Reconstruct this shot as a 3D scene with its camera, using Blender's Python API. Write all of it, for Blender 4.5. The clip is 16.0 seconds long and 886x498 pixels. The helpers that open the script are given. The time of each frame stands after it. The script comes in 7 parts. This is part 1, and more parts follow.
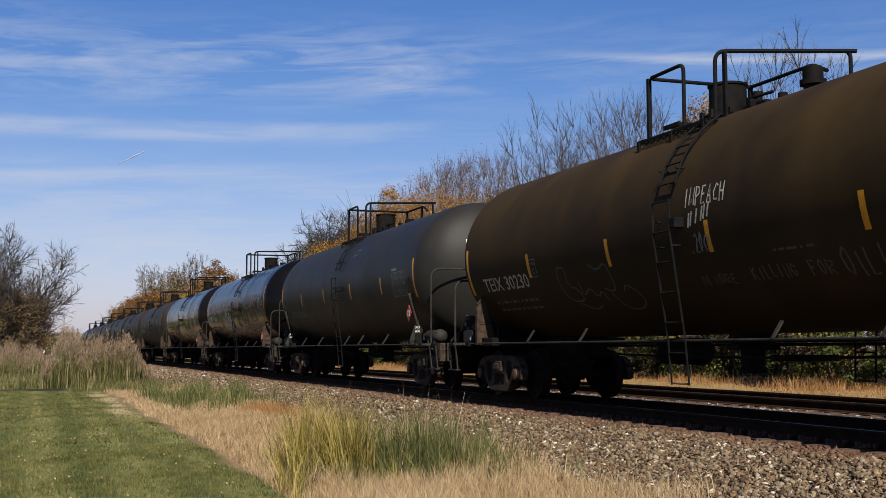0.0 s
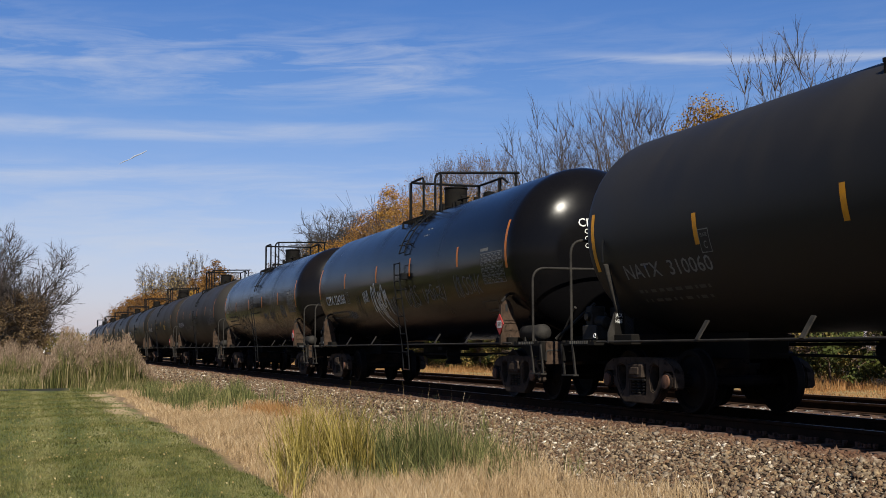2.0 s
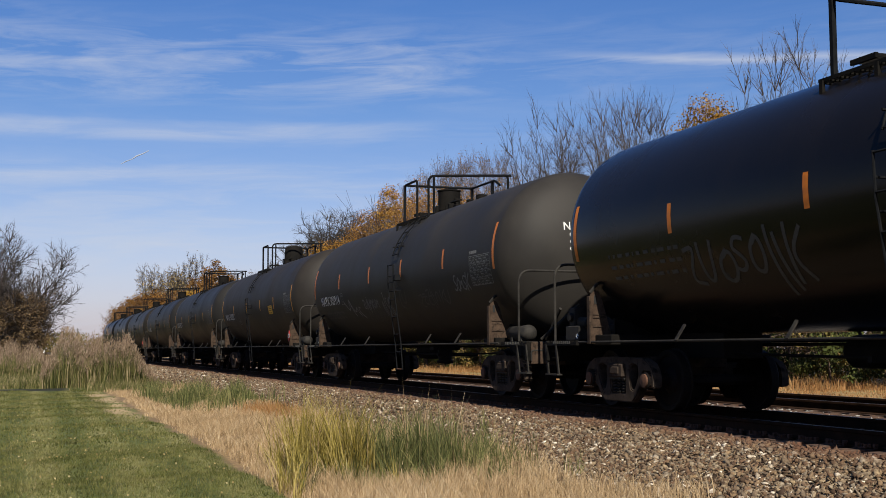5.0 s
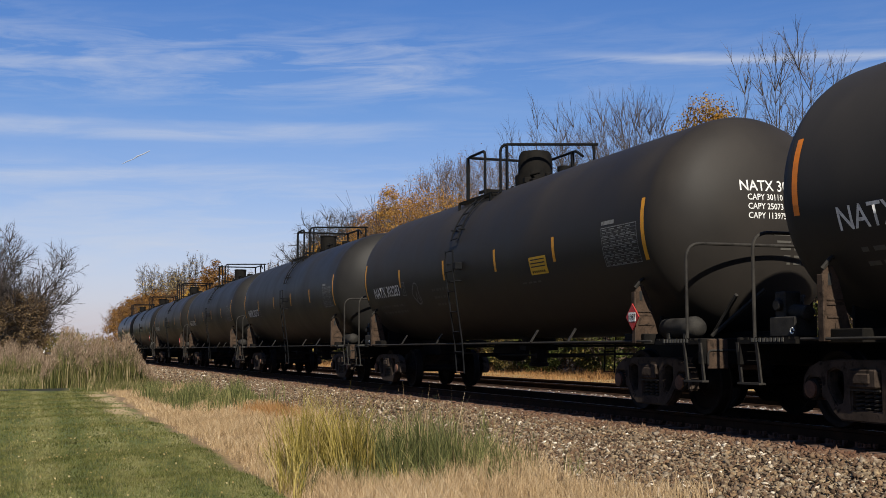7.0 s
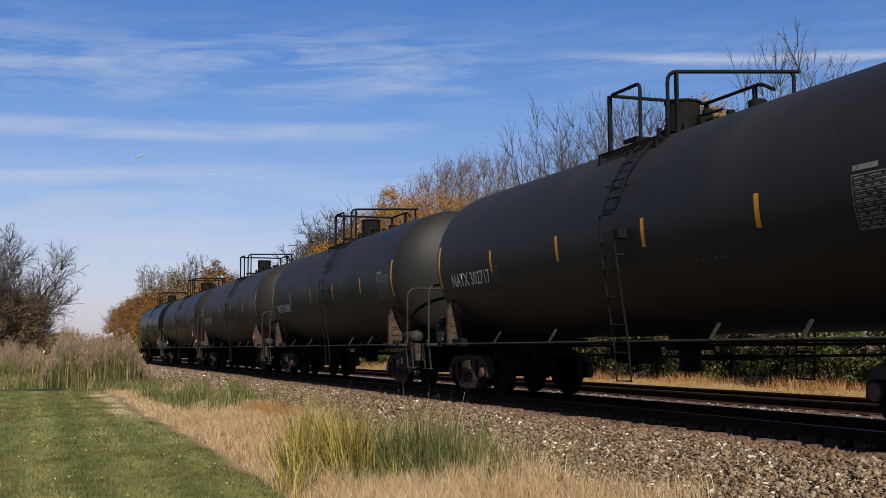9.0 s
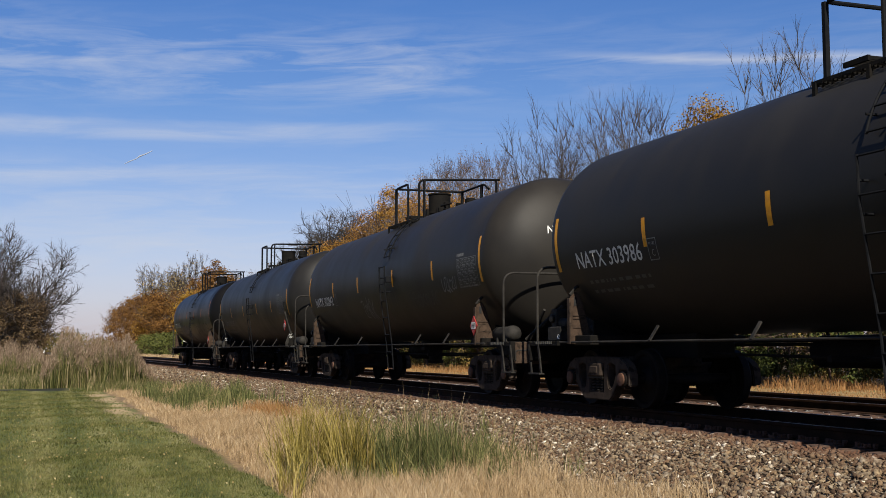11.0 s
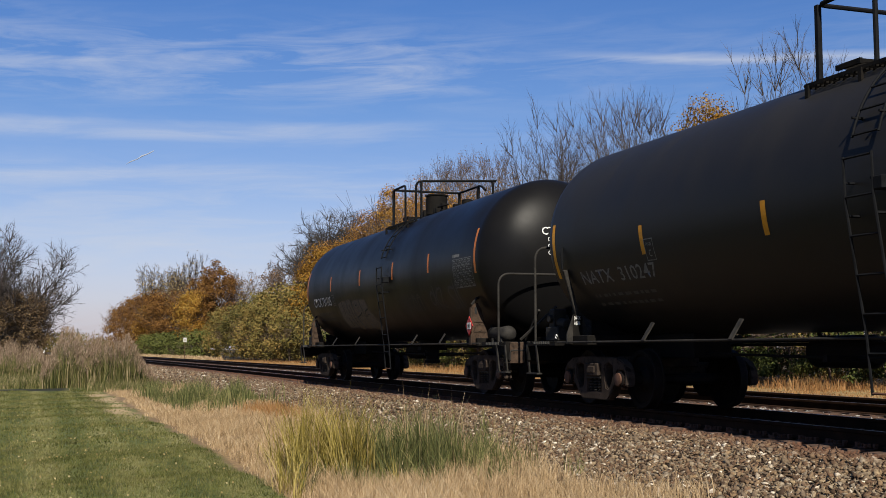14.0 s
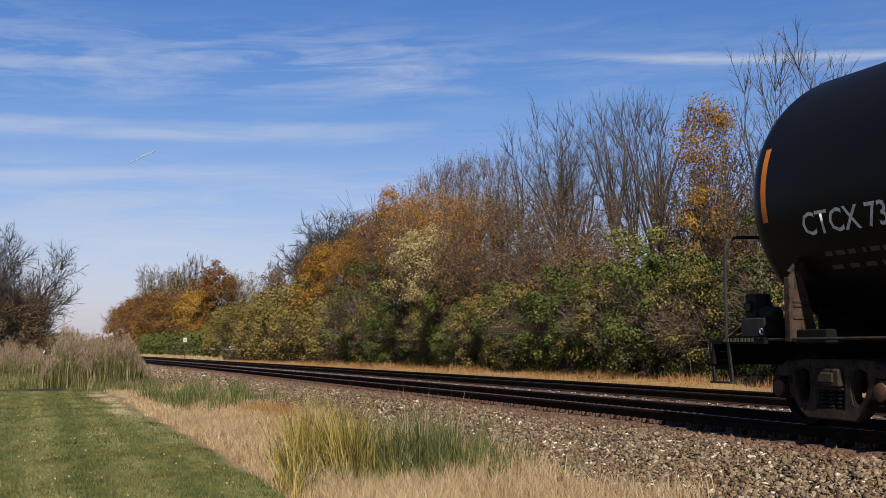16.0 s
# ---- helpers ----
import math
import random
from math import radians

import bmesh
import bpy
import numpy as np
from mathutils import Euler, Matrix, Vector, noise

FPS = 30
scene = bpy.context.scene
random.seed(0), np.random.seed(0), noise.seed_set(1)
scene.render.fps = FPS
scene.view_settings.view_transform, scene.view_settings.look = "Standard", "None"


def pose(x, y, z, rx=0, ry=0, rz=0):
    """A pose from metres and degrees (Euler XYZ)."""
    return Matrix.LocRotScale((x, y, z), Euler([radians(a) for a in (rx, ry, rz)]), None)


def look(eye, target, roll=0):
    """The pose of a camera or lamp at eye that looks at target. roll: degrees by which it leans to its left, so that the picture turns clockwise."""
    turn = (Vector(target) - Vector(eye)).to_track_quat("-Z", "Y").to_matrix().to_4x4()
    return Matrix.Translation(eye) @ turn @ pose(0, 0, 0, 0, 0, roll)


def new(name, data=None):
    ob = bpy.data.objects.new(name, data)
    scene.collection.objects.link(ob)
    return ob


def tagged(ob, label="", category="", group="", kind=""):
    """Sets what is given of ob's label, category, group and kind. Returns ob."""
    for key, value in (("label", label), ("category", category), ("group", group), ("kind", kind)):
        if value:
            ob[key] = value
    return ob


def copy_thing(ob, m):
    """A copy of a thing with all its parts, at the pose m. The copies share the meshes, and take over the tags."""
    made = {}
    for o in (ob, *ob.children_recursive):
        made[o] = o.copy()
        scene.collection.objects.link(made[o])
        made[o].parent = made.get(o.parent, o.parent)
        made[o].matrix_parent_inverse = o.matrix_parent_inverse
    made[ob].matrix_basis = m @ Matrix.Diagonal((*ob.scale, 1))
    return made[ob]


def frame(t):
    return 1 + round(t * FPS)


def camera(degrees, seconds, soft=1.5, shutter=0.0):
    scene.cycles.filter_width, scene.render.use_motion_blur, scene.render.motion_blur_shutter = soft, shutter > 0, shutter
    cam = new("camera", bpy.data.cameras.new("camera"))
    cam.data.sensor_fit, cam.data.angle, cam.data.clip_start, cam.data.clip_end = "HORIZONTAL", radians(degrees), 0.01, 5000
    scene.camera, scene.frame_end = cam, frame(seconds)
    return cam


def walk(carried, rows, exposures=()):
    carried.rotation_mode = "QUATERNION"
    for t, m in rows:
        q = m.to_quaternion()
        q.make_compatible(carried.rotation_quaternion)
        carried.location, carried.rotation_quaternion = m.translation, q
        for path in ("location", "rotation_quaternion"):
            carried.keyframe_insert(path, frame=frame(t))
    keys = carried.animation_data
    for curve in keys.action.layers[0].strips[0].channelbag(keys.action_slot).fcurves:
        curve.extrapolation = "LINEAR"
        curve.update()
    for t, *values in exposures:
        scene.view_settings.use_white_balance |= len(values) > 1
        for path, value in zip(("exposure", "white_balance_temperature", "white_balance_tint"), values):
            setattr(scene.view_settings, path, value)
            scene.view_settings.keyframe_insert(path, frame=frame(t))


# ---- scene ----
cam = camera(41.5, 16.0, soft=0.5)
EYE = (0.0, 0.0, 0.93)                       # rail top is z = 0, the track runs along x
YAW, PITCH = radians(19.43), radians(4.88)
AIM = (-math.cos(YAW) * math.cos(PITCH), math.sin(YAW) * math.cos(PITCH), EYE[2] + math.sin(PITCH))
walk(cam, [(0.0, look(EYE, AIM, -0.14)), (16.0, look(EYE, AIM, -0.14))], exposures=[(0.0, 0.905), (16.0, 0.905)])

TRACK_Y = 9.706                              # centre line of the near track
FAR_Y = TRACK_Y + 4.3                        # centre line of the second track
SPEED, GAIN = 11.703, 0.0099                 # metres per second towards +x, and half its slow gain
PITCH_CAR = 17.97                            # from coupler to coupler
FIRST_X = -14.36                             # centre of the first car at 0 s

# ---- world, sun ----
SUN_EL, SUN_AZ = radians(42.0), radians(-10.5)   # azimuth from +x towards +y


def sky_world():
    w = bpy.data.worlds.new("sky")
    scene.world = w
    w.use_nodes = True
    nt = w.node_tree
    nt.nodes.clear()
    N, L = nt.nodes.new, nt.links.new
    out, bg = N("ShaderNodeOutputWorld"), N("ShaderNodeBackground")
    sky = N("ShaderNodeTexSky")
    sky.sky_type, sky.sun_disc = "NISHITA", False
    sky.sun_elevation, sky.sun_rotation = SUN_EL, math.pi / 2 - SUN_AZ
    sky.air_density, sky.dust_density, sky.ozone_density = 1.0, 0.6, 2.5
    bg.inputs["Strength"].default_value = 0.05
    tc, sep = N("ShaderNodeTexCoord"), N("ShaderNodeSeparateXYZ")
    L(tc.outputs["Generated"], sep.inputs[0])
    X, Y, Z = sep.outputs

    def calc(op, a, b=0.0, c=0.0):
        m = N("ShaderNodeMath")
        m.operation = op
        for k, v in enumerate((a, b, c)):
            if isinstance(v, (int, float)):
                m.inputs[k].default_value = v
            else:
                L(v, m.inputs[k])
        return m.outputs[0]

    def colours(fac, stops):
        r = N("ShaderNodeValToRGB")
        while len(r.color_ramp.elements) < len(stops):
            r.color_ramp.elements.new(0.5)
        for e, (at_, c) in zip(r.color_ramp.elements, stops):
            e.position, e.color = at_, (*c, 1.0)
        L(fac, r.inputs[0])
        return r.outputs[0]

    def blend(fac, a, b, mode):
        m = N("ShaderNodeMix")
        m.data_type, m.blend_type, m.clamp_factor = "RGBA", mode, True
        for sock, v in ((m.inputs["Factor"], fac), (m.inputs["A"], a), (m.inputs["B"], b)):
            if isinstance(v, float):
                sock.default_value = v
            elif isinstance(v, tuple):
                sock.default_value = (*v, 1.0)
            else:
                L(v, sock)
        return m.outputs["Result"]

    # clear autumn air: deeper blue overhead, a violet-grey haze low down
    tint = colours(Z, [(0.0, (0.92, 0.83, 1.14)), (0.09, (1.00, 0.90, 1.08)), (0.20, (0.65, 0.81, 1.12)), (0.32, (0.43, 0.71, 1.16)), (1.0, (0.43, 0.71, 1.16))])
    col = blend(1.0, sky.outputs[0], tint, "MULTIPLY")
    # long cirrus streaks: noise drawn out along the horizon, gathered in loose layers
    az = calc("ARCTAN2", Y, calc("MULTIPLY", X, -1.0))
    vec = N("ShaderNodeCombineXYZ")
    L(calc("MULTIPLY", az, 3.2), vec.inputs[0])
    L(calc("MULTIPLY_ADD", az, -0.8, calc("MULTIPLY", Z, 26.0)), vec.inputs[1])
    fine, wide = N("ShaderNodeTexNoise"), N("ShaderNodeTexNoise")
    for n, sc, de, di in ((fine, 2.6, 8.0, 0.6), (wide, 0.7, 4.0, 0.3)):
        n.inputs["Scale"].default_value, n.inputs["Detail"].default_value, n.inputs["Distortion"].default_value = sc, de, di
        n.inputs["Roughness"].default_value = 0.62
        L(vec.outputs[0], n.inputs["Vector"])
    lay = calc("MULTIPLY_ADD", wide.outputs["Fac"], 0.04, Z)
    layers = colours(calc("MULTIPLY", lay, 2.5), [(0.0, (0.85,) * 3), (0.28, (0.8,) * 3), (0.36, (0.55,) * 3), (0.42, (0.5,) * 3), (0.445, (0.2,) * 3), (0.47, (0.06,) * 3), (0.49, (0.30,) * 3), (0.51, (0.30,) * 3),
                                                   (0.535, (0.06,) * 3), (0.56, (0.25,) * 3), (0.60, (0.7,) * 3), (0.64, (0.8,) * 3), (0.68, (0.65,) * 3), (0.71, (0.35,) * 3), (0.745, (0.05,) * 3), (1.0, (0.03,) * 3)])
    streak = colours(fine.outputs["Fac"], [(0.41, (0.0,) * 3), (0.80, (1.0,) * 3)])
    fade = colours(calc("MULTIPLY_ADD", az, 0.5, 0.5), [(0.0, (0.45,) * 3), (0.40, (0.6,) * 3), (0.5, (0.85,) * 3), (0.64, (0.9,) * 3), (0.70, (0.55,) * 3), (0.77, (0.28,) * 3), (1.0, (0.4,) * 3)])
    # an old, spread vapour trail across the clear part
    band = calc("ABSOLUTE", calc("MULTIPLY_ADD", fine.outputs["Fac"], 0.012, calc("MULTIPLY_ADD", az, 0.053, calc("ADD", Z, -0.2745))))
    old = blend(1.0, colours(calc("MULTIPLY", band, 100.0), [(0.0, (0.55,) * 3), (0.5, (0.0,) * 3)]), colours(az, [(0.42, (0.0,) * 3), (0.54, (1.0,) * 3)]), "MULTIPLY")
    amount = blend(1.0, blend(1.0, layers, streak, "MULTIPLY"), fade, "MULTIPLY")
    col = blend(amount, col, (6.4, 6.8, 7.8), "MIX")
    col = blend(old, col, (6.4, 6.8, 7.8), "MIX")
    # two long thin sheets low in the sky
    for z0, tilt, half, soft_, power, end0, end1 in ((0.1795, 0.012, 0.0040, 0.0055, 0.33, 0.22, 0.34), (0.1405, 0.052, 0.0020, 0.0060, 0.30, 0.15, 0.29)):
        off = calc("ABSOLUTE", calc("MULTIPLY_ADD", wide.outputs["Fac"], 0.008, calc("MULTIPLY_ADD", az, -tilt, calc("ADD", Z, -z0 - 0.004))))
        sheet = blend(1.0, colours(calc("MULTIPLY", off, 40.0), [(half * 40, (power,) * 3), ((half + soft_) * 40, (0.0,) * 3)]), colours(az, [(end0, (1.0,) * 3), (end1, (0.0,) * 3)]), "MULTIPLY")
        sheet = blend(1.0, sheet, colours(fine.outputs["Fac"], [(0.30, (0.45,) * 3), (0.62, (1.0,) * 3)]), "MULTIPLY")
        col = blend(sheet, col, (6.4, 6.8, 7.8), "MIX")
    L(col, bg.inputs[0])
    L(bg.outputs[0], out.inputs[0])


sky_world()
sun = new("sun", bpy.data.lights.new("sun", "SUN"))
sun.data.energy, sun.data.angle, sun.data.color = 5.0, radians(0.53), (1.0, 0.93, 0.80)
sun.matrix_world = look((math.cos(SUN_EL) * math.cos(SUN_AZ) * 50, math.cos(SUN_EL) * math.sin(SUN_AZ) * 50, math.sin(SUN_EL) * 50), (0, 0, 0))

# ---- materials ----
def nodes_of(name):
    m = bpy.data.materials.new(name)
    m.use_nodes = True
    nt = m.node_tree
    return m, nt, nt.nodes["Principled BSDF"], nt.nodes.new, nt.links.new


def ramp(nt, fac, stops):
    r = nt.nodes.new("ShaderNodeValToRGB")
    e = r.color_ramp.elements
    while len(e) < len(stops):
        e.new(0.5)
    for el, (p, c) in zip(e, stops):
        el.position, el.color = p, (*c, 1.0)
    nt.links.new(fac, r.inputs[0])
    return r.outputs[0]


def tex_noise(nt, scale, detail=4.0, coord="Object", stretch=None, rough=0.55):
    tc = nt.nodes.new("ShaderNodeTexCoord")
    src = tc.outputs[coord]
    if stretch:
        mp = nt.nodes.new("ShaderNodeMapping")
        mp.inputs["Scale"].default_value = stretch
        nt.links.new(src, mp.inputs[0])
        src = mp.outputs[0]
    n = nt.nodes.new("ShaderNodeTexNoise")
    n.inputs["Scale"].default_value, n.inputs["Detail"].default_value, n.inputs["Roughness"].default_value = scale, detail, rough
    nt.links.new(src, n.inputs["Vector"])
    return n.outputs["Fac"]


def mixc(nt, fac, a, b, mode="MIX"):
    m = nt.nodes.new("ShaderNodeMix")
    m.data_type, m.blend_type = "RGBA", mode
    for sock, v in ((m.inputs["Factor"], fac), (m.inputs["A"], a), (m.inputs["B"], b)):
        if isinstance(v, (int, float)):
            sock.default_value = v
        elif isinstance(v, tuple):
            sock.default_value = (*v, 1.0)
        else:
            nt.links.new(v, sock)
    return m.outputs["Result"]


def math_node(nt, op, a, b=0.0, c=0.0, clamp=False):
    m = nt.nodes.new("ShaderNodeMath")
    m.operation, m.use_clamp = op, clamp
    for i, v in enumerate((a, b, c)):
        if isinstance(v, (int, float)):
            m.inputs[i].default_value = v
        else:
            nt.links.new(v, m.inputs[i])
    return m.outputs[0]


def add_bump(nt, bsdf, height, strength, dist=0.01):
    b = nt.nodes.new("ShaderNodeBump")
    b.inputs["Strength"].default_value, b.inputs["Distance"].default_value = strength, dist
    nt.links.new(height, b.inputs["Height"])
    nt.links.new(b.outputs[0], bsdf.inputs["Normal"])


def surf(name, c1, c2, scale=6.0, rough=0.6, metal=0.0, bump=0.2, fine=60.0, spot=None, spec=0.3):
    """A surface of two tones at two scales, with worn spots of a third colour where given."""
    m, nt, b, N, L = nodes_of(name)
    n1, n2 = tex_noise(nt, scale, 5.0), tex_noise(nt, fine, 3.0)
    f = math_node(nt, "ADD", math_node(nt, "MULTIPLY", n1, 0.7), math_node(nt, "MULTIPLY", n2, 0.3))
    col = ramp(nt, f, [(0.36, c1), (0.64, c2)])
    if spot:
        s = ramp(nt, tex_noise(nt, scale * 2.3, 6.0), [(0.56, (0, 0, 0)), (0.66, (1, 1, 1))])
        col = mixc(nt, s, col, spot)
    L(col, b.inputs["Base Color"])
    L(ramp(nt, n1, [(0.3, (rough - 0.1,) * 3), (0.7, (min(1, rough + 0.12),) * 3)]), b.inputs["Roughness"])
    b.inputs["Metallic"].default_value = metal
    b.inputs["Specular IOR Level"].default_value = spec
    add_bump(nt, b, n2, bump, 0.004)
    return m


def plain_paint(name, col, rough=0.5, wear=0.25):
    """Paint or sheeting, chipped and dusty in spots."""
    m, nt, b, N, L = nodes_of(name)
    f = ramp(nt, tex_noise(nt, 14.0, 6.0), [(0.45, (0, 0, 0)), (0.75, (wear,) * 3)])
    L(mixc(nt, f, col, (0.05, 0.045, 0.04)), b.inputs["Base Color"])
    b.inputs["Roughness"].default_value = rough
    b.inputs["Specular IOR Level"].default_value = 0.15
    return m


def foliage(name, stops, trans=0.35, rough=0.6, by_object=0.25, vary=0.22, grain=None, mottle=None):
    """Leaves or blades: each island takes its own tone, and each plant leans to its own."""
    m, nt, b, N, L = nodes_of(name)
    g, oi = N("ShaderNodeNewGeometry"), N("ShaderNodeObjectInfo")
    patch = math_node(nt, "MULTIPLY_ADD", tex_noise(nt, 0.9 if by_object else 0.8, 3.0, stretch=grain), 2.2, -0.6, True)
    own = math_node(nt, "MULTIPLY_ADD", g.outputs["Random Per Island"], vary, math_node(nt, "MULTIPLY", patch, 1.0 - vary - by_object))
    f = math_node(nt, "MULTIPLY_ADD", oi.outputs["Random"], by_object, own)
    col = ramp(nt, f, stops)
    if mottle:                                       # worn and lush spots
        col = mixc(nt, ramp(nt, tex_noise(nt, mottle, 5.0, rough=0.7), [(0.36, (0.75,) * 3), (0.52, (0, 0, 0))]), col, stops[0][1])
        col = mixc(nt, ramp(nt, tex_noise(nt, mottle * 0.45, 4.0), [(0.52, (0, 0, 0)), (0.66, (0.55,) * 3)]), col, stops[3][1])
    L(col, b.inputs["Base Color"])
    b.inputs["Roughness"].default_value = rough
    b.inputs["Specular IOR Level"].default_value = 0.1
    t, mx = N("ShaderNodeBsdfTranslucent"), N("ShaderNodeMixShader")
    L(col, t.inputs[0])
    mx.inputs[0].default_value = trans
    L(b.outputs[0], mx.inputs[1])
    L(t.outputs[0], mx.inputs[2])
    L(mx.outputs[0], nt.nodes["Material Output"].inputs[0])
    return m


def tank_paint(name, base, dust, rough, dusty, gloss=0.2):
    """Tank paint: road dust in streaks that run down the shell, soot patches, faint weld-band relief."""
    m, nt, b, N, L = nodes_of(name)
    big = tex_noise(nt, 0.5, 5.0)
    runs = tex_noise(nt, 1.0, 6.0, stretch=(2.4, 0.5, 0.5))
    fine = tex_noise(nt, 45.0, 3.0)
    f = math_node(nt, "ADD", math_node(nt, "MULTIPLY", big, 0.80), math_node(nt, "MULTIPLY", runs, 0.20))
    fac = ramp(nt, f, [(0.36, (dusty * 0.35,) * 3), (0.62, (dusty,) * 3)])
    col = mixc(nt, fac, base, dust)
    col = mixc(nt, ramp(nt, fine, [(0.3, (0.18,) * 3), (0.7, (0.0,) * 3)]), col, (0.008, 0.008, 0.009))
    L(col, b.inputs["Base Color"])
    L(ramp(nt, f, [(0.35, (rough - 0.06,) * 3), (0.7, (rough + 0.12,) * 3)]), b.inputs["Roughness"])
    b.inputs["Specular IOR Level"].default_value = gloss
    add_bump(nt, b, tex_noise(nt, 1.6, 3.0), 0.12, 0.02)
    return m


# ---- mesh building ----
class Shape:
    """Vertices and faces of one mesh, gathered from simple forms."""

    def __init__(self):
        self.v, self.f = [], []

    def add(self, verts, faces):
        o = len(self.v)
        self.v += [tuple(p) for p in verts]
        self.f += [tuple(i + o for i in q) for q in faces]
        return self

    def box(self, a, b, m=None):
        vs = [Vector((x, y, z)) for x in (a[0], b[0]) for y in (a[1], b[1]) for z in (a[2], b[2])]
        if m:
            vs = [m @ p for p in vs]
        return self.add(vs, [(0, 1, 3, 2), (4, 6, 7, 5), (0, 4, 5, 1), (2, 3, 7, 6), (0, 2, 6, 4), (1, 5, 7, 3)])

    def tube(self, pts, r, n=6, cap=True):
        """A round bar along points; r may be a list."""
        pts = [Vector(p) for p in pts]
        rs = r if isinstance(r, (list, tuple)) else [r] * len(pts)
        vs, side = [], None
        for i, p in enumerate(pts):
            d = (pts[min(i + 1, len(pts) - 1)] - pts[max(i - 1, 0)]).normalized()
            ref = side if side is not None else (Vector((0, 0, 1)) if abs(d.z) < 0.9 else Vector((1, 0, 0)))
            u = d.cross(ref).normalized()
            w = u.cross(d).normalized()
            side = w
            vs += [p + (u * math.cos(a) + w * math.sin(a)) * rs[i] for a in (2 * math.pi * k / n for k in range(n))]
        fs = [(i * n + k, (i + 1) * n + k, (i + 1) * n + (k + 1) % n, i * n + (k + 1) % n) for i in range(len(pts) - 1) for k in range(n)]
        if cap:
            fs += [tuple(range(n)), tuple(range(len(vs) - 1, len(vs) - n - 1, -1))]
        return self.add(vs, fs)

    def lathe(self, prof, n, m):
        """Turns (along, radius) pairs round the local x axis, placed by m."""
        vs = [m @ Vector((x, r * math.cos(a), r * math.sin(a))) for x, r in prof for a in (2 * math.pi * k / n for k in range(n))]
        fs = [(i * n + k, (i + 1) * n + k, (i + 1) * n + (k + 1) % n, i * n + (k + 1) % n) for i in range(len(prof) - 1) for k in range(n)]
        fs += [tuple(range(n)), tuple(range(len(vs) - 1, len(vs) - n - 1, -1))]
        return self.add(vs, fs)

    def plate(self, poly, y0, y1):
        """An outline in x and z, thick from y0 to y1."""
        n = len(poly)
        vs = [(x, y0, z) for x, z in poly] + [(x, y1, z) for x, z in poly]
        fs = [tuple(range(n)), tuple(range(2 * n - 1, n - 1, -1))] + [(i, n + i, n + (i + 1) % n, (i + 1) % n) for i in range(n)]
        return self.add(vs, fs)

    def bar(self, pts, y0, y1, w):
        """A flat bar that follows points in x and z, w thick in that plane, from y0 to y1."""
        p = [Vector((x, z)) for x, z in pts]
        left, right = [], []
        for i in range(len(p)):
            d = (p[min(i + 1, len(p) - 1)] - p[max(i - 1, 0)]).normalized()
            nrm = Vector((-d.y, d.x)) * w / 2
            left.append(p[i] + nrm), right.append(p[i] - nrm)
        for i in range(len(p) - 1):
            self.plate([left[i], left[i + 1], right[i + 1], right[i]], y0, y1)
        return self

    def bm(self, bevel=0.0):
        bm = bmesh.new()
        vs = [bm.verts.new(p) for p in self.v]
        for q in self.f:
            try:
                bm.faces.new([vs[i] for i in q])
            except ValueError:
                pass
        bmesh.ops.recalc_face_normals(bm, faces=bm.faces)
        if bevel:
            bmesh.ops.bevel(bm, geom=[e for e in bm.edges if len(e.link_faces) == 2 and e.calc_face_angle(0) > 0.6], offset=bevel, segments=1, affect="EDGES")
        return bm


def part(name, shape, material, parent=None, label="", bevel=0.0, smooth=35):
    """One mesh object from a Shape or a bmesh, under a thing or a part."""
    bm = shape.bm(bevel) if isinstance(shape, Shape) else shape
    me = bpy.data.meshes.new(name)
    bm.to_mesh(me)
    bm.free()
    me.materials.append(material)
    if smooth:
        me.polygons.foreach_set("use_smooth", [True] * len(me.polygons))
        me.set_sharp_from_angle(angle=radians(smooth))
    ob = new(name, me)
    if parent:
        ob.parent = parent
    return tagged(ob, label)


def raw_mesh(name, verts, faces, material, smooth=False):
    """One mesh object from arrays: verts (n, 3), faces (m, k) of one size."""
    me = bpy.data.meshes.new(name)
    nv, (nf, k) = len(verts), faces.shape
    me.vertices.add(nv)
    me.vertices.foreach_set("co", np.ascontiguousarray(verts, dtype=np.float32).ravel())
    me.loops.add(nf * k)
    me.loops.foreach_set("vertex_index", np.ascontiguousarray(faces, dtype=np.int32).ravel())
    me.polygons.add(nf)
    me.polygons.foreach_set("loop_start", np.arange(0, nf * k, k, dtype=np.int32))
    me.update(calc_edges=True)
    me.materials.append(material)
    if smooth:
        me.polygons.foreach_set("use_smooth", np.ones(nf, dtype=bool))
    return me

# ---- ground, ballast, track ----
rng = np.random.default_rng(7)


def lump(x, y, s=1.0):
    """Gentle unevenness of the ground."""
    return 0.05 * np.sin(0.37 * x * s + 1.3 * np.sin(0.21 * y * s)) * np.cos(0.53 * y * s + 0.6) + 0.03 * np.sin(1.7 * x * s + 0.9 * y * s)


PROFILE_Y = np.array([-4000, -60, 1.8, 2.9, 4.2, 5.6, 6.3, 7.9, 8.25, 8.5, 15.4, 16.0, 17.6, 24.0, 60.0, 4000])
PROFILE_Z = np.array([-0.9, -0.75, -0.70, -0.74, -0.80, -0.74, -0.66, -0.25, -0.215, -0.245, -0.245, -0.27, -0.50, -0.45, -0.3, 0.0])


def ground_z(x, y):
    z = np.interp(y, PROFILE_Y, PROFILE_Z)
    w = np.clip((6.2 - np.asarray(y, float)) / 1.5, 0, 1) + np.clip((np.asarray(y, float) - 17) / 2, 0, 1)
    return z + lump(np.asarray(x, float), np.asarray(y, float)) * np.clip(w, 0, 1)


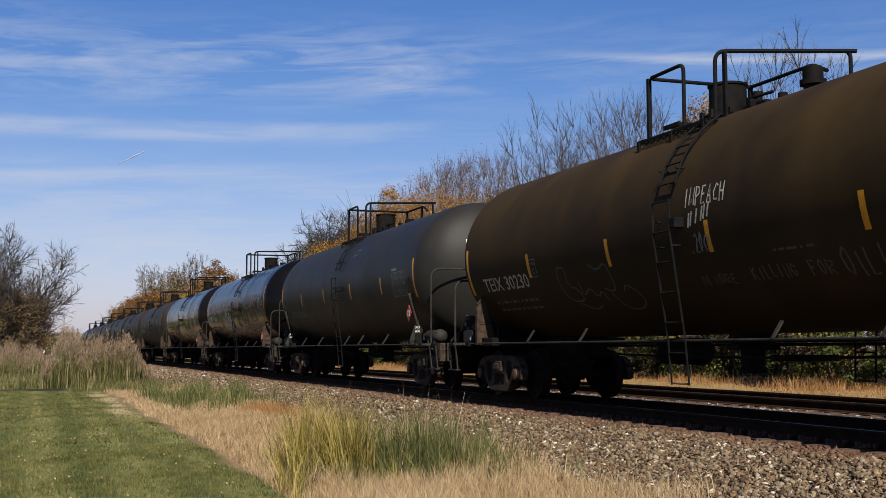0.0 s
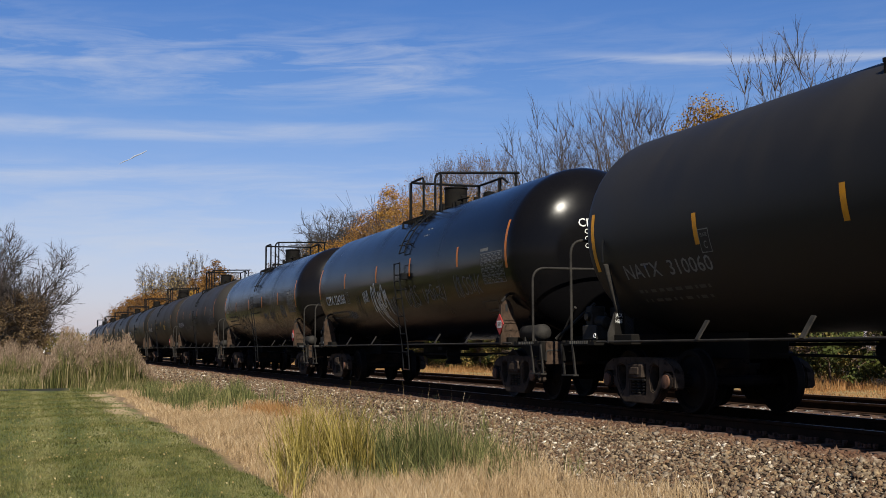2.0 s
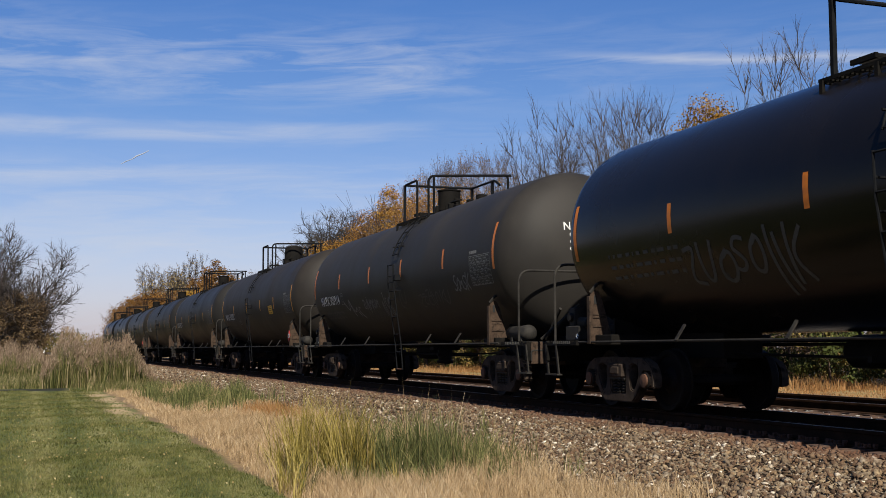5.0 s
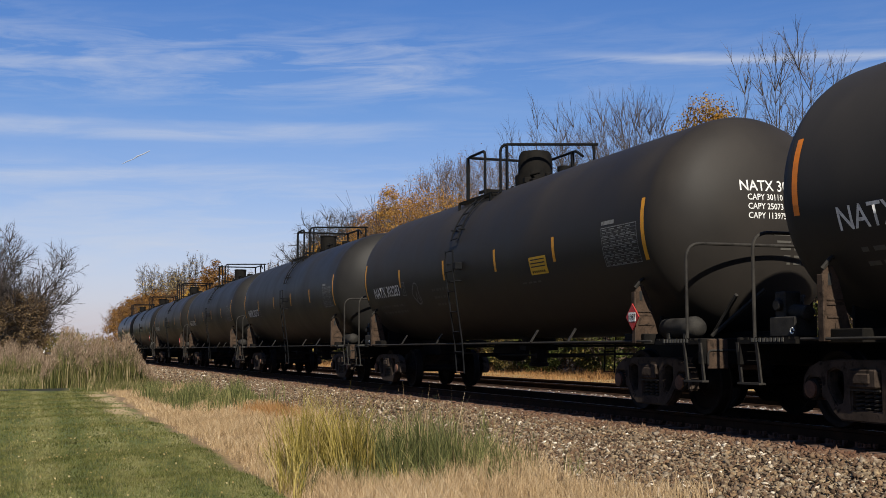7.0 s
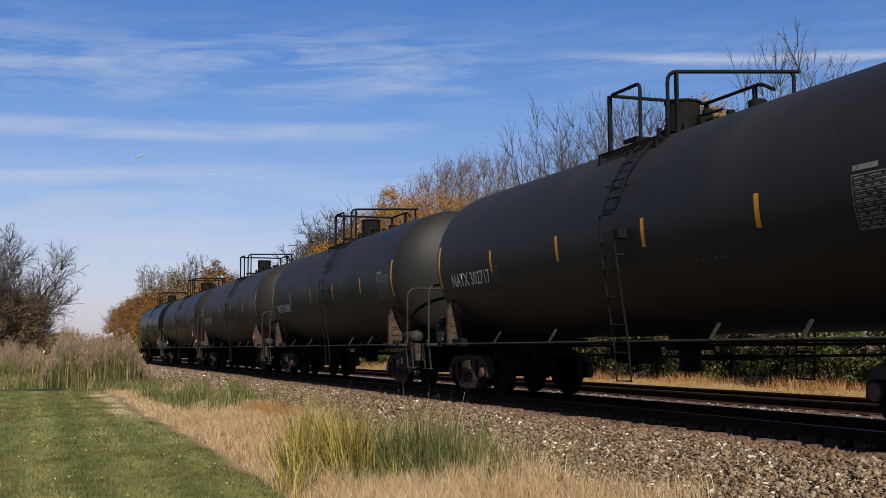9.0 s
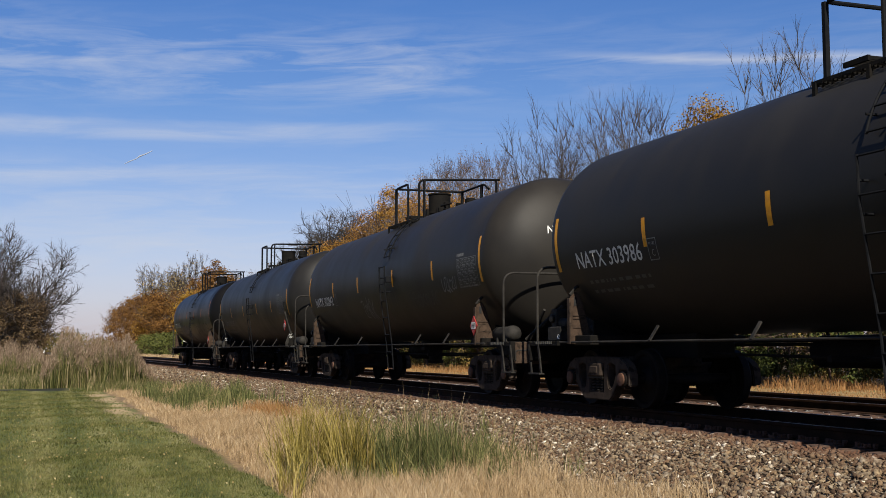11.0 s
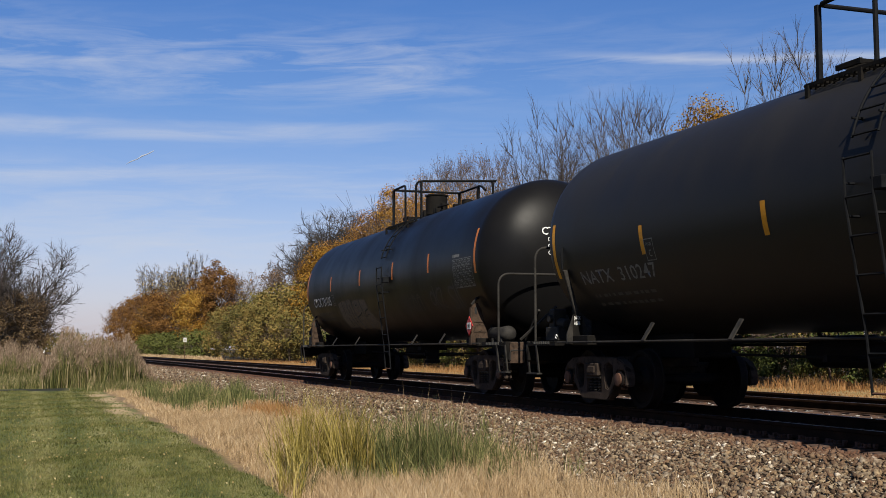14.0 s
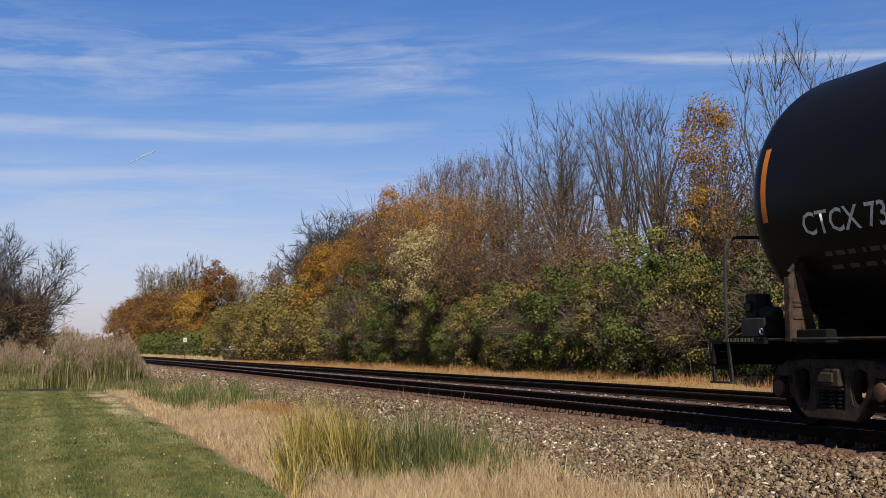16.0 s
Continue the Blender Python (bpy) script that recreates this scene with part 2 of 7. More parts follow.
def position_axes(nt):
    g, s = nt.nodes.new("ShaderNodeNewGeometry"), nt.nodes.new("ShaderNodeSeparateXYZ")
    nt.links.new(g.outputs["Position"], s.inputs[0])
    return s.outputs


def zone(nt, value, lo, hi):
    r = nt.nodes.new("ShaderNodeMapRange")
    r.inputs["From Min"].default_value, r.inputs["From Max"].default_value = lo, hi
    nt.links.new(value, r.inputs["Value"])
    return r.outputs[0]


def ground_material():
    m, nt, b, N, L = nodes_of("ground_soil_and_grass")
    x, y, z = position_axes(nt)
    wob = tex_noise(nt, 0.35, 5.0)
    yy = math_node(nt, "ADD", y, math_node(nt, "MULTIPLY_ADD", wob, 1.6, -0.8))
    n1, n2 = tex_noise(nt, 1.2, 6.0), tex_noise(nt, 14.0, 5.0)
    mow = math_node(nt, "SINE", math_node(nt, "MULTIPLY", y, 5.6))
    lf = math_node(nt, "ADD", math_node(nt, "MULTIPLY_ADD", n2, 0.6, math_node(nt, "MULTIPLY", n1, 0.4)), math_node(nt, "MULTIPLY", mow, 0.13))
    lawn = ramp(nt, lf, [(0.28, (0.0313, 0.0394, 0.00952)), (0.5, (0.0734, 0.083, 0.0231)), (0.70, (0.153, 0.136, 0.0544))])
    straw = ramp(nt, n2, [(0.30, (0.087, 0.0517, 0.0245)), (0.55, (0.207, 0.136, 0.0653)), (0.72, (0.299, 0.212, 0.109))])
    grit = ramp(nt, n2, [(0.32, (0.019, 0.0122, 0.00884)), (0.55, (0.0544, 0.0381, 0.0272)), (0.72, (0.109, 0.0843, 0.0653))])
    verge = ramp(nt, n1, [(0.35, (0.109, 0.0762, 0.0326)), (0.5, (0.218, 0.136, 0.0598)), (0.62, (0.131, 0.12, 0.0435))])
    # woodland floor, its colour darkened for the shade under hedge and trees
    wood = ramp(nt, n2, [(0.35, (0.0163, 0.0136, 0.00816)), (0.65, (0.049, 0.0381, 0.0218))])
    col = mixc(nt, zone(nt, math_node(nt, "MULTIPLY_ADD", tex_noise(nt, 3.5, 6.0), 0.3, y), 2.94, 3.10), lawn, straw)
    # worn earth where the mown strip ends; beyond it a shadow band painted dark
    worn = math_node(nt, "MULTIPLY", zone(nt, math_node(nt, "ABSOLUTE", math_node(nt, "ADD", x, 39.0)), 12.0, 6.0),
                     zone(nt, math_node(nt, "ABSOLUTE", math_node(nt, "ADD", y, -2.45)), 0.75, 0.35))
    col = mixc(nt, math_node(nt, "MULTIPLY", worn, ramp(nt, n1, [(0.4, (0, 0, 0)), (0.55, (0.9,) * 3)])), col, (0.272, 0.197, 0.116))
    shade_band = math_node(nt, "MULTIPLY", zone(nt, math_node(nt, "ABSOLUTE", math_node(nt, "ADD", math_node(nt, "MULTIPLY_ADD", tex_noise(nt, 1.1, 4.0), 2.4, x), 49.6)), 3.0, 1.8), zone(nt, yy, 2.0, 1.4))
    col = mixc(nt, shade_band, col, (0.0136, 0.015, 0.00816))
    edge = zone(nt, math_node(nt, "ABSOLUTE", math_node(nt, "ADD", math_node(nt, "MULTIPLY_ADD", tex_noise(nt, 0.9, 3.0), 0.55, y), -3.16)), 0.26, 0.05)
    edge = math_node(nt, "MULTIPLY", edge, zone(nt, x, -14.0, -17.0))
    col = mixc(nt, math_node(nt, "MULTIPLY", edge, ramp(nt, n1, [(0.40, (0.2,) * 3), (0.55, (0.9,) * 3)])), col, (0.116, 0.0762, 0.0422))
    col = mixc(nt, zone(nt, yy, 5.9, 6.5), col, grit)
    bed = math_node(nt, "MULTIPLY", zone(nt, yy, 11.2, 11.6), zone(nt, yy, 13.3, 12.9))
    col = mixc(nt, bed, col, ramp(nt, n2, [(0.35, (0.0748, 0.0666, 0.0585)), (0.65, (0.224, 0.211, 0.194))]))
    col = mixc(nt, zone(nt, y, 15.6, 16.4), col, verge)
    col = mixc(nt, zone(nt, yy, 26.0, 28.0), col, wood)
    L(col, b.inputs["Base Color"])
    b.inputs["Roughness"].default_value = 0.9
    b.inputs["Specular IOR Level"].default_value = 0.2
    add_bump(nt, b, n2, 0.6, 0.05)
    return m


def build_ground():
    xs = np.concatenate([np.linspace(-4000, -300, 20), np.linspace(-290, -80, 60), np.linspace(-78, 20, 160), np.linspace(25, 1000, 20)])
    ys = np.concatenate([[-4000, -1000, -300, -100], np.linspace(-60, -6, 20), np.linspace(-5, 30, 110), np.linspace(32, 100, 20), [300, 1000, 4000]])
    X, Y = np.meshgrid(xs, ys, indexing="ij")
    V = np.stack([X, Y, ground_z(X, Y)], -1).reshape(-1, 3)
    n = len(ys)
    i = (np.arange(len(xs) - 1)[:, None] * n + np.arange(n - 1)).ravel()
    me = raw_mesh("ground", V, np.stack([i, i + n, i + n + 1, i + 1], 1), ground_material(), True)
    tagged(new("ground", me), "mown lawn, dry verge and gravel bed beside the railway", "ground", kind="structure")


build_ground()


def stone_material():
    m, nt, b, N, L = nodes_of("ballast_stone")
    g = N("ShaderNodeNewGeometry")
    col = ramp(nt, g.outputs["Random Per Island"], [(0.0, (0.0218, 0.0129, 0.0068)), (0.14, (0.0619, 0.036, 0.0197)), (0.26, (0.128, 0.0734, 0.0408)), (0.36, (0.155, 0.126, 0.0884)), (0.48, (0.0891, 0.0524, 0.0286)),
                                                            (0.60, (0.186, 0.124, 0.068)), (0.70, (0.109, 0.0809, 0.053)), (0.82, (0.233, 0.169, 0.0986)), (0.91, (0.194, 0.161, 0.116)), (0.955, (0.31, 0.254, 0.187)), (1.0, (0.52, 0.46, 0.37))])
    col = mixc(nt, ramp(nt, tex_noise(nt, 40.0, 4.0), [(0.38, (0, 0, 0)), (0.66, (0.62,) * 3)]), col, (0.036, 0.0232, 0.0165))
    x, y, z = position_axes(nt)
    rust = math_node(nt, "MULTIPLY", zone(nt, math_node(nt, "MULTIPLY_ADD", tex_noise(nt, 0.8, 4.0), 0.8, y), 8.2, 8.7), zone(nt, y, 11.4, 11.0))
    col = mixc(nt, math_node(nt, "MULTIPLY", rust, 0.75), col, (0.068, 0.0306, 0.0177))
    L(col, b.inputs["Base Color"])
    b.inputs["Roughness"].default_value = 0.9
    b.inputs["Specular IOR Level"].default_value = 0.2
    return m


STONE = stone_material()
OCT_V = np.array([(1, 0, 0), (-1, 0, 0), (0, 1, 0), (0, -1, 0), (0, 0, 1), (0, 0, -1)], float)
OCT_F = np.array([(0, 2, 4), (2, 1, 4), (1, 3, 4), (3, 0, 4), (2, 0, 5), (1, 2, 5), (3, 1, 5), (0, 3, 5)])


def stones(n, x0, x1, y0, y1, r0, r1, base, faces, lift=0.3):
    """Angular stones strewn over the ground between the limits."""
    p = np.stack([rng.uniform(x0, x1, n), y0 + (y1 - y0) * rng.uniform(0, 1, n) ** 0.85], 1)
    r = rng.uniform(r0, r1, n) * rng.choice([0.7, 1.0, 1.0, 1.35], n)
    z = ground_z(p[:, 0], p[:, 1]) + r * lift + rng.uniform(0, 0.02, n)
    v = base[None] * (1 + rng.uniform(-0.33, 0.33, (n, len(base), 1))) * rng.uniform(0.55, 1.3, (n, 1, 3)) * [1.25, 1.0, 0.55] * r[:, None, None]
    q = rng.normal(size=(n, 4)) * [1.0, 0.32, 0.32, 1.0]    # most lie flat
    q /= np.linalg.norm(q, axis=1, keepdims=True)
    w, a, b, c = q.T
    R = np.stack([1 - 2 * (b * b + c * c), 2 * (a * b - c * w), 2 * (a * c + b * w), 2 * (a * b + c * w), 1 - 2 * (a * a + c * c), 2 * (b * c - a * w),
                  2 * (a * c - b * w), 2 * (b * c + a * w), 1 - 2 * (a * a + b * b)], 1).reshape(n, 3, 3)
    v = np.einsum("nij,nkj->nki", R, v) + np.concatenate([p, z[:, None]], 1)[:, None]
    f = faces[None] + (np.arange(n) * len(base))[:, None, None]
    return v.reshape(-1, 3), f.reshape(-1, 3)


def build_ballast():
    for args in ((34000, -22, -8.5, 5.6, 8.40, 0.018, 0.038, OCT_V, OCT_F), (14500, -45, -22, 5.8, 8.40, 0.025, 0.044, OCT_V, OCT_F), (7000, -95, -45, 5.9, 8.45, 0.04, 0.07, OCT_V, OCT_F),
                 (2000, -22, -6.5, 8.7, 11.2, 0.03, 0.05, OCT_V, OCT_F)):
        v, f = stones(*args)
        tagged(new("ballast", raw_mesh("ballast", v, f, STONE)), "crushed pinkish-grey stone ballast beside the track", "ballast", kind="stuff")
    v, f = stones(16000, -80, -5, 11.3, 13.2, 0.020, 0.038, OCT_V, OCT_F, 0.4)
    tagged(new("ballast", raw_mesh("ballast", v, f, surf("pale_limestone", (0.116, 0.105, 0.0952), (0.299, 0.286, 0.265), 9.0, 0.9, 0.0, 0.2, 40.0, spec=0.15))), "pale limestone ballast between the two tracks", "ballast", kind="stuff")


build_ballast()

RAIL_STEEL = surf("rusty_rail_steel", (0.00816, 0.00476, 0.00306), (0.0286, 0.015, 0.00884), 3.0, 0.88, 0.0, 0.3, 80.0, spec=0.05)
TIE_WOOD = surf("creosoted_tie_wood", (0.0204, 0.0122, 0.00816), (0.0782, 0.0449, 0.0299), 5.0, 0.9, 0.0, 0.6, 50.0, (0.0952, 0.0442, 0.0258))
RUST = surf("rusted_iron", (0.034, 0.017, 0.0102), (0.109, 0.051, 0.0306), 8.0, 0.8, 0.2, 0.4)
POLISHED = surf("worn_running_band", (0.109, 0.0952, 0.085), (0.177, 0.16, 0.143), 4.0, 0.42, 1.0, 0.05)

RAIL_PROFILE = [(-0.076, -0.172), (0.076, -0.172), (0.076, -0.160), (0.012, -0.142), (0.009, -0.048), (0.036, -0.036), (0.037, -0.006), (0.030, 0.0),
                (-0.030, 0.0), (-0.037, -0.006), (-0.036, -0.036), (-0.009, -0.048), (-0.012, -0.142), (-0.076, -0.160)]


def build_rail(y):
    s = Shape()
    n = len(RAIL_PROFILE)
    for x0, x1 in ((-620.0, 60.0),):
        vs = [(x, y + a, z) for x in (x0, x1) for a, z in RAIL_PROFILE]
        s.add(vs, [(i, (i + 1) % n, n + (i + 1) % n, n + i) for i in range(n)] + [tuple(range(n)), tuple(range(2 * n - 1, n - 1, -1))])
    rail = part("rail", s, RAIL_STEEL, label="rusty steel rail spiked to wooden ties", smooth=0)
    tagged(rail, category="rail", group="rails", kind="structure")
    band = Shape()
    band.add([(x, y + a, 0.002) for x in (-620.0, 60.0) for a in (-0.026, 0.026)], [(0, 1, 3, 2)])
    part("running_band", band, POLISHED, rail, "polished running surface", smooth=0)
    return rail


RAIL_Y = [TRACK_Y - 0.7525, TRACK_Y + 0.7525, FAR_Y - 0.7525, FAR_Y + 0.7525]
rails = [build_rail(y) for y in RAIL_Y]


def tie_shape(x, yc, jit):
    return ((x - 0.115, yc - 1.29 + jit, -0.37), (x + 0.115, yc + 1.29 + jit, -0.19))


def build_ties():
    sh = Shape().box((-0.115, -1.29, -0.18), (0.115, 1.29, 0.0))
    first = None
    for i in range(150):
        x = -0.5 - 0.52 * i
        if first is None:
            ob = part("railway_tie", sh, TIE_WOOD, label="weathered wooden railway tie set in ballast", bevel=0.012, smooth=0)
            tagged(ob, category="railway tie", group="ties of the near track", kind="structure")
            first = ob
        else:
            ob = copy_thing(first, Matrix.Identity(4))
        ob.matrix_basis = pose(x, TRACK_Y + rng.uniform(-0.04, 0.04), -0.185 + rng.uniform(-0.012, 0.008), 0, 0, rng.uniform(-1.2, 1.2))
    rest = Shape()
    for i in range(150, 760):
        rest.box(*tie_shape(-0.5 - 0.52 * i, TRACK_Y, rng.uniform(-0.04, 0.04)))
    for i in range(900):
        rest.box(*tie_shape(20 - 0.52 * i, FAR_Y, rng.uniform(-0.04, 0.04)))
    tagged(part("far_ties", rest, TIE_WOOD, label="rows of weathered wooden railway ties", smooth=0), category="railway ties", kind="stuff")
    # tie plates, spikes and rail anchors on the near track
    iron = Shape()
    for i in range(150):
        x = -0.5 - 0.52 * i
        for y in RAIL_Y[:2]:
            iron.box((x - 0.10, y - 0.18, -0.183), (x + 0.10, y + 0.18, -0.170))
            for sx in (-0.06, 0.06):
                for sy in (-0.10, 0.10, -0.155):
                    iron.box((x + sx - 0.013, y + sy - 0.016, -0.172), (x + sx + 0.013, y + sy + 0.016, -0.135))
            for sx in (-0.15, 0.15):
                iron.box((x + sx - 0.02, y - 0.11, -0.19), (x + sx + 0.02, y - 0.06, -0.13))
    tagged(part("tie_plates", iron, RUST, label="rusted tie plates, spikes and rail anchors", smooth=0), category="track fasteners", kind="stuff")


build_ties()

# ---- the train ----
R_TANK, Z_TANK, HALF, HEAD = 1.58, 2.71, 7.30, 0.80

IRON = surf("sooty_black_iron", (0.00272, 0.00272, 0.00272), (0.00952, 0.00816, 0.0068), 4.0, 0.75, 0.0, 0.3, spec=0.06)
GRIME = surf("brake_dust_brown", (0.015, 0.0102, 0.00748), (0.051, 0.0354, 0.0258), 5.0, 0.9, 0.0, 0.4, 70.0, (0.0122, 0.00884, 0.0068), spec=0.08)
FRAME_DUST = surf("tan_brake_dust", (0.0185, 0.012, 0.0087), (0.0598, 0.0397, 0.0277), 4.0, 0.9, 0.0, 0.4, 70.0, (0.0152, 0.0109, 0.00816), spec=0.08)
TRUCK_DUST = surf("dark_truck_dust", (0.0145, 0.0105, 0.0080), (0.0510, 0.0375, 0.0290), 4.0, 0.9, 0.0, 0.4, 70.0, (0.00952, 0.0068, 0.00544), spec=0.08)
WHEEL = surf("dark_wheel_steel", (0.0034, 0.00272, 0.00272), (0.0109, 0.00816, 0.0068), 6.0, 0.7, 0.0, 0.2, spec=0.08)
TREAD = surf("bright_wheel_tread", (0.204, 0.204, 0.211), (0.34, 0.34, 0.354), 5.0, 0.25, 1.0, 0.1)
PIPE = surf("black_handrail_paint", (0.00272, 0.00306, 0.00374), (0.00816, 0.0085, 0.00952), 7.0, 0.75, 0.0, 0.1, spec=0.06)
GREY_STEEL = surf("dusty_grey_steel", (0.0068, 0.00612, 0.00544), (0.0272, 0.0245, 0.0211), 6.0, 0.75, 0.0, 0.3, spec=0.15)
YELLOW = plain_paint("amber_reflective_sheeting", (0.46, 0.20, 0.006), 0.45, 0.30)
ORANGE = plain_paint("orange_reflective_sheeting", (0.40, 0.115, 0.010), 0.45, 0.35)
WHITE = plain_paint("white_lettering", (0.52, 0.52, 0.50), 0.6, 0.6)
CHALK = plain_paint("faded_white_spray", (0.14, 0.14, 0.135), 0.8, 0.9)
FADED = plain_paint("weathered_white_lettering", (0.30, 0.29, 0.26), 0.7, 0.8)
DIM = plain_paint("faint_grey_lettering", (0.06, 0.057, 0.05), 0.8, 0.8)
TAN = plain_paint("tan_spray_fill", (0.115, 0.092, 0.066), 0.8, 0.7)
RED = plain_paint("red_placard_print", (0.26, 0.022, 0.02), 0.5, 0.4)
PANEL_YELLOW = plain_paint("yellow_sign_paint", (0.50, 0.28, 0.015), 0.5, 0.3)
BLACK = plain_paint("black_print", (0.012, 0.012, 0.012), 0.6, 0.2)


def on_tank(x, v, lift=0.003):
    """The place x along the shell and v metres along its curve below the widest line, on the camera's side."""
    a = v / R_TANK
    r = R_TANK + lift
    return (x, -r * math.cos(a), Z_TANK + r * math.sin(a))


def on_head(u, v, lift=0.003):
    """The place on the front head, u metres to the right of its middle as seen from ahead, v up."""
    d = max(0.0, 1 - (u * u + v * v) / R_TANK ** 2)
    return (HALF + HEAD * math.sqrt(d) + lift, u, Z_TANK + v)


def curved(sheet, surface):
    """Bends a flat bmesh, cut fine enough, onto a surface."""
    if sheet.verts:
        vs = [p.co.y for p in sheet.verts]
        us = [p.co.x for p in sheet.verts]
        step = 0.12
        for lo, hi, nrm in ((min(vs), max(vs), (0, 1, 0)), (min(us), max(us), (1, 0, 0))):
            if nrm[0] and surface is on_tank:
                continue
            k = lo + step
            while k < hi - 0.01:
                bmesh.ops.bisect_plane(sheet, geom=sheet.verts[:] + sheet.edges[:] + sheet.faces[:], plane_co=(nrm[0] * k, nrm[1] * k, 0), plane_no=nrm)
                k += step
        for p in sheet.verts:
            p.co = surface(p.co.x, p.co.y)
    return sheet


def words(text, size, x, y, stretch=1.0, shear=0.0, bold=0.012):
    """A flat bmesh of letters whose lower left corner is x, y."""
    cu = bpy.data.curves.new("words", "FONT")
    cu.body, cu.size, cu.resolution_u, cu.offset, cu.shear = text, size / 0.7, 2, bold * size, shear
    ob = new("words", cu)
    bpy.context.view_layer.update()
    me = ob.to_mesh()
    bm = bmesh.new()
    bm.from_mesh(me)
    ob.to_mesh_clear()
    bpy.data.objects.remove(ob)
    bpy.data.curves.remove(cu)
    for p in bm.verts:
        p.co = (p.co.x * stretch + x, p.co.y + y, 0)
    return bm


def fitted(text, size, x, y, width, shear=0.0, bold=0.012):
    """Letters stretched or narrowed to a given width."""
    bm = words(text, size, 0, 0, 1.0, shear, bold)
    hi = max(p.co.x for p in bm.verts)
    for p in bm.verts:
        p.co.x, p.co.y = x + p.co.x * width / hi, p.co.y + y
    return bm


def rects(items):
    bm = bmesh.new()
    for x0, y0, x1, y1 in items:
        bm.faces.new([bm.verts.new(p) for p in ((x0, y0, 0), (x1, y0, 0), (x1, y1, 0), (x0, y1, 0))])
    return bm


def strokes(lines, w):
    """Brush strokes: each polyline becomes a flat ribbon of width w."""
    bm = bmesh.new()
    for ln in lines:
        p = [Vector(q) for q in ln]
        row = []
        for i in range(len(p)):
            d = (p[min(i + 1, len(p) - 1)] - p[max(i - 1, 0)]).normalized()
            n = Vector((-d.y, d.x)) * w / 2
            row.append((bm.verts.new((*(p[i] + n), 0)), bm.verts.new((*(p[i] - n), 0))))
        for (a, b), (c, d) in zip(row, row[1:]):
            bm.faces.new((a, b, d, c))
    return bm


GLYPHS = {"I": [[(0.5, 1), (0.5, 0)]], "M": [[(0, 0), (0.08, 1), (0.5, 0.15), (0.92, 1), (1, 0)]], "P": [[(0.1, 0), (0.1, 1), (0.8, 0.95), (0.85, 0.6), (0.1, 0.45)]],
          "E": [[(0.9, 1), (0.1, 1), (0.1, 0), (0.9, 0)], [(0.1, 0.5), (0.7, 0.52)]], "A": [[(0, 0), (0.5, 1), (1, 0)], [(0.2, 0.4), (0.8, 0.4)]], "C": [[(0.95, 0.85), (0.5, 1), (0.08, 0.6), (0.2, 0.1), (0.95, 0.1)]],
          "H": [[(0.1, 1), (0.1, 0)], [(0.9, 1), (0.9, 0)], [(0.1, 0.5), (0.9, 0.5)]], "N": [[(0.1, 0), (0.1, 1), (0.9, 0), (0.9, 1)]], "O": [[(0.5, 1), (0.1, 0.7), (0.15, 0.15), (0.6, 0), (0.92, 0.4), (0.8, 0.9), (0.5, 1)]],
          "R": [[(0.1, 0), (0.1, 1), (0.85, 0.85), (0.75, 0.55), (0.1, 0.48), (0.95, 0)]], "K": [[(0.1, 1), (0.1, 0)], [(0.9, 1), (0.15, 0.5), (0.95, 0)]], "L": [[(0.15, 1), (0.15, 0), (0.85, 0.03)]],
          "G": [[(0.9, 0.85), (0.4, 1), (0.08, 0.5), (0.4, 0), (0.9, 0.15), (0.9, 0.45), (0.55, 0.45)]], "F": [[(0.1, 0), (0.1, 1), (0.9, 1)], [(0.1, 0.52), (0.75, 0.55)]], "!": [[(0.6, 1), (0.5, 0.35)], [(0.48, 0.12), (0.46, 0)]],
          ".": [[(0.4, 0.1), (0.5, 0.0)]], "2": [[(0.1, 0.8), (0.5, 1), (0.85, 0.75), (0.1, 0), (0.95, 0.02)]], "0": [[(0.5, 1), (0.1, 0.6), (0.3, 0), (0.8, 0.2), (0.85, 0.8), (0.5, 1)]], " ": []}


def sprayed(r, text, x, y, w, h):
    """Hand-sprayed capitals: uneven strokes over a length w."""
    out, step = [], w / len(text)
    for k, ch in enumerate(text):
        ox, oy, sx, sy = x + k * step, y + r.gauss(0, 0.03) * h, step * r.uniform(0.68, 0.82), h * r.uniform(0.85, 1.08)
        for ln in GLYPHS[ch]:
            out.append([(ox + (a + 0.12 * b) * sx + r.gauss(0, 0.006), oy + b * sy + r.gauss(0, 0.007)) for a, b in ln])
    return out


CURLS = [[[(0, 1), (0.1, 0.2), (0.4, 0), (0.7, 0.3), (0.8, 1)]], [[(0, 0), (0.1, 0.8), (0.4, 1), (0.65, 0.7), (0.7, 0)]], [[(0.5, 0.9), (0.1, 0.6), (0.15, 0.1), (0.6, 0), (0.85, 0.45), (0.6, 0.9), (0.3, 0.7)]],
         [[(0.8, 0.9), (0.3, 1), (0.1, 0.7), (0.5, 0.5), (0.8, 0.25), (0.5, 0), (0.05, 0.15)]], [[(0.1, 1.1), (0.15, -0.1)], [(0.9, 1), (0.2, 0.5), (0.9, -0.05)]], [[(0, 1.15), (0.35, -0.3)], [(0.3, 1.0), (0.7, -0.2)]],
         [[(0, 0.9), (0.8, 1), (0.1, 0.1), (0.9, 0)]], [[(0, 0), (0.15, 1), (0.4, 0.3), (0.6, 1), (0.85, -0.1)]]]


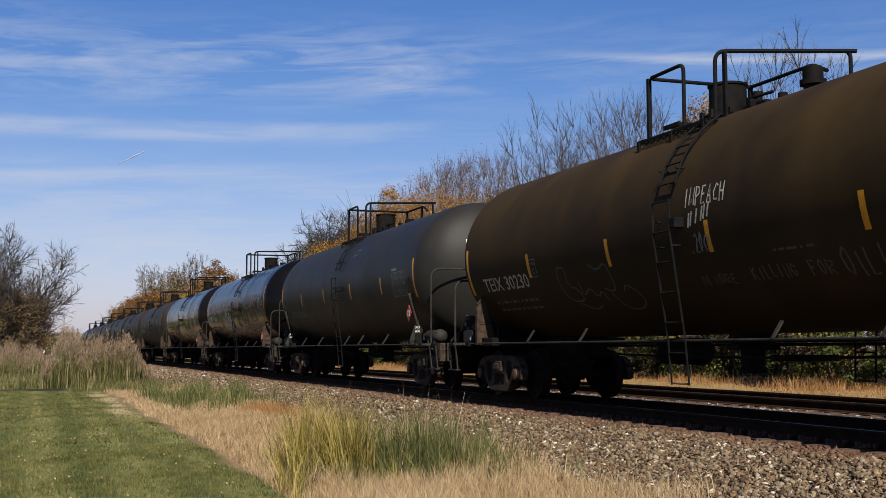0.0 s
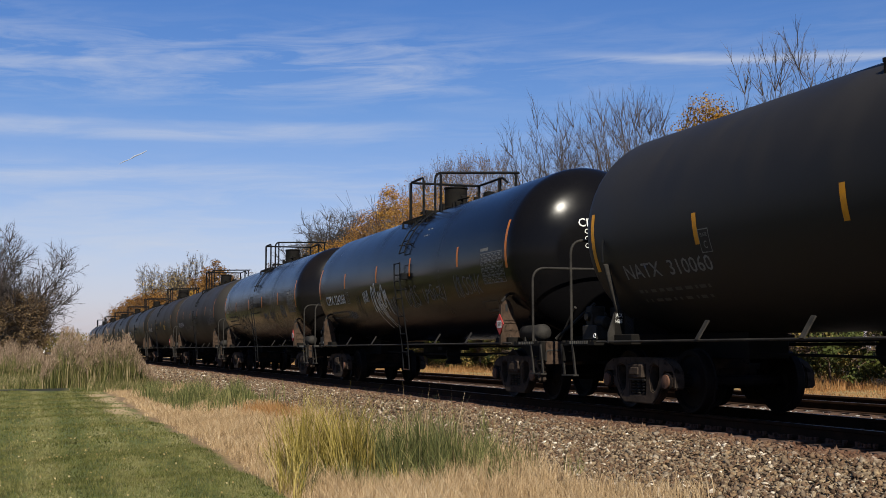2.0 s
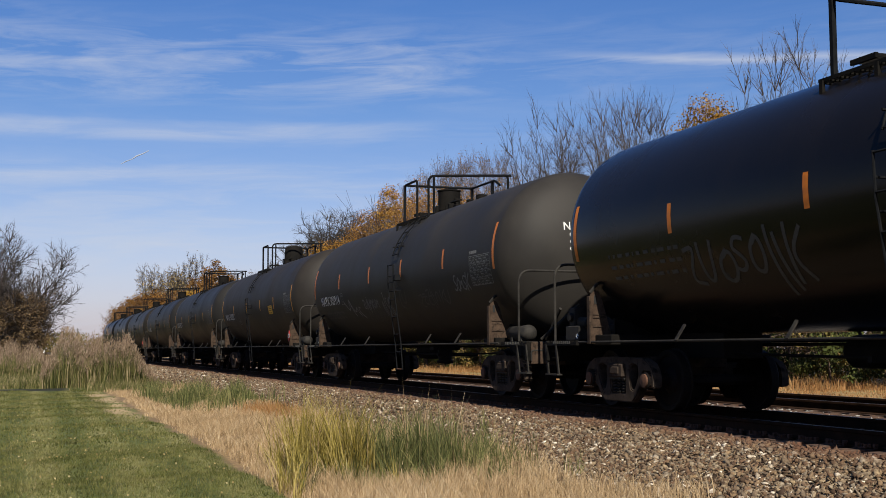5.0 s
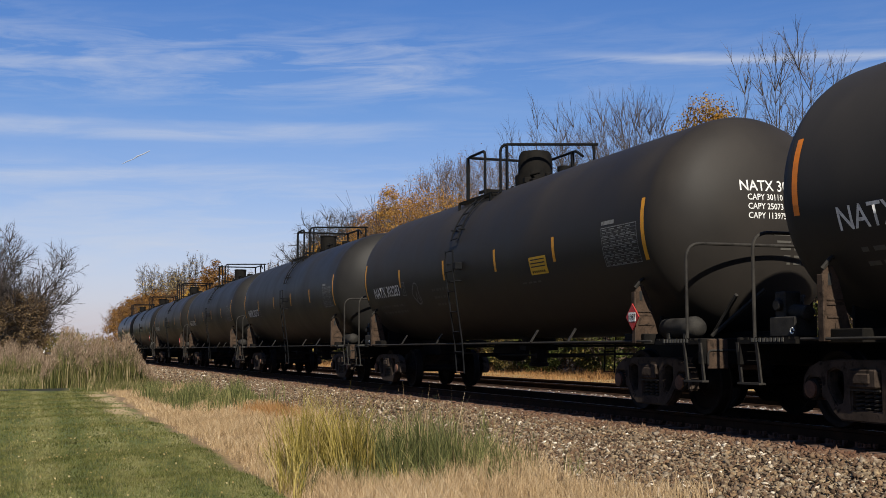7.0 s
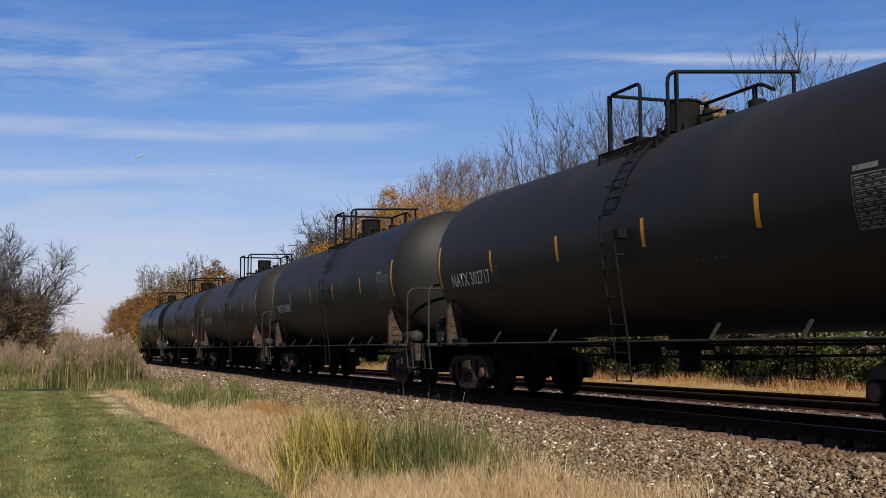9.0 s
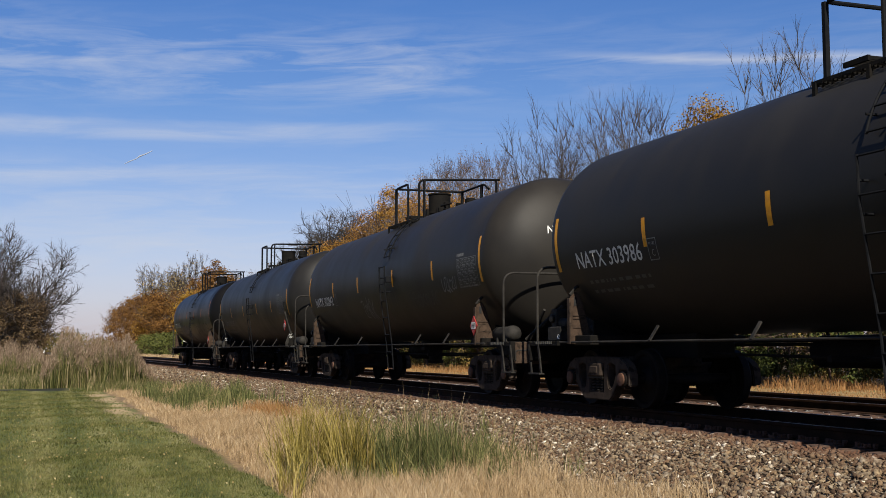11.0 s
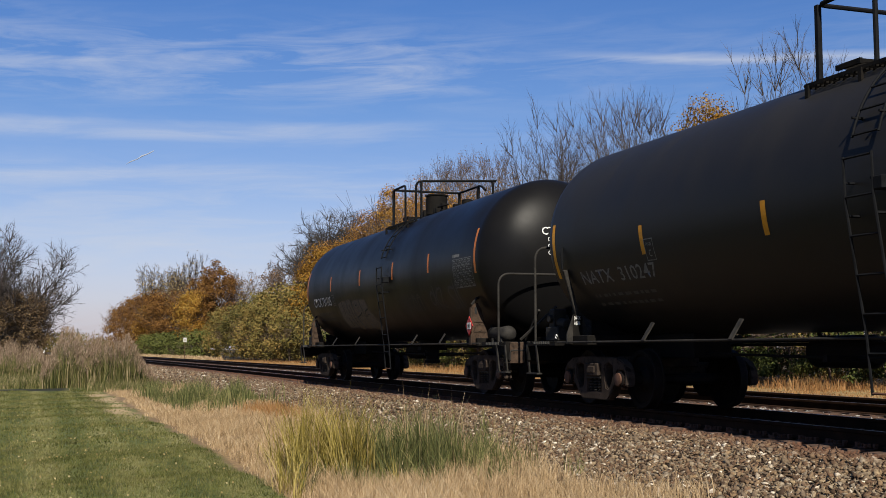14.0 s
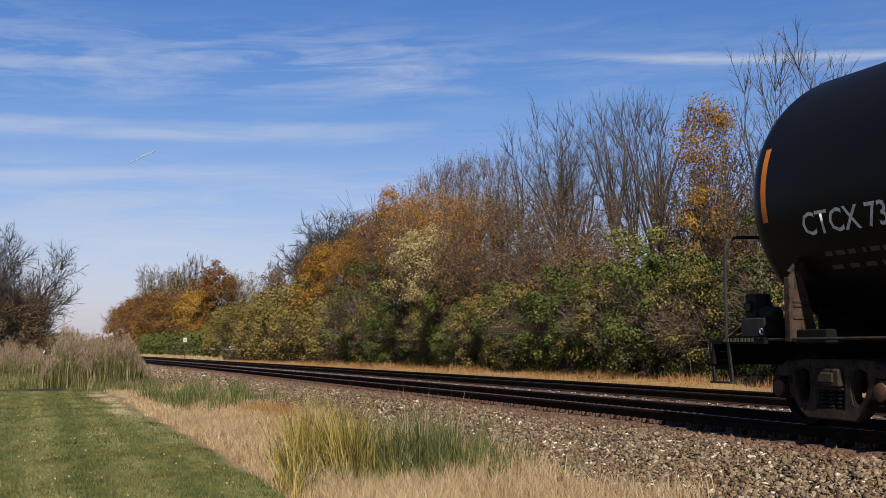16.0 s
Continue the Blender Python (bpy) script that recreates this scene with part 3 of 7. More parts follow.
def softened(line, times=2):
    """A polyline with its corners cut, as a moving arm draws it."""
    for _ in range(times):
        cut = [line[0]]
        for p, q in zip(line, line[1:]):
            cut += [(p[0] * 0.75 + q[0] * 0.25, p[1] * 0.75 + q[1] * 0.25), (p[0] * 0.25 + q[0] * 0.75, p[1] * 0.25 + q[1] * 0.75)]
        line = cut + [line[-1]]
    return line


def tag(r, x, y, w, h, n, drips=0):
    """Sprayed curls side by side, overlapping, that spell nothing; y is their middle."""
    out, step = [], w / n
    for k in range(n):
        ox, sx, sy = x + k * step, step * r.uniform(0.95, 1.35), h * r.uniform(0.7, 1.2)
        oy = y - sy * 0.5 + h * r.uniform(-0.12, 0.12)
        for ln in r.choice(CURLS):
            out.append(softened([(ox + (a + 0.18 * b) * sx, oy + b * sy) for a, b in ln]))
    for _ in range(drips):
        cx, top = x + r.uniform(0.1, 0.9) * w, y + h * r.uniform(-0.3, 0.6)
        out.append(softened([(cx, top), (cx + r.uniform(-0.05, 0.1), top - h * 0.5), (cx + r.uniform(0.0, 0.2), top - h * r.uniform(0.8, 1.5))]))
    return out


def polygon(pts):
    bm = bmesh.new()
    bm.faces.new([bm.verts.new((u, v, 0)) for u, v in pts])
    return bm


# -- parts that every car has, built once --
def wheel_profile(side):
    p = [(-0.07, 0.457), (0.045, 0.452), (0.06, 0.440), (0.045, 0.385), (0.012, 0.36), (0.0, 0.20), (0.035, 0.15), (0.07, 0.12), (0.07, 0.085)]
    q = [(-0.07, 0.085), (-0.075, 0.12), (-0.03, 0.16), (-0.022, 0.35), (-0.05, 0.385), (-0.098, 0.43), (-0.098, 0.482), (-0.082, 0.482)]
    prof = q + p
    return [(x * side, r) for x, r in prof]


def wheelset_shape():
    s = Shape()
    turn = Matrix.Rotation(math.pi / 2, 4, "Z")      # local x becomes the axle
    for side in (-1, 1):
        s.lathe(wheel_profile(side), 28, Matrix.Translation((0, side * 0.76, 0)) @ turn)
        s.lathe([(0.0, 0.0), (0.0, 0.10), (0.10, 0.125), (0.20, 0.125), (0.22, 0.09), (0.22, 0.0)] if side > 0 else [(0, 0), (0, 0.10), (-0.10, 0.125), (-0.20, 0.125), (-0.22, 0.09), (-0.22, 0)], 16,
                Matrix.Translation((0, side * 0.98, 0)) @ turn)
        for k in range(3):
            a = k * 2.094
            s.box((math.cos(a) * 0.055 - 0.018, side * 1.195 - 0.02, math.sin(a) * 0.055 - 0.018), (math.cos(a) * 0.055 + 0.018, side * 1.195 + 0.02, math.sin(a) * 0.055 + 0.018))
    s.tube([(0, -1.0, 0), (0, 1.0, 0)], 0.085, 12)
    return s


def cast_plate(loops, y0, y1, bevel=0.0):
    """One casting from an outer outline and its holes in x and z, thick from y0 to y1."""
    bm = bmesh.new()
    front, back = [], []
    for pts in loops:
        for y, rows in ((y0, front), (y1, back)):
            rows.append([bm.verts.new((x, y, z)) for x, z in pts])
    for rows in (front, back):
        edges = [bm.edges.new((p, q)) for row in rows for p, q in zip(row, row[1:] + row[:1])]
        bmesh.ops.triangle_fill(bm, use_beauty=True, use_dissolve=False, edges=edges)
    for f, g in zip(front, back):
        for i in range(len(f)):
            j = (i + 1) % len(f)
            bm.faces.new((f[i], f[j], g[j], g[i]))
    bmesh.ops.recalc_face_normals(bm, faces=bm.faces)
    if bevel:
        bmesh.ops.bevel(bm, geom=[e for e in bm.edges if len(e.link_faces) == 2 and e.calc_face_angle(0) > 1.2], offset=bevel, segments=2, affect="EDGES")
    return bm


def sideframe_shape():
    half = [(0.45, 0.80), (0.80, 0.78), (0.98, 0.71), (1.07, 0.62), (1.10, 0.50), (1.10, 0.36), (1.02, 0.34), (1.015, 0.56), (0.97, 0.595), (0.81, 0.595), (0.765, 0.56), (0.76, 0.36), (0.68, 0.34), (0.57, 0.21), (0.43, 0.12)]
    outer = half + [(-x, z) for x, z in reversed(half)]
    loops = [outer, [(-0.24, 0.25), (0.24, 0.25), (0.24, 0.68), (-0.24, 0.68)]]
    for q in (-1, 1):
        loops.append([(q * x, z) for x, z in ((0.38, 0.66), (0.50, 0.70), (0.62, 0.66), (0.63, 0.52), (0.57, 0.40), (0.48, 0.30), (0.40, 0.32), (0.37, 0.45))])
    return cast_plate(loops, -0.075, 0.075, 0.018)


def spring_shape():
    s = Shape()
    for cx in (-0.15, 0.0, 0.15):
        pts = [(cx + 0.062 * math.cos(a), 0.062 * math.sin(a), 0.235 + 0.225 * a / (6.28 * 5)) for a in np.linspace(0, 6.28 * 5, 31)]
        s.tube(pts, 0.014, 4)
    s.box((-0.24, -0.09, 0.46), (0.24, 0.09, 0.485))
    return s


def bolster_end():
    return Shape().box((-0.23, -1.22, 0.49), (0.23, 1.22, 0.70)).box((-0.14, -1.235, 0.53), (0.14, 1.235, 0.66)).box((-0.30, -0.6, 0.62), (0.30, 0.6, 0.80)).box((-0.18, -0.32, 0.80), (0.18, 0.32, 0.9))


def build_truck(car, x):
    truck = part("truck", bolster_end(), TRUCK_DUST, car, "cast truck bolster caked in brake dust", bevel=0.02)
    truck.matrix_basis = pose(x, 0, 0)
    for y in (-1.09, 1.09):
        f = part("sideframe", sideframe_shape(), TRUCK_DUST, truck)
        f.matrix_basis = pose(0, y, 0)
        for q in (-0.89, 0.89):
            out_ = 1 if y > 0 else -1
            cap = part("bearing_cap", Shape().lathe([(-0.06, 0.0), (-0.06, 0.125), (0.07, 0.125), (0.10, 0.10), (0.13, 0.10), (0.14, 0.05), (0.14, 0.0)], 14, Matrix.Rotation(out_ * math.pi / 2, 4, "Z")), RUST, truck, "rust-red axle bearing cap")
            cap.matrix_basis = pose(q, y, 0.457)
        sp = part("spring", spring_shape(), GREY_STEEL, truck)
        sp.matrix_basis = pose(0, y, 0)
    for q in (-0.89, 0.89):
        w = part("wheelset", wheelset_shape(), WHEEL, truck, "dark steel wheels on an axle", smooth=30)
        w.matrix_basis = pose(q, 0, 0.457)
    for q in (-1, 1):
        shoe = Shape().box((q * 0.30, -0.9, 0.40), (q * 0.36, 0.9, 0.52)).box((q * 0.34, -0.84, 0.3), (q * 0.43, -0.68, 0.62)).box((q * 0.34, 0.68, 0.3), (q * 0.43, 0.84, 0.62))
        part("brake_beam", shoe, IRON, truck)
    return truck


def ladder_paths():
    """Two flights in y and z: one lies on the shell, the other stands off it and hangs below the sill."""
    upper = [(-(R_TANK + 0.07) * math.cos(a), Z_TANK + (R_TANK + 0.07) * math.sin(a)) for a in np.linspace(radians(58), radians(15), 10)]
    lower = [(-1.71, 2.92), (-1.71, 2.45), (-1.62, 1.70), (-1.54, 1.08), (-1.50, 0.44)]
    return (upper, 0.205, 0.27), (lower, 0.22, 0.36)


def along(path, d):
    for (y0, z0), (y1, z1) in zip(path, path[1:]):
        seg = math.hypot(y1 - y0, z1 - z0)
        if d <= seg:
            return y0 + (y1 - y0) * d / seg, z0 + (z1 - z0) * d / seg
        d -= seg
    return path[-1]


def build_ladder(car, x, side):
    lad = None
    for path, half, gap in ladder_paths():
        length = sum(math.hypot(b[0] - a[0], b[1] - a[1]) for a, b in zip(path, path[1:]))
        shift = lambda z: 0.09 * max(0.0, min(1.0, (3.0 - z) / 2.4))
        for q in (-half, half):
            stile = part("ladder" if lad is None else "stile", Shape().tube([(x + q + shift(z), -y * side, z) for y, z in path], 0.016, 6), PIPE, lad or car, "" if lad else "black steel side ladder")
            lad = lad or stile
        n = int(length / gap)
        for k in range(n + 1):
            y, z = along(path, 0.02 + k * (length - 0.04) / n)
            part("rung", Shape().tube([(x - half + shift(z), -y * side, z), (x + half + shift(z), -y * side, z)], 0.014, 5), PIPE if z > 0.6 else RUST, lad)
    for zz in (3.35, 2.65, 2.30):
        yy = math.sqrt(R_TANK ** 2 - (zz - Z_TANK) ** 2)
        for q in (-0.21, 0.21):
            part("bracket", Shape().tube([(x + q, side * (yy - 0.01), zz), (x + q, side * (yy + 0.14), zz)], 0.016, 5), PIPE, lad)
    part("step_plate", Shape().box((x + 0.24, min(side * 1.56, side * 1.72), 2.52), (x + 0.38, max(side * 1.56, side * 1.72), 2.66)), PIPE, lad, bevel=0.01)
    return lad


def loop_pts(p, r=0.10, n=4):
    """Rounds the inner corners of a polyline."""
    p = [Vector(q) for q in p]
    out = [p[0]]
    for a, b, c in zip(p, p[1:], p[2:]):
        u, w = (a - b).normalized(), (c - b).normalized()
        k = min(r, (a - b).length / 2, (c - b).length / 2)
        for i in range(n + 1):
            t = i / n
            out.append((1 - t) ** 2 * (b + u * k) + 2 * t * (1 - t) * b + t * t * (b + w * k))
    return out + [p[-1]]


def shell_z(y):
    return Z_TANK + math.sqrt(max(0.0, R_TANK ** 2 - y * y))


def build_top(car, dx, tall, vent):
    """Platform, railing, manway and valves on the crown."""
    zt, mx = 5.06, 0.18 if tall else -0.58
    g = Shape()
    for k in range(9):                                # near and far walkway gratings, bar by bar
        for side in (-1, 1):
            y = side * (1.02 - k * 0.062)
            g.box((dx - 1.32, y - 0.008, 4.03), (dx + 0.62, y + 0.008, 4.075))
    for k in range(12):
        x = dx - 1.30 + k * 0.172
        for side in (-1, 1):
            g.box((x, side * 0.53 if side > 0 else -1.03, 4.02), (x + 0.02, 1.03 if side > 0 else -0.53, 4.05))
    for k in range(6):
        x = dx - 1.30 + k * 0.075
        g.box((x, -0.55, 4.30), (x + 0.016, 0.55, 4.345))
    g.box((dx - 1.33, -0.56, 4.28), (dx - 0.88, -0.52, 4.345)).box((dx - 1.33, 0.52, 4.28), (dx - 0.88, 0.56, 4.345))
    plat = part("top_platform", g, IRON, car, "open steel grating round the manway", smooth=0)
    for x in (-1.25, -0.3, 0.55):
        for side in (-1, 1):
            feet = Shape().box((dx + x - 0.03, side * 1.03 - 0.02, shell_z(1.03) - 0.02), (dx + x + 0.03, side * 1.03 + 0.02, 4.05))
            part("platform_support", feet, IRON, plat, smooth=0)
            feet = Shape().box((dx + x - 0.03, side * 0.55 - 0.02, 4.02), (dx + x + 0.03, side * 0.55 + 0.02, shell_z(0.55) + 0.02))
            part("platform_support", feet, IRON, plat, smooth=0)
    r = 0.03
    rail = part("railing", Shape().tube(loop_pts([(dx + 0.52, -0.80, 4.0), (dx + 0.52, -0.80, zt), (dx + 1.16, 1.08, zt)], 0.16), r, 8)
                .tube(loop_pts([(dx + 1.10, 0.98, zt), (dx + 1.13, 1.0, zt - 0.06), (dx + 1.13, 1.0, 3.98)], 0.08), r, 8), PIPE, car, "black pipe safety railing")
    part("railing_post", Shape().box((dx + 0.54, -0.70, 4.02), (dx + 0.61, -0.66, zt - 0.01)), PIPE, rail)
    part("rear_rail", Shape().tube(loop_pts([(dx - 0.28, -0.82, 4.0), (dx - 0.28, -0.82, zt), (dx - 1.28, -0.82, zt), (dx - 1.28, 1.0, zt), (dx + 0.30, 1.0, zt), (dx + 0.62, 1.0, zt - 0.16)], 0.12), r, 8), PIPE, rail)
    part("rear_post", Shape().box((dx - 1.32, -0.85, 4.0), (dx - 1.26, -0.79, zt)), PIPE, rail)
    for fx in (-1.31, 0.1):
        part("far_post", Shape().box((dx + fx, 0.97, 4.0), (dx + fx + 0.06, 1.03, zt)), PIPE, rail)
    up = Matrix.Translation((dx + mx, 0.12, 0)) @ Matrix.Rotation(-math.pi / 2, 4, "Y")
    man = part("manway", Shape().lathe([(4.22, 0.0), (4.22, 0.31), (4.36, 0.31), (4.36, 0.36), (4.41, 0.36), (4.41, 0.28), (4.84, 0.28), (4.85, 0.30), (4.88, 0.30), (4.89, 0.27), (4.89, 0.0)] if not tall else
                                       [(4.22, 0.0), (4.22, 0.42), (4.5, 0.42), (4.5, 0.36), (4.75, 0.36), (4.92, 0.34), (5.0, 0.30), (5.02, 0.0)], 28, up), IRON, car, "round black manway with a bolted lid")
    for k in range(8):
        a = k * 0.785 + 0.3
        bolts = Shape()
        bolts.box((dx + mx + 0.38 * math.cos(a) - 0.03, 0.12 + 0.38 * math.sin(a) - 0.03, 4.30), (dx + mx + 0.38 * math.cos(a) + 0.03, 0.12 + 0.38 * math.sin(a) + 0.03, 4.47))
        part("eye_bolt", bolts, IRON, man)
    vx = dx + 0.62
    valve = part("valve_housing", Shape().box((vx - 0.32, -0.22, 4.2), (vx + 0.22, 0.36, 4.36)).tube([(vx - 0.2, -0.05, 4.3), (vx - 0.2, -0.05, 4.56)], 0.075, 10)
                 .tube([(vx + 0.1, 0.16, 4.3), (vx + 0.1, 0.16, 4.50)], 0.07, 10).tube([(vx - 0.3, -0.16, 4.46), (vx + 0.2, -0.06, 4.48)], 0.025, 8).box((vx - 0.1, -0.32, 4.28), (vx + 0.02, -0.18, 4.40)), IRON, car, bevel=0.01)
    vup = Matrix.Translation((vx + 0.62, 0.28, vent)) @ Matrix.Rotation(-math.pi / 2, 4, "Y")
    part("safety_vent", Shape().lathe([(4.2, 0.0), (4.2, 0.11), (4.50, 0.11), (4.50, 0.18), (4.57, 0.18), (4.58, 0.14), (4.74, 0.14), (4.76, 0.11), (4.77, 0.0)], 16, vup), IRON, car)
    return plat


def build_end(car, q, slim):
    """Everything past the shell at one end: sill, bolster plates, platform, rail, steps, coupler."""
    X = lambda a: q * a
    lo = lambda a, b: (min(X(a), X(b)), max(X(a), X(b)))
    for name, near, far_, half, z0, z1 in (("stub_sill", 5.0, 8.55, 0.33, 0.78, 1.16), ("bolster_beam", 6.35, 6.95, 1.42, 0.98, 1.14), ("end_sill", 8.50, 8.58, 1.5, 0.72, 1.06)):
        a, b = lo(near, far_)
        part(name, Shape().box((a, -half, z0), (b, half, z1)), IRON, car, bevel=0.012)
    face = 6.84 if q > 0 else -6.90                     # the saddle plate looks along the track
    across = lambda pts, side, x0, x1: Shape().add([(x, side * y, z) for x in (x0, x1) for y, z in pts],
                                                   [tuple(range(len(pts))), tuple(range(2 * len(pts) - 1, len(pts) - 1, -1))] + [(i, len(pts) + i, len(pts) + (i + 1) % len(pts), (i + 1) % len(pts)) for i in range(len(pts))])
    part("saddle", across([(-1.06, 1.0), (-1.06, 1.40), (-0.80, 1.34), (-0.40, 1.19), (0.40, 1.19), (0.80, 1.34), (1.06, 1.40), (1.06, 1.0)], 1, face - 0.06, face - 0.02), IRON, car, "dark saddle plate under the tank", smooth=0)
    for side in (-1, 1):
        if slim:
            plate = part("bolster_knee", across([(1.50, 2.20), (1.58, 2.20), (1.36, 1.44), (1.28, 1.44)], side, face - 0.03, face + 0.03), GREY_STEEL, car, "grey bolster knee", bevel=0.01)
            part("knee_foot", across([(1.52, 1.0), (1.52, 1.16), (1.40, 1.48), (1.24, 1.48), (1.20, 1.34), (1.10, 1.16), (1.08, 1.0)], side, face - 0.02, face + 0.02), GREY_STEEL, plate, bevel=0.01)
            part("knee_hook", Shape().tube(loop_pts([(face, side * 1.585, 2.22), (face, side * 1.60, 2.50), (face, side * 1.53, 2.62)], 0.06), 0.018, 6), PIPE, plate)
            part("jacking_plate", Shape().box((face + 0.022, min(side * 1.41, side * 1.25), 1.14), (face + 0.030, max(side * 1.41, side * 1.25), 1.48)), IRON, plate, "dark plate lettered for jacking", smooth=0)
            for j, word in enumerate(("JACK", "HERE") if side < 0 else ()):
                bm = words(word, 0.055, 0, 0, 0.8)
                left = min(p.co.x for p in bm.verts)
                for p in bm.verts:
                    p.co = (face + 0.034, -1.40 + (p.co.x - left) * 0.8, 1.40 - 0.09 * j + p.co.y)
                part("jacking_mark", bm, WHITE, plate, smooth=0)
        else:
            plate = part("bolster_plate", across([(1.50, 1.0), (1.50, 1.74), (1.46, 1.84), (1.36, 1.83), (1.29, 1.70), (1.10, 1.0)], side, face - 0.02, face + 0.02), FRAME_DUST, car, "brown-dusted bolster plate", bevel=0.01)
            part("flange", Shape().box((face - 0.05, min(side * 1.505, side * 1.53), 1.0), (face + 0.05, max(side * 1.505, side * 1.53), 1.74)), GRIME, plate, bevel=0.006)
            part("slot", Shape().box((face - 0.024, min(side * 1.45, side * 1.37), 1.60), (face + 0.024, max(side * 1.45, side * 1.37), 1.77)), BLACK, plate, "dark slot near the plate's top", bevel=0.02)
            for z in (1.26, 1.40, 1.45):
                part("rib", Shape().box((face - 0.03, min(side * 1.46, side * 1.24), z), (face + 0.032, max(side * 1.46, side * 1.24), z + 0.018)), GRIME, plate, smooth=0)
            part("rib", Shape().box((face - 0.03, min(side * 1.36, side * 1.33), 1.02), (face + 0.032, max(side * 1.36, side * 1.33), 1.20)), GRIME, plate, smooth=0)
            part("lug", Shape().tube([(face, side * 1.49, 1.80), (face + 0.04, side * 1.40, 1.92), (face + 0.04, side * 1.30, 1.95)], 0.028, 6), GREY_STEEL, plate)
        st = Shape()
        for x in (8.16, 8.56):
            st.add([(X(x) + dx_, side * y + dy_, z) for y, z in ((1.50, 1.0), (1.45, 0.50)) for dx_, dy_ in ((-0.024, -0.012), (0.024, -0.012), (0.024, 0.012), (-0.024, 0.012))],
                   [(0, 1, 2, 3), (7, 6, 5, 4), (0, 4, 5, 1), (1, 5, 6, 2), (2, 6, 7, 3), (3, 7, 4, 0)])
        st.box((lo(8.13, 8.59)[0], side * 1.45 - 0.05, 0.49), (lo(8.13, 8.59)[1], side * 1.45 + 0.05, 0.515))
        part("sill_step", st, GREY_STEEL, car, smooth=0)
        part("brace", Shape().tube([(X(7.35), side * 0.55, 1.10), (X(7.98), side * 0.55, 1.66)], 0.03, 6), GREY_STEEL, car)
    edge = Shape().box((lo(7.4, 8.5)[0], -1.50, 0.98), (lo(7.4, 8.5)[1], -1.46, 1.03)).box((lo(7.4, 8.5)[0], 1.46, 0.98), (lo(7.4, 8.5)[1], 1.50, 1.03))
    plat = part("end_platform", edge.box((lo(7.4, 7.44)[0], -1.46, 0.98), (lo(7.4, 7.44)[1], 1.46, 1.03)), IRON, car, smooth=0)
    for k in range(9):
        a, b = lo(7.42 + 0.115 * k, 7.50 + 0.115 * k)
        part("board", Shape().box((a, -1.498, 1.034), (b, 1.498, 1.06)), IRON, plat, smooth=0)
    bars = Shape()
    for k in range(9):
        x = 7.62 + k * 0.075
        bars.box((lo(x, x + 0.045)[0], -1.506, 1.005), (lo(x, x + 0.045)[1], -1.500, 1.05))
    part("stencil", bars, DIM, plat, smooth=0)
    x = X(8.22)
    rail_z = 2.68 if slim else 2.33
    part("end_handrail", Shape().tube(loop_pts([(x, -1.48, 1.04), (x, -1.48, rail_z), (x, 1.48, rail_z), (x, 1.48, 1.04)], 0.24, 7), 0.022, 8), GREY_STEEL, car, "bent pipe end handrail")
    c = Shape().box((lo(8.5, 8.78)[0], -0.10, 0.76), (lo(8.5, 8.78)[1], 0.10, 0.96))
    c.plate([(X(8.70), 0.70), (X(8.93), 0.70), (X(9.02), 0.78), (X(9.02), 0.98), (X(8.93), 1.04), (X(8.70), 1.04)], -0.19, 0.06)
    c.box((lo(8.80, 8.98)[0], 0.06, 0.72), (lo(8.80, 8.98)[1], 0.19, 1.0))
    coup = part("coupler", c, GRIME, car, "rust-brown knuckle coupler", bevel=0.02)
    part("cut_lever", Shape().tube(loop_pts([(X(8.62), -1.42, 0.72), (X(8.62), -1.42, 0.90), (X(8.62), -0.25, 0.90), (X(8.75), -0.15, 1.04)], 0.06), 0.014, 6), GREY_STEEL, coup)
    part("air_hose", Shape().tube([(X(8.55), 0.32, 0.82), (X(8.72), 0.34, 0.70), (X(8.84), 0.32, 0.44), (X(8.97), 0.28, 0.36)], 0.028, 7), IRON, car)
    part("end_plate", Shape().box((lo(8.585, 8.62)[0], -1.42, 0.66), (lo(8.585, 8.62)[1], -1.12, 1.05)), FRAME_DUST, car, bevel=0.01)
    part("end_plate", Shape().box((lo(8.585, 8.62)[0], 0.92, 0.66), (lo(8.585, 8.62)[1], 1.3, 1.0)), GRIME, car, bevel=0.01)


def build_struts(car, places, wide):
    """Short flat struts that lean from the sill pipe in to the belly."""
    for side in (-1, 1):
        lean_in = Matrix.Translation((0, side * 1.50, 1.08)) @ Matrix.Rotation(side * radians(32), 4, "X") @ Matrix.Translation((0, 0, -1.08))
        for x in places:
            part("strut", Shape().bar([(x, 1.03), (x + 0.02, 1.33 if wide > 0.06 else 1.28)], -0.01, 0.01, wide).bm(), GREY_STEEL, car, smooth=0).matrix_basis = lean_in


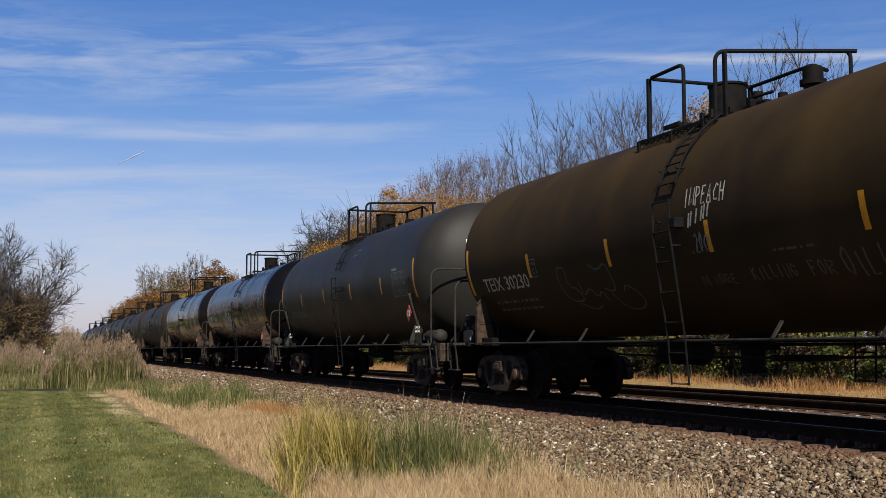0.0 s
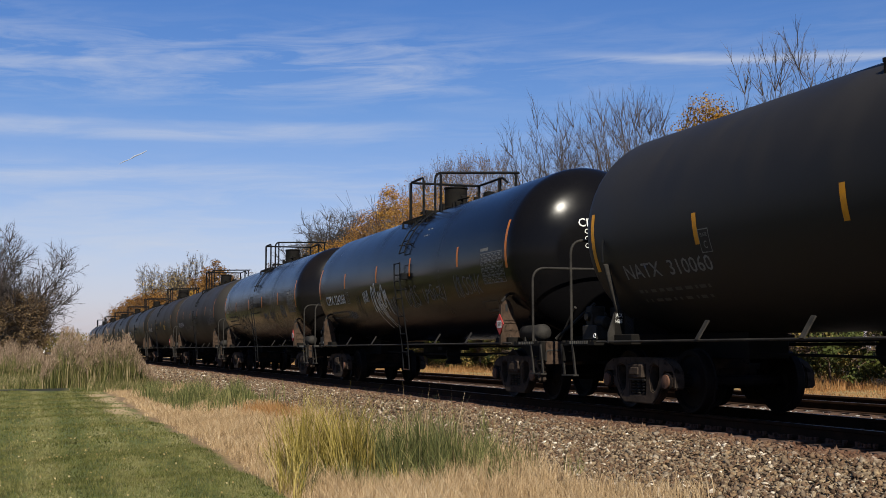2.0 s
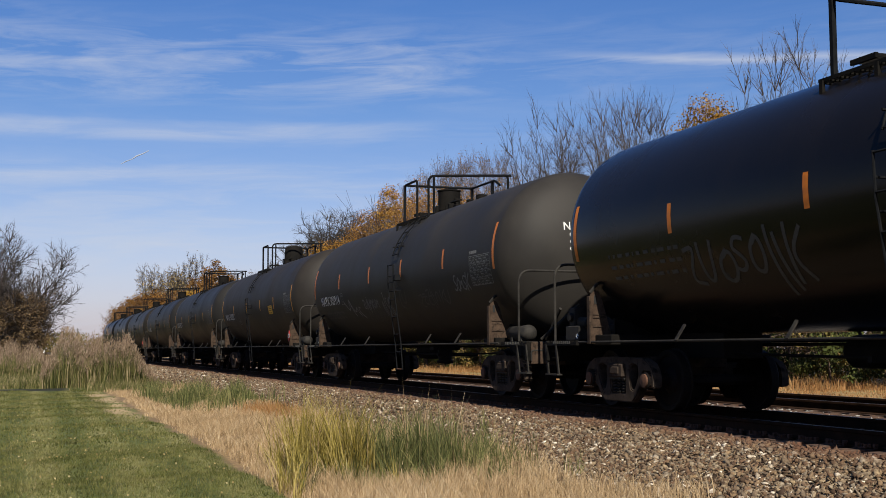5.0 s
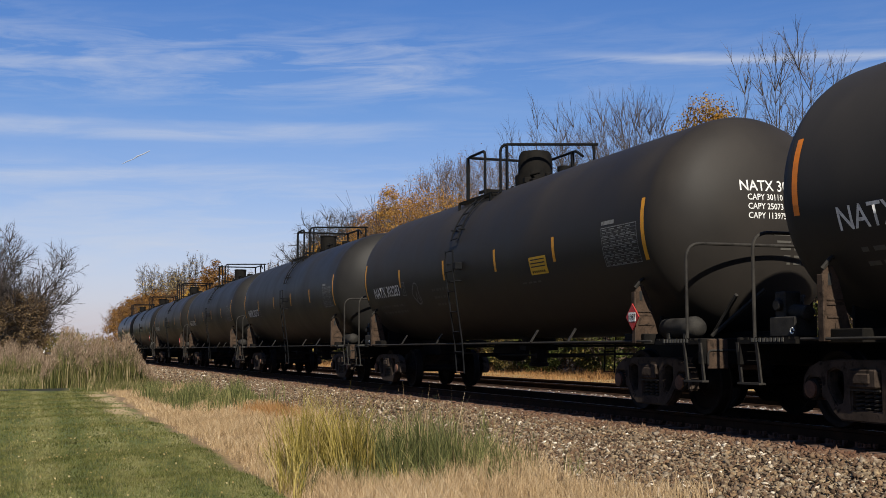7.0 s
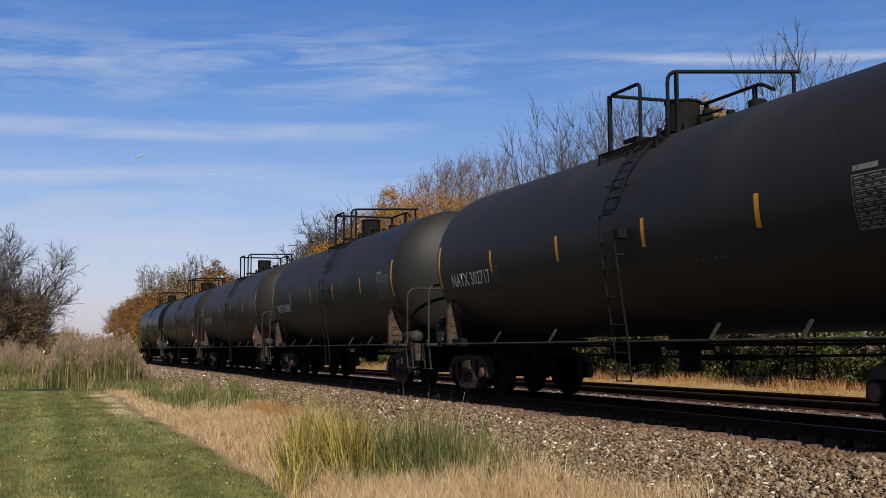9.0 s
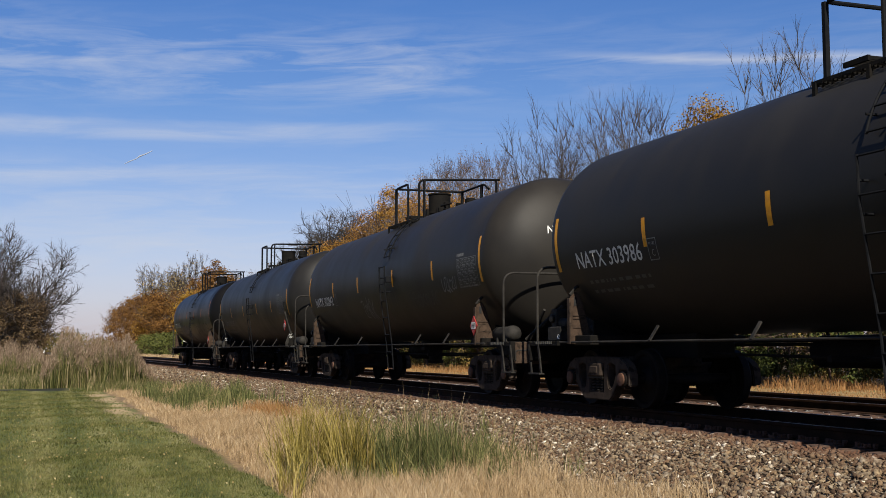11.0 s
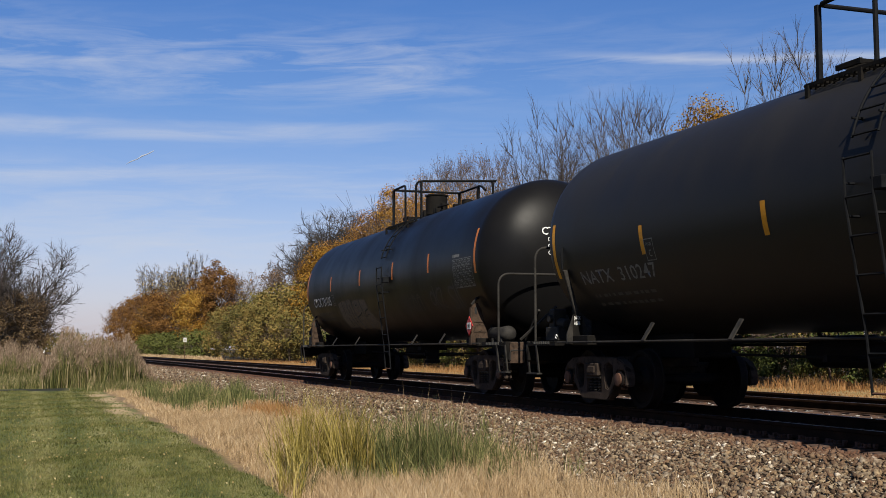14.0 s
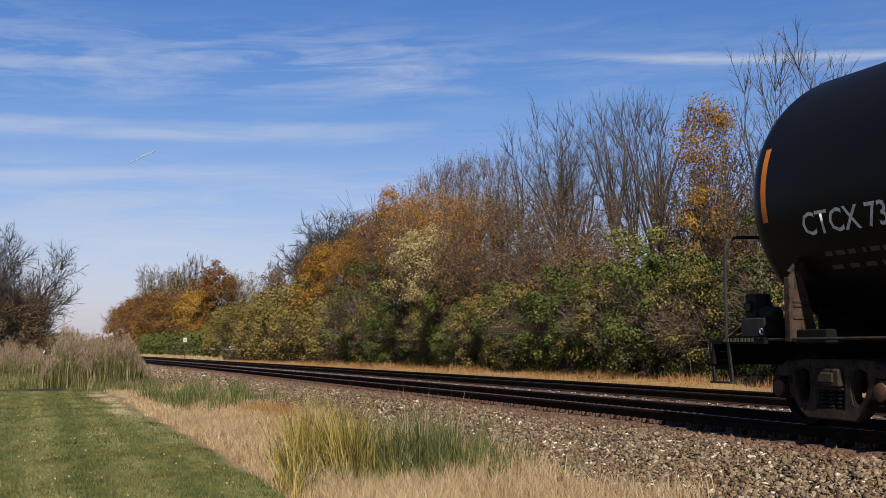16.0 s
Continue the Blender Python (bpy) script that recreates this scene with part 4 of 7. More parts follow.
def build_base(slim):
    """One car without its tank and lettering."""
    car = new("tank_car")
    for x in (-6.65, 6.65):
        build_truck(car, x)
    for q in (-1, 1):
        build_end(car, q, slim)
    for side in (-1, 1):
        y = side * 1.50
        part("side_rail", Shape().tube([(-7.3, y, 1.03), (7.3, y, 1.03)], 0.017, 8), GREY_STEEL, car, "thin pipe along the sill")
    # brake gear and outlet under the belly
    air = Matrix.Translation((7.55, -1.12, 1.21))
    part("brake_cylinder", Shape().lathe([(-0.52, 0.0), (-0.52, 0.10), (-0.46, 0.14), (0.16, 0.14), (0.16, 0.155), (0.30, 0.155), (0.38, 0.12), (0.42, 0.06), (0.42, 0.0)], 20, air), GREY_STEEL, car, "grey brake cylinder on the end platform")
    for cx in (7.3, 7.74):
        part("cylinder_cradle", Shape().box((cx, -1.26, 1.05), (cx + 0.06, -0.98, 1.14)), GREY_STEEL, car, smooth=0)
    part("brake_rod", Shape().tube([(7.9, -0.9, 1.1), (8.35, -0.35, 1.72)], 0.03, 6), GREY_STEEL, car)
    part("brake_mechanism", Shape().box((8.0, 0.15, 1.06), (8.25, 0.5, 1.5)).box((8.04, 0.1, 1.5), (8.2, 0.4, 1.66)).tube([(7.9, 0.3, 1.3), (8.35, 0.3, 1.3)], 0.08, 8), GREY_STEEL, car, bevel=0.015)
    gear = part("brake_gear", Shape().box((-8.12, -1.34, 1.06), (-7.62, -1.02, 1.30)).box((-8.06, -1.30, 1.28), (-7.86, -1.06, 1.60)).tube([(-7.86, -1.18, 1.36), (-7.56, -1.18, 1.34)], 0.09, 10)
                .tube([(-7.96, -1.36, 1.44), (-7.96, -1.00, 1.44)], 0.075, 10).tube([(-8.2, -1.2, 1.24), (-8.06, -1.2, 1.40)], 0.03, 6), GREY_STEEL, car, "grey brake valve gear on the end platform", bevel=0.015)
    part("release_ring", Shape().tube([(-7.66 + 0.032 * math.cos(a), -1.352, 1.13 + 0.032 * math.sin(a)) for a in np.linspace(0, 5.4, 12)], 0.009, 5), WHITE, gear, "white release ring")
    hw = Shape().tube([(-8.36, 0.55 + 0.27 * math.cos(a), 2.0 + 0.27 * math.sin(a)) for a in np.linspace(0, 6.283, 21)], 0.018, 6)
    for k in range(5):
        a = k * 1.2566
        hw.tube([(-8.36, 0.55, 2.0), (-8.36, 0.55 + 0.26 * math.cos(a), 2.0 + 0.26 * math.sin(a))], 0.012, 5)
    part("hand_brake_wheel", hw, GREY_STEEL, car, "spoked hand brake wheel")
    part("brake_stand", Shape().box((-8.33, 0.42, 1.05), (-8.2, 0.68, 2.2)), IRON, car, bevel=0.01)
    down = Matrix.Translation((0.1, 0, 0)) @ Matrix.Rotation(-math.pi / 2, 4, "Y")
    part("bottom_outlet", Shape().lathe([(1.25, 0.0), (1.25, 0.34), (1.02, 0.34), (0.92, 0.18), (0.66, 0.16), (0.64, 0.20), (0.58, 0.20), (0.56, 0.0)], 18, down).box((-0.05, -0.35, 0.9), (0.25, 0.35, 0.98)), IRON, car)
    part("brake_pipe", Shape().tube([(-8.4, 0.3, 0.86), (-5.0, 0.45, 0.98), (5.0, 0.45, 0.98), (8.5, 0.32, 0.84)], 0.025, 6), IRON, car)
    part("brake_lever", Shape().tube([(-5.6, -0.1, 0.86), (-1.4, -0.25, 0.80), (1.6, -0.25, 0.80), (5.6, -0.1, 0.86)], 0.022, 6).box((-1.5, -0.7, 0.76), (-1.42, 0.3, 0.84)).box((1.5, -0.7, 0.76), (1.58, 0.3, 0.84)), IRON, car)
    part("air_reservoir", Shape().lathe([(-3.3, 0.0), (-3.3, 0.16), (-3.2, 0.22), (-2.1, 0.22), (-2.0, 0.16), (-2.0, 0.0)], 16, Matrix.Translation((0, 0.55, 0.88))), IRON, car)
    return car


def tank_shape():
    prof = [(-HALF - HEAD * math.cos(a), R_TANK * math.sin(a)) for a in np.linspace(0.0, math.pi / 2, 18)][1:]
    prof = [(-HALF - HEAD, 0.02)] + prof
    prof += [(x, R_TANK) for x in np.linspace(-6.4, 6.4, 9)]
    prof += [(HALF + HEAD * math.cos(a), R_TANK * math.sin(a)) for a in np.linspace(math.pi / 2, 0.0, 18)][:-1] + [(HALF + HEAD, 0.02)]
    return Shape().lathe(prof, 96, Matrix.Translation((0, 0, Z_TANK)))


def mark(name, sheet, material, tank, surface=on_tank, label=""):
    return part(name, curved(sheet, surface), material, tank, label, smooth=0)


def stripe(tank, x, z0, z1, material):
    v0, v1 = R_TANK * math.asin((z0 - Z_TANK) / R_TANK), R_TANK * math.asin((z1 - Z_TANK) / R_TANK)
    mark("reflective_stripe", rects([(x - 0.05, v0, x + 0.05, v1)]), material, tank)


def data_table(tank, r, x, v, w=1.1, h=0.58):
    items = [(x, v, x + w, v + 0.012), (x, v + h, x + w, v + h + 0.012), (x, v, x + 0.012, v + h), (x + w - 0.012, v, x + w, v + h)]
    rows = 12
    for k in range(rows):
        y = v + h * (k + 0.3) / rows
        c = x + 0.04
        while c < x + w - 0.15:
            l = r.uniform(0.06, 0.2)
            items.append((c, y, min(c + l, x + w - 0.03), y + h / rows * 0.34))
            c += l + r.uniform(0.03, 0.09)
        items.append((x, y + h / rows * 0.66, x + w, y + h / rows * 0.66 + (0.009 if k % 3 == 2 else 0.004)))
    items.append((x + 0.02, v + h + 0.05, x + 0.42, v + h + 0.11))
    mark("data_table", rects(items), CHALK, tank, label="stencilled inspection table of bars")


def small_print(tank, r, x, v, w, lines, material=None, height=0.055):
    items = []
    for k in range(lines):
        c = x
        while c < x + w:
            l = r.uniform(0.04, 0.2)
            items.append((c, v - k * 0.17, min(c + l, x + w), v - k * 0.17 + height))
            c += l + r.uniform(0.04, 0.12)
    mark("small_print", rects(items), material or DIM, tank)


def placard(car, r, slim):
    m = Matrix.Translation((6.86, -1.55, 1.74 if slim else 1.38))
    d = 0.19
    base = part("placard", Shape().plate([(-d, 0), (0, -d), (d, 0), (0, d)], -0.008, 0.008), RED, car, "red and white diamond placard", smooth=0)
    base.matrix_basis = m
    part("placard_field", Shape().box((-0.10, -0.013, -0.065), (0.10, -0.009, 0.065)), WHITE, base, smooth=0)
    bm = words("1987", 0.085, 0, 0, 0.8)
    for p in bm.verts:
        p.co = (p.co.x - 0.095, -0.0175, p.co.y - 0.042)
    part("number", bm, BLACK, base, smooth=0)


# car by car: mark, number, base colour, dust colour, roughness, dust amount, top offset, stripes, slim bolsters, spray marks, tall dome, gloss
CARS = [
    ("TEIX", "30230", (0.0060, 0.0043, 0.0026), (0.0430, 0.0268, 0.0110), 0.65, 0.80, 0.00, YELLOW, False, "slogan", False, 0.04),
    ("NATX", "310060", (0.0069, 0.0067, 0.0064), (0.0359, 0.0323, 0.0286), 0.50, 0.40, 0.00, YELLOW, True, "", False, 0.12),
    ("CITX", "224268", (0.0019, 0.0019, 0.0025), (0.0077, 0.0066, 0.0050), 0.20, 0.25, 0.55, ORANGE, False, "wild", False, 0.085),
    ("", "", (0.0025, 0.0025, 0.0030), (0.0129, 0.0094, 0.0060), 0.22, 0.35, -0.48, ORANGE, False, "faint", False, 0.12),
    ("NATX", "303914", (0.0089, 0.0082, 0.0074), (0.0430, 0.0377, 0.0323), 0.58, 0.50, 0.68, ORANGE, False, "tags", False, 0.12),
    ("NATX", "303283", (0.0079, 0.0071, 0.0064), (0.0412, 0.0340, 0.0276), 0.58, 0.45, -0.45, YELLOW, False, "sign", True, 0.12),
    ("NATX", "302717", (0.0069, 0.0067, 0.0064), (0.0340, 0.0305, 0.0267), 0.52, 0.40, 0.40, YELLOW, False, "", False, 0.12),
    ("NATX", "303986", (0.0064, 0.0062, 0.0060), (0.0323, 0.0295, 0.0267), 0.52, 0.40, 0.10, YELLOW, False, "", False, 0.12),
    ("NATX", "302842", (0.0064, 0.0062, 0.0060), (0.0377, 0.0314, 0.0242), 0.50, 0.45, 0.66, YELLOW, False, "tags", False, 0.12),
    ("NATX", "310247", (0.0060, 0.0057, 0.0055), (0.0323, 0.0295, 0.0261), 0.46, 0.35, 0.05, YELLOW, True, "", False, 0.12),
    ("CTCX", "731105", (0.0030, 0.0030, 0.0033), (0.0111, 0.0097, 0.0083), 0.38, 0.30, 0.68, ORANGE, False, "block", False, 0.07),
]
STRIPE_Z = (2.36, 2.48, 2.78, 2.68, 2.80, 2.56, 2.56, 2.56, 2.60, 2.46, 2.78)
LABELS = {"TEIX": "brown-dusted black railway tank car with sprayed slogans", "CITX": "glossy black railway tank car covered in white graffiti",
          "CTCX": "satin black railway tank car with tan block graffiti", "": "glossy black railway tank car with faint graffiti"}


def letter_car(car, tank, k, spec):
    code, number, _, _, _, _, dx, tone, slim, spray, _, _ = spec
    r = random.Random(40 + k)
    mid = STRIPE_Z[k]
    for x in (-HALF + 0.07, HALF - 0.07):
        stripe(tank, x, mid - 0.38, mid + 0.50, tone)
    for x in (-4.33, {2: -1.24, 4: -1.30, 5: -1.25, 6: -1.40, 8: -1.68, 9: -1.38, 10: -1.22}.get(k, -1.36), {1: 1.66, 2: 1.50, 5: 1.62, 6: 1.47, 8: 1.46, 9: 1.55, 10: 1.72}.get(k, 1.42), {1: 4.60, 2: 4.66, 5: 4.22, 6: 4.24}.get(k, 4.40)):
        stripe(tank, x, mid - 0.20, mid + 0.21, tone)
    if code:
        mark("reporting_mark", fitted(code + ("  " if slim else " ") + number, 0.22 if slim else 0.26, -6.50 if slim else -6.58, (-0.80 if slim else -0.53) if k else -0.72, 2.35 if slim else 2.1), (FADED if k == 0 else WHITE) if not slim else CHALK, tank)
        bx = -4.28
        mark("plate_box", rects([(bx, -0.56, bx + 0.25, -0.545), (bx, -0.255, bx + 0.25, -0.24), (bx, -0.545, bx + 0.015, -0.255), (bx + 0.235, -0.545, bx + 0.25, -0.255)]), CHALK, tank)
        for word, wx, wv, size, ww in (("PLATE", 0.045, -0.345, 0.05, 0.16), ("C", 0.085, -0.50, 0.10, 0.08)):
            mark("plate_mark", fitted(word, size, bx + wx, wv, ww), CHALK, tank)
        small_print(tank, r, -6.35, (-1.05 if slim else -0.80) if k else -1.0, 1.9, 2)
        mark("head_mark", fitted(code + " " + number, 0.15, -0.58 if k == 1 else -0.50, 0.52 if k == 1 else 0.40, 1.15), WHITE, tank, on_head)
        if k == 1:
            for j, (cap, px_, pv, pw) in enumerate((("CAPY 30040 U", -0.40, 0.31, 0.70), ("CAPY 113700 L", -0.40, 0.19, 0.74), ("SPRG", 0.02, -0.27, 0.18), ("7 OC DS   7 IC D", -0.24, -0.37, 0.70), ("2 OC 5062  2 IC JI", -0.24, -0.46, 0.74), ("36 INCH TIR CLASS C", -0.26, -0.55, 0.82))):
                mark("capacity_mark", fitted(cap, 0.085 if j < 2 else 0.06, px_, pv, pw), WHITE, tank, on_head)
        for j, cap in enumerate(("CAPY 30110", "CAPY 25073", "CAPY 113975") if k != 1 else ()):
            mark("capacity_mark", fitted(cap, 0.085, -0.39, 0.27 - 0.13 * j, 0.56 + 0.05 * (j == 2)), WHITE, tank, on_head)
        rows = []
        for j in range(5):
            rows += [(0.0 + 0.06 * j, -0.22 - 0.10 * j, 0.30, -0.19 - 0.10 * j), (0.36, -0.22 - 0.10 * j, 0.66 - 0.04 * j, -0.19 - 0.10 * j)]
        mark("head_print", rects(rows), DIM, tank, on_head) if k != 1 else None
    else:
        small_print(tank, r, -6.2, -0.45, 2.0, 3)
        mark("head_mark", fitted("CITX 2", 0.15, -0.50, 0.40, 0.55), WHITE, tank, on_head)
        mark("capacity_mark", rects([(-0.39, 0.27 - 0.13 * j, 0.0, 0.32 - 0.13 * j) for j in range(3)]), CHALK, tank, on_head)
    data_table(tank, r, 5.55 if slim else 5.96, -0.56)
    small_print(tank, r, 1.5 + dx, 0.93, 0.34, 2, CHALK, 0.035) if k in (1, 2, 9) else None
    small_print(tank, r, 2.68, -0.66, 0.83, 1, height=0.032)
    if k in (1, 2, 9):
        mark("outlined_panel", rects([(5.4, -1.25, 6.2, -1.23), (5.4, -0.92, 6.2, -0.90), (5.4, -1.25, 5.42, -0.9), (6.18, -1.25, 6.2, -0.9), (5.5, -1.15, 6.0, -1.10)]), DIM, tank)
    if spray == "slogan":
        mark("graffiti", strokes(sprayed(r, "IMPEACH", 0.90, 0.07, 0.98, 0.25), 0.026), FADED, tank, label="sprayed slogan")
        mark("graffiti", strokes([[(x, -0.20 + 0.02 * i), (x + 0.05, -0.01 + 0.02 * i)] for i, x in enumerate((0.99, 1.05, 1.18, 1.31, 1.37, 1.46))], 0.036), FADED, tank)
        # lower words take greyer paint, standing in for shade low on the tank
        mark("graffiti", strokes(sprayed(r, ".200", 0.95, -0.54, 0.46, 0.24), 0.028), CHALK, tank)
        mark("graffiti", strokes(sprayed(r, "NO", 0.90, -1.02, 0.20, 0.14), 0.02), DIM, tank)
        mark("graffiti", strokes(sprayed(r, "MORE", 1.20, -1.02, 0.50, 0.14), 0.022), DIM, tank)
        mark("graffiti", strokes(sprayed(r, "KILLING", 2.05, -1.01, 0.92, 0.19), 0.026), DIM, tank)
        mark("graffiti", strokes(sprayed(r, "FOR", 3.18, -1.02, 0.46, 0.20), 0.028), DIM, tank)
        mark("graffiti", strokes(sprayed(r, "OIL!!", 3.78, -1.06, 0.95, 0.32), 0.032), DIM, tank)
        jagged = ([(-3.22, -0.46), (-2.96, -0.47), (-3.02, -0.80), (-2.74, -0.86), (-2.72, -1.10), (-3.20, -1.08), (-3.34, -0.72), (-3.22, -0.46)], [(-2.62, -0.74), (-2.66, -1.02), (-2.34, -0.84), (-2.22, -1.06), (-1.98, -0.92), (-1.94, -1.14)],
                  [(-2.10, -0.48), (-1.86, -0.60), (-1.52, -0.46), (-1.46, -0.84), (-1.60, -0.98), (-1.86, -0.90)], [(-1.72, -1.00), (-1.56, -1.30), (-1.20, -1.36), (-0.86, -1.20), (-0.92, -1.00), (-1.18, -0.86), (-1.30, -0.98)], [(-2.96, -1.14), (-2.60, -1.30), (-2.30, -1.22)])
        for line in jagged:
            mark("graffiti", strokes([softened(list(line), 1)], 0.03), DIM, tank)
    if spray == "wild":
        mark("graffiti", strokes(tag(r, -1.90, -0.52, 1.35, 0.62, 5, 6), 0.042), WHITE, tank, label="white sprayed tag")
        mark("graffiti", strokes(tag(r, -2.66, -0.46, 0.52, 0.26, 4), 0.03), WHITE, tank)
        mark("graffiti", strokes(tag(r, -0.56, -0.74, 0.58, 0.36, 4, 2), 0.03), CHALK, tank)
        mark("graffiti", strokes(tag(r, -3.36, -0.70, 0.55, 0.55, 2), 0.028), DIM, tank)
        mark("graffiti", strokes(tag(r, -4.66, -0.89, 0.80, 0.24, 6), 0.032), CHALK, tank)
        mark("graffiti", strokes(tag(r, 0.9, -0.62, 0.9, 0.55, 4), 0.035), CHALK, tank)
        mark("graffiti", strokes(tag(r, 2.2, -0.60, 1.4, 0.34, 6), 0.03), CHALK, tank)
        mark("graffiti", strokes(tag(r, 4.3, -0.50, 1.4, 0.34, 6), 0.03), CHALK, tank)
    if spray == "faint":
        mark("graffiti", strokes(tag(r, -4.2, -0.70, 2.6, 0.6, 7), 0.06), DIM, tank, label="faint brown tag")
        mark("graffiti", strokes(tag(r, 1.5, -0.55, 0.9, 0.26, 5), 0.035), CHALK, tank)
        mark("graffiti", strokes(tag(r, 2.7, -0.55, 0.9, 0.26, 5), 0.035), CHALK, tank)
        mark("graffiti", strokes(tag(r, 4.7, -0.45, 0.7, 0.45, 3), 0.05), CHALK, tank)
    if spray == "tags" and k == 4:
        scrawl = ([(-4.05, -0.50), (-3.90, -0.61), (-3.67, -0.78), (-3.57, -0.60), (-3.55, -0.40), (-3.42, -0.68), (-3.30, -0.95)], [(-3.50, -0.45), (-3.30, -0.78), (-3.10, -0.82), (-2.97, -0.64), (-2.93, -0.82), (-2.80, -0.97)],
                  [(-2.60, -0.71), (-2.78, -0.68), (-2.78, -0.86), (-2.50, -1.02)])
        for line in scrawl:
            mark("graffiti", strokes([softened(list(line))], 0.045), CHALK, tank, label="white sprayed tag")
        mark("graffiti", strokes(tag(r, -5.9, -0.86, 1.5, 0.20, 7), 0.025), DIM, tank)
        mark("graffiti", strokes(tag(r, -2.20, -0.66, 1.35, 0.30, 7), 0.036), CHALK, tank)
        mark("graffiti", strokes(tag(r, -2.10, -0.98, 1.5, 0.32, 5), 0.045), DIM, tank)
        mark("graffiti", strokes(tag(r, -0.52, -0.74, 0.75, 0.60, 5), 0.034), CHALK, tank)
    elif spray == "tags":
        mark("graffiti", strokes(tag(r, -4.8, -1.0, 1.0, 0.7, 3), 0.03), DIM, tank, label="grey sprayed tag")
        mark("graffiti", strokes(tag(r, -3.4, -0.95, 1.2, 0.30, 4), 0.03), DIM, tank)
        mark("graffiti", strokes(tag(r, -1.74, -0.80, 1.1, 0.50, 4), 0.036), CHALK, tank)
    if spray == "tags":
        mark("graffiti", strokes(tag(r, 0.9, -0.55, 0.6, 0.50, 2), 0.05), DIM, tank)
        mark("graffiti", strokes(tag(r, 2.4, -0.70, 2.0, 0.34, 7), 0.035), DIM, tank)
        mark("graffiti", strokes(tag(r, 4.9, -0.45, 0.9, 0.28, 5), 0.035), CHALK, tank)
    if spray == "sign":
        mark("sign_panel", rects([(3.18, -0.52, 3.89, -0.21)]), PANEL_YELLOW, tank, label="yellow sign with lines of bars")
        sheet = rects([(3.24, -0.27 - 0.06 * j, 3.83, -0.25 - 0.06 * j) for j in range(3)] + [(3.26 + 0.08 * j, -0.49, 3.30 + 0.08 * j, -0.45) for j in range(7)])
        part("sign_print", curved(sheet, lambda x, v: on_tank(x, v, 0.007)), BLACK, tank, smooth=0)
        mark("graffiti", strokes([[(-3.3 + 0.22 * math.sin(a) * (1 + 0.3 * math.sin(3 * a)), -0.55 + 0.25 * math.cos(a)) for a in np.linspace(0, 6.28, 24)], [(-3.4, -0.75), (-3.3, -0.5), (-3.2, -0.72)]], 0.03), CHALK, tank)
        small_print(tank, r, -2.2, -0.55, 1.1, 3)
    if spray == "block":
        fills = ([(-3.76, -0.52), (-3.36, -0.46), (-2.92, -0.46), (-2.99, -0.90), (-3.10, -1.33), (-3.92, -1.31), (-3.86, -0.90)], [(-2.84, -0.47), (-2.62, -0.42), (-2.42, -0.47), (-2.44, -0.90), (-2.50, -1.36), (-2.76, -1.42), (-3.00, -1.34), (-2.94, -0.90)],
                 [(-2.32, -0.56), (-2.12, -0.47), (-1.66, -0.47), (-1.62, -0.82), (-1.68, -1.20), (-1.74, -1.38), (-2.20, -1.42), (-2.40, -1.34), (-2.36, -0.90)], [(-1.55, -0.48), (-0.98, -0.50), (-0.97, -0.74), (-0.80, -1.00), (-0.77, -1.30), (-1.00, -1.50), (-1.45, -1.48), (-1.64, -1.36), (-1.57, -0.90)])
        slits = ([[(-3.34, -0.46), (-3.37, -0.84)], [(-3.30, -0.95), (-3.36, -1.25)]], [[(-2.62, -0.58), (-2.66, -0.90), (-2.74, -1.16)]], [[(-2.34, -0.97), (-2.05, -0.93), (-1.68, -0.84)], [(-2.06, -0.62), (-1.90, -0.62), (-1.92, -0.72)]],
                 [[(-1.55, -1.00), (-1.35, -0.82), (-0.98, -0.76)], [(-1.44, -1.00), (-1.25, -0.92), (-1.12, -0.94)]])
        for fill, lines in zip(fills, slits):
            mark("graffiti", polygon(fill), TAN, tank, label="tan sprayed block letter")
            part("graffiti_outline", curved(strokes(lines, 0.035), lambda x, v: on_tank(x, v, 0.010)), BLACK, tank, smooth=0)
        mark("graffiti", strokes(tag(r, 1.9, -0.75, 1.6, 0.45, 5), 0.045), DIM, tank)
        mark("graffiti", strokes(tag(r, 4.1, -0.75, 0.9, 0.5, 3), 0.05), DIM, tank)
        mark("graffiti", strokes(tag(r, 5.3, -0.7, 0.8, 0.55, 2), 0.06), DIM, tank)
    if k in (1, 2, 5, 9, 10, 8, 3):
        placard(car, r, slim)


cars = [None] * len(CARS)
for slim in (False, True):
    wanted = [k for k, c in enumerate(CARS) if c[8] == slim]
    base = build_base(slim)
    for k in wanted[1:]:
        cars[k] = copy_thing(base, Matrix.Identity(4))
    cars[wanted[0]] = base

for k, spec in enumerate(CARS):
    car = cars[k]
    tagged(car, LABELS.get(spec[0], "dusty charcoal railway tank car with amber reflective stripes"), "tank car", "train of tank cars")
    tank = part("tank", tank_shape(), tank_paint("tank_paint_" + (spec[0] + spec[1] or "plain").lower(), *spec[2:6], spec[11]), car, "long black tank with domed ends", smooth=40)
    build_top(car, spec[6], spec[10], 0.0 if k in (0, 9) else -0.2)
    build_ladder(car, {5: -0.5, 6: 0.64, 9: 0.47}.get(k, 0.52 + spec[6] * 0.8 - 0.14 * spec[8]), -1)
    build_ladder(car, 0.52 + spec[6] * 0.8, 1)
    build_struts(car, (-4.45, -2.38, 2.72, 4.60) if k == 0 else (-4.40, -2.20, 0.92, 2.35, 4.63) if spec[8] else (-4.30, -1.85, 3.16, 4.65) if k == 5 else (-4.30, -1.85, 3.08, 4.97), 0.085 if spec[8] else 0.058)
    letter_car(car, tank, k, spec)

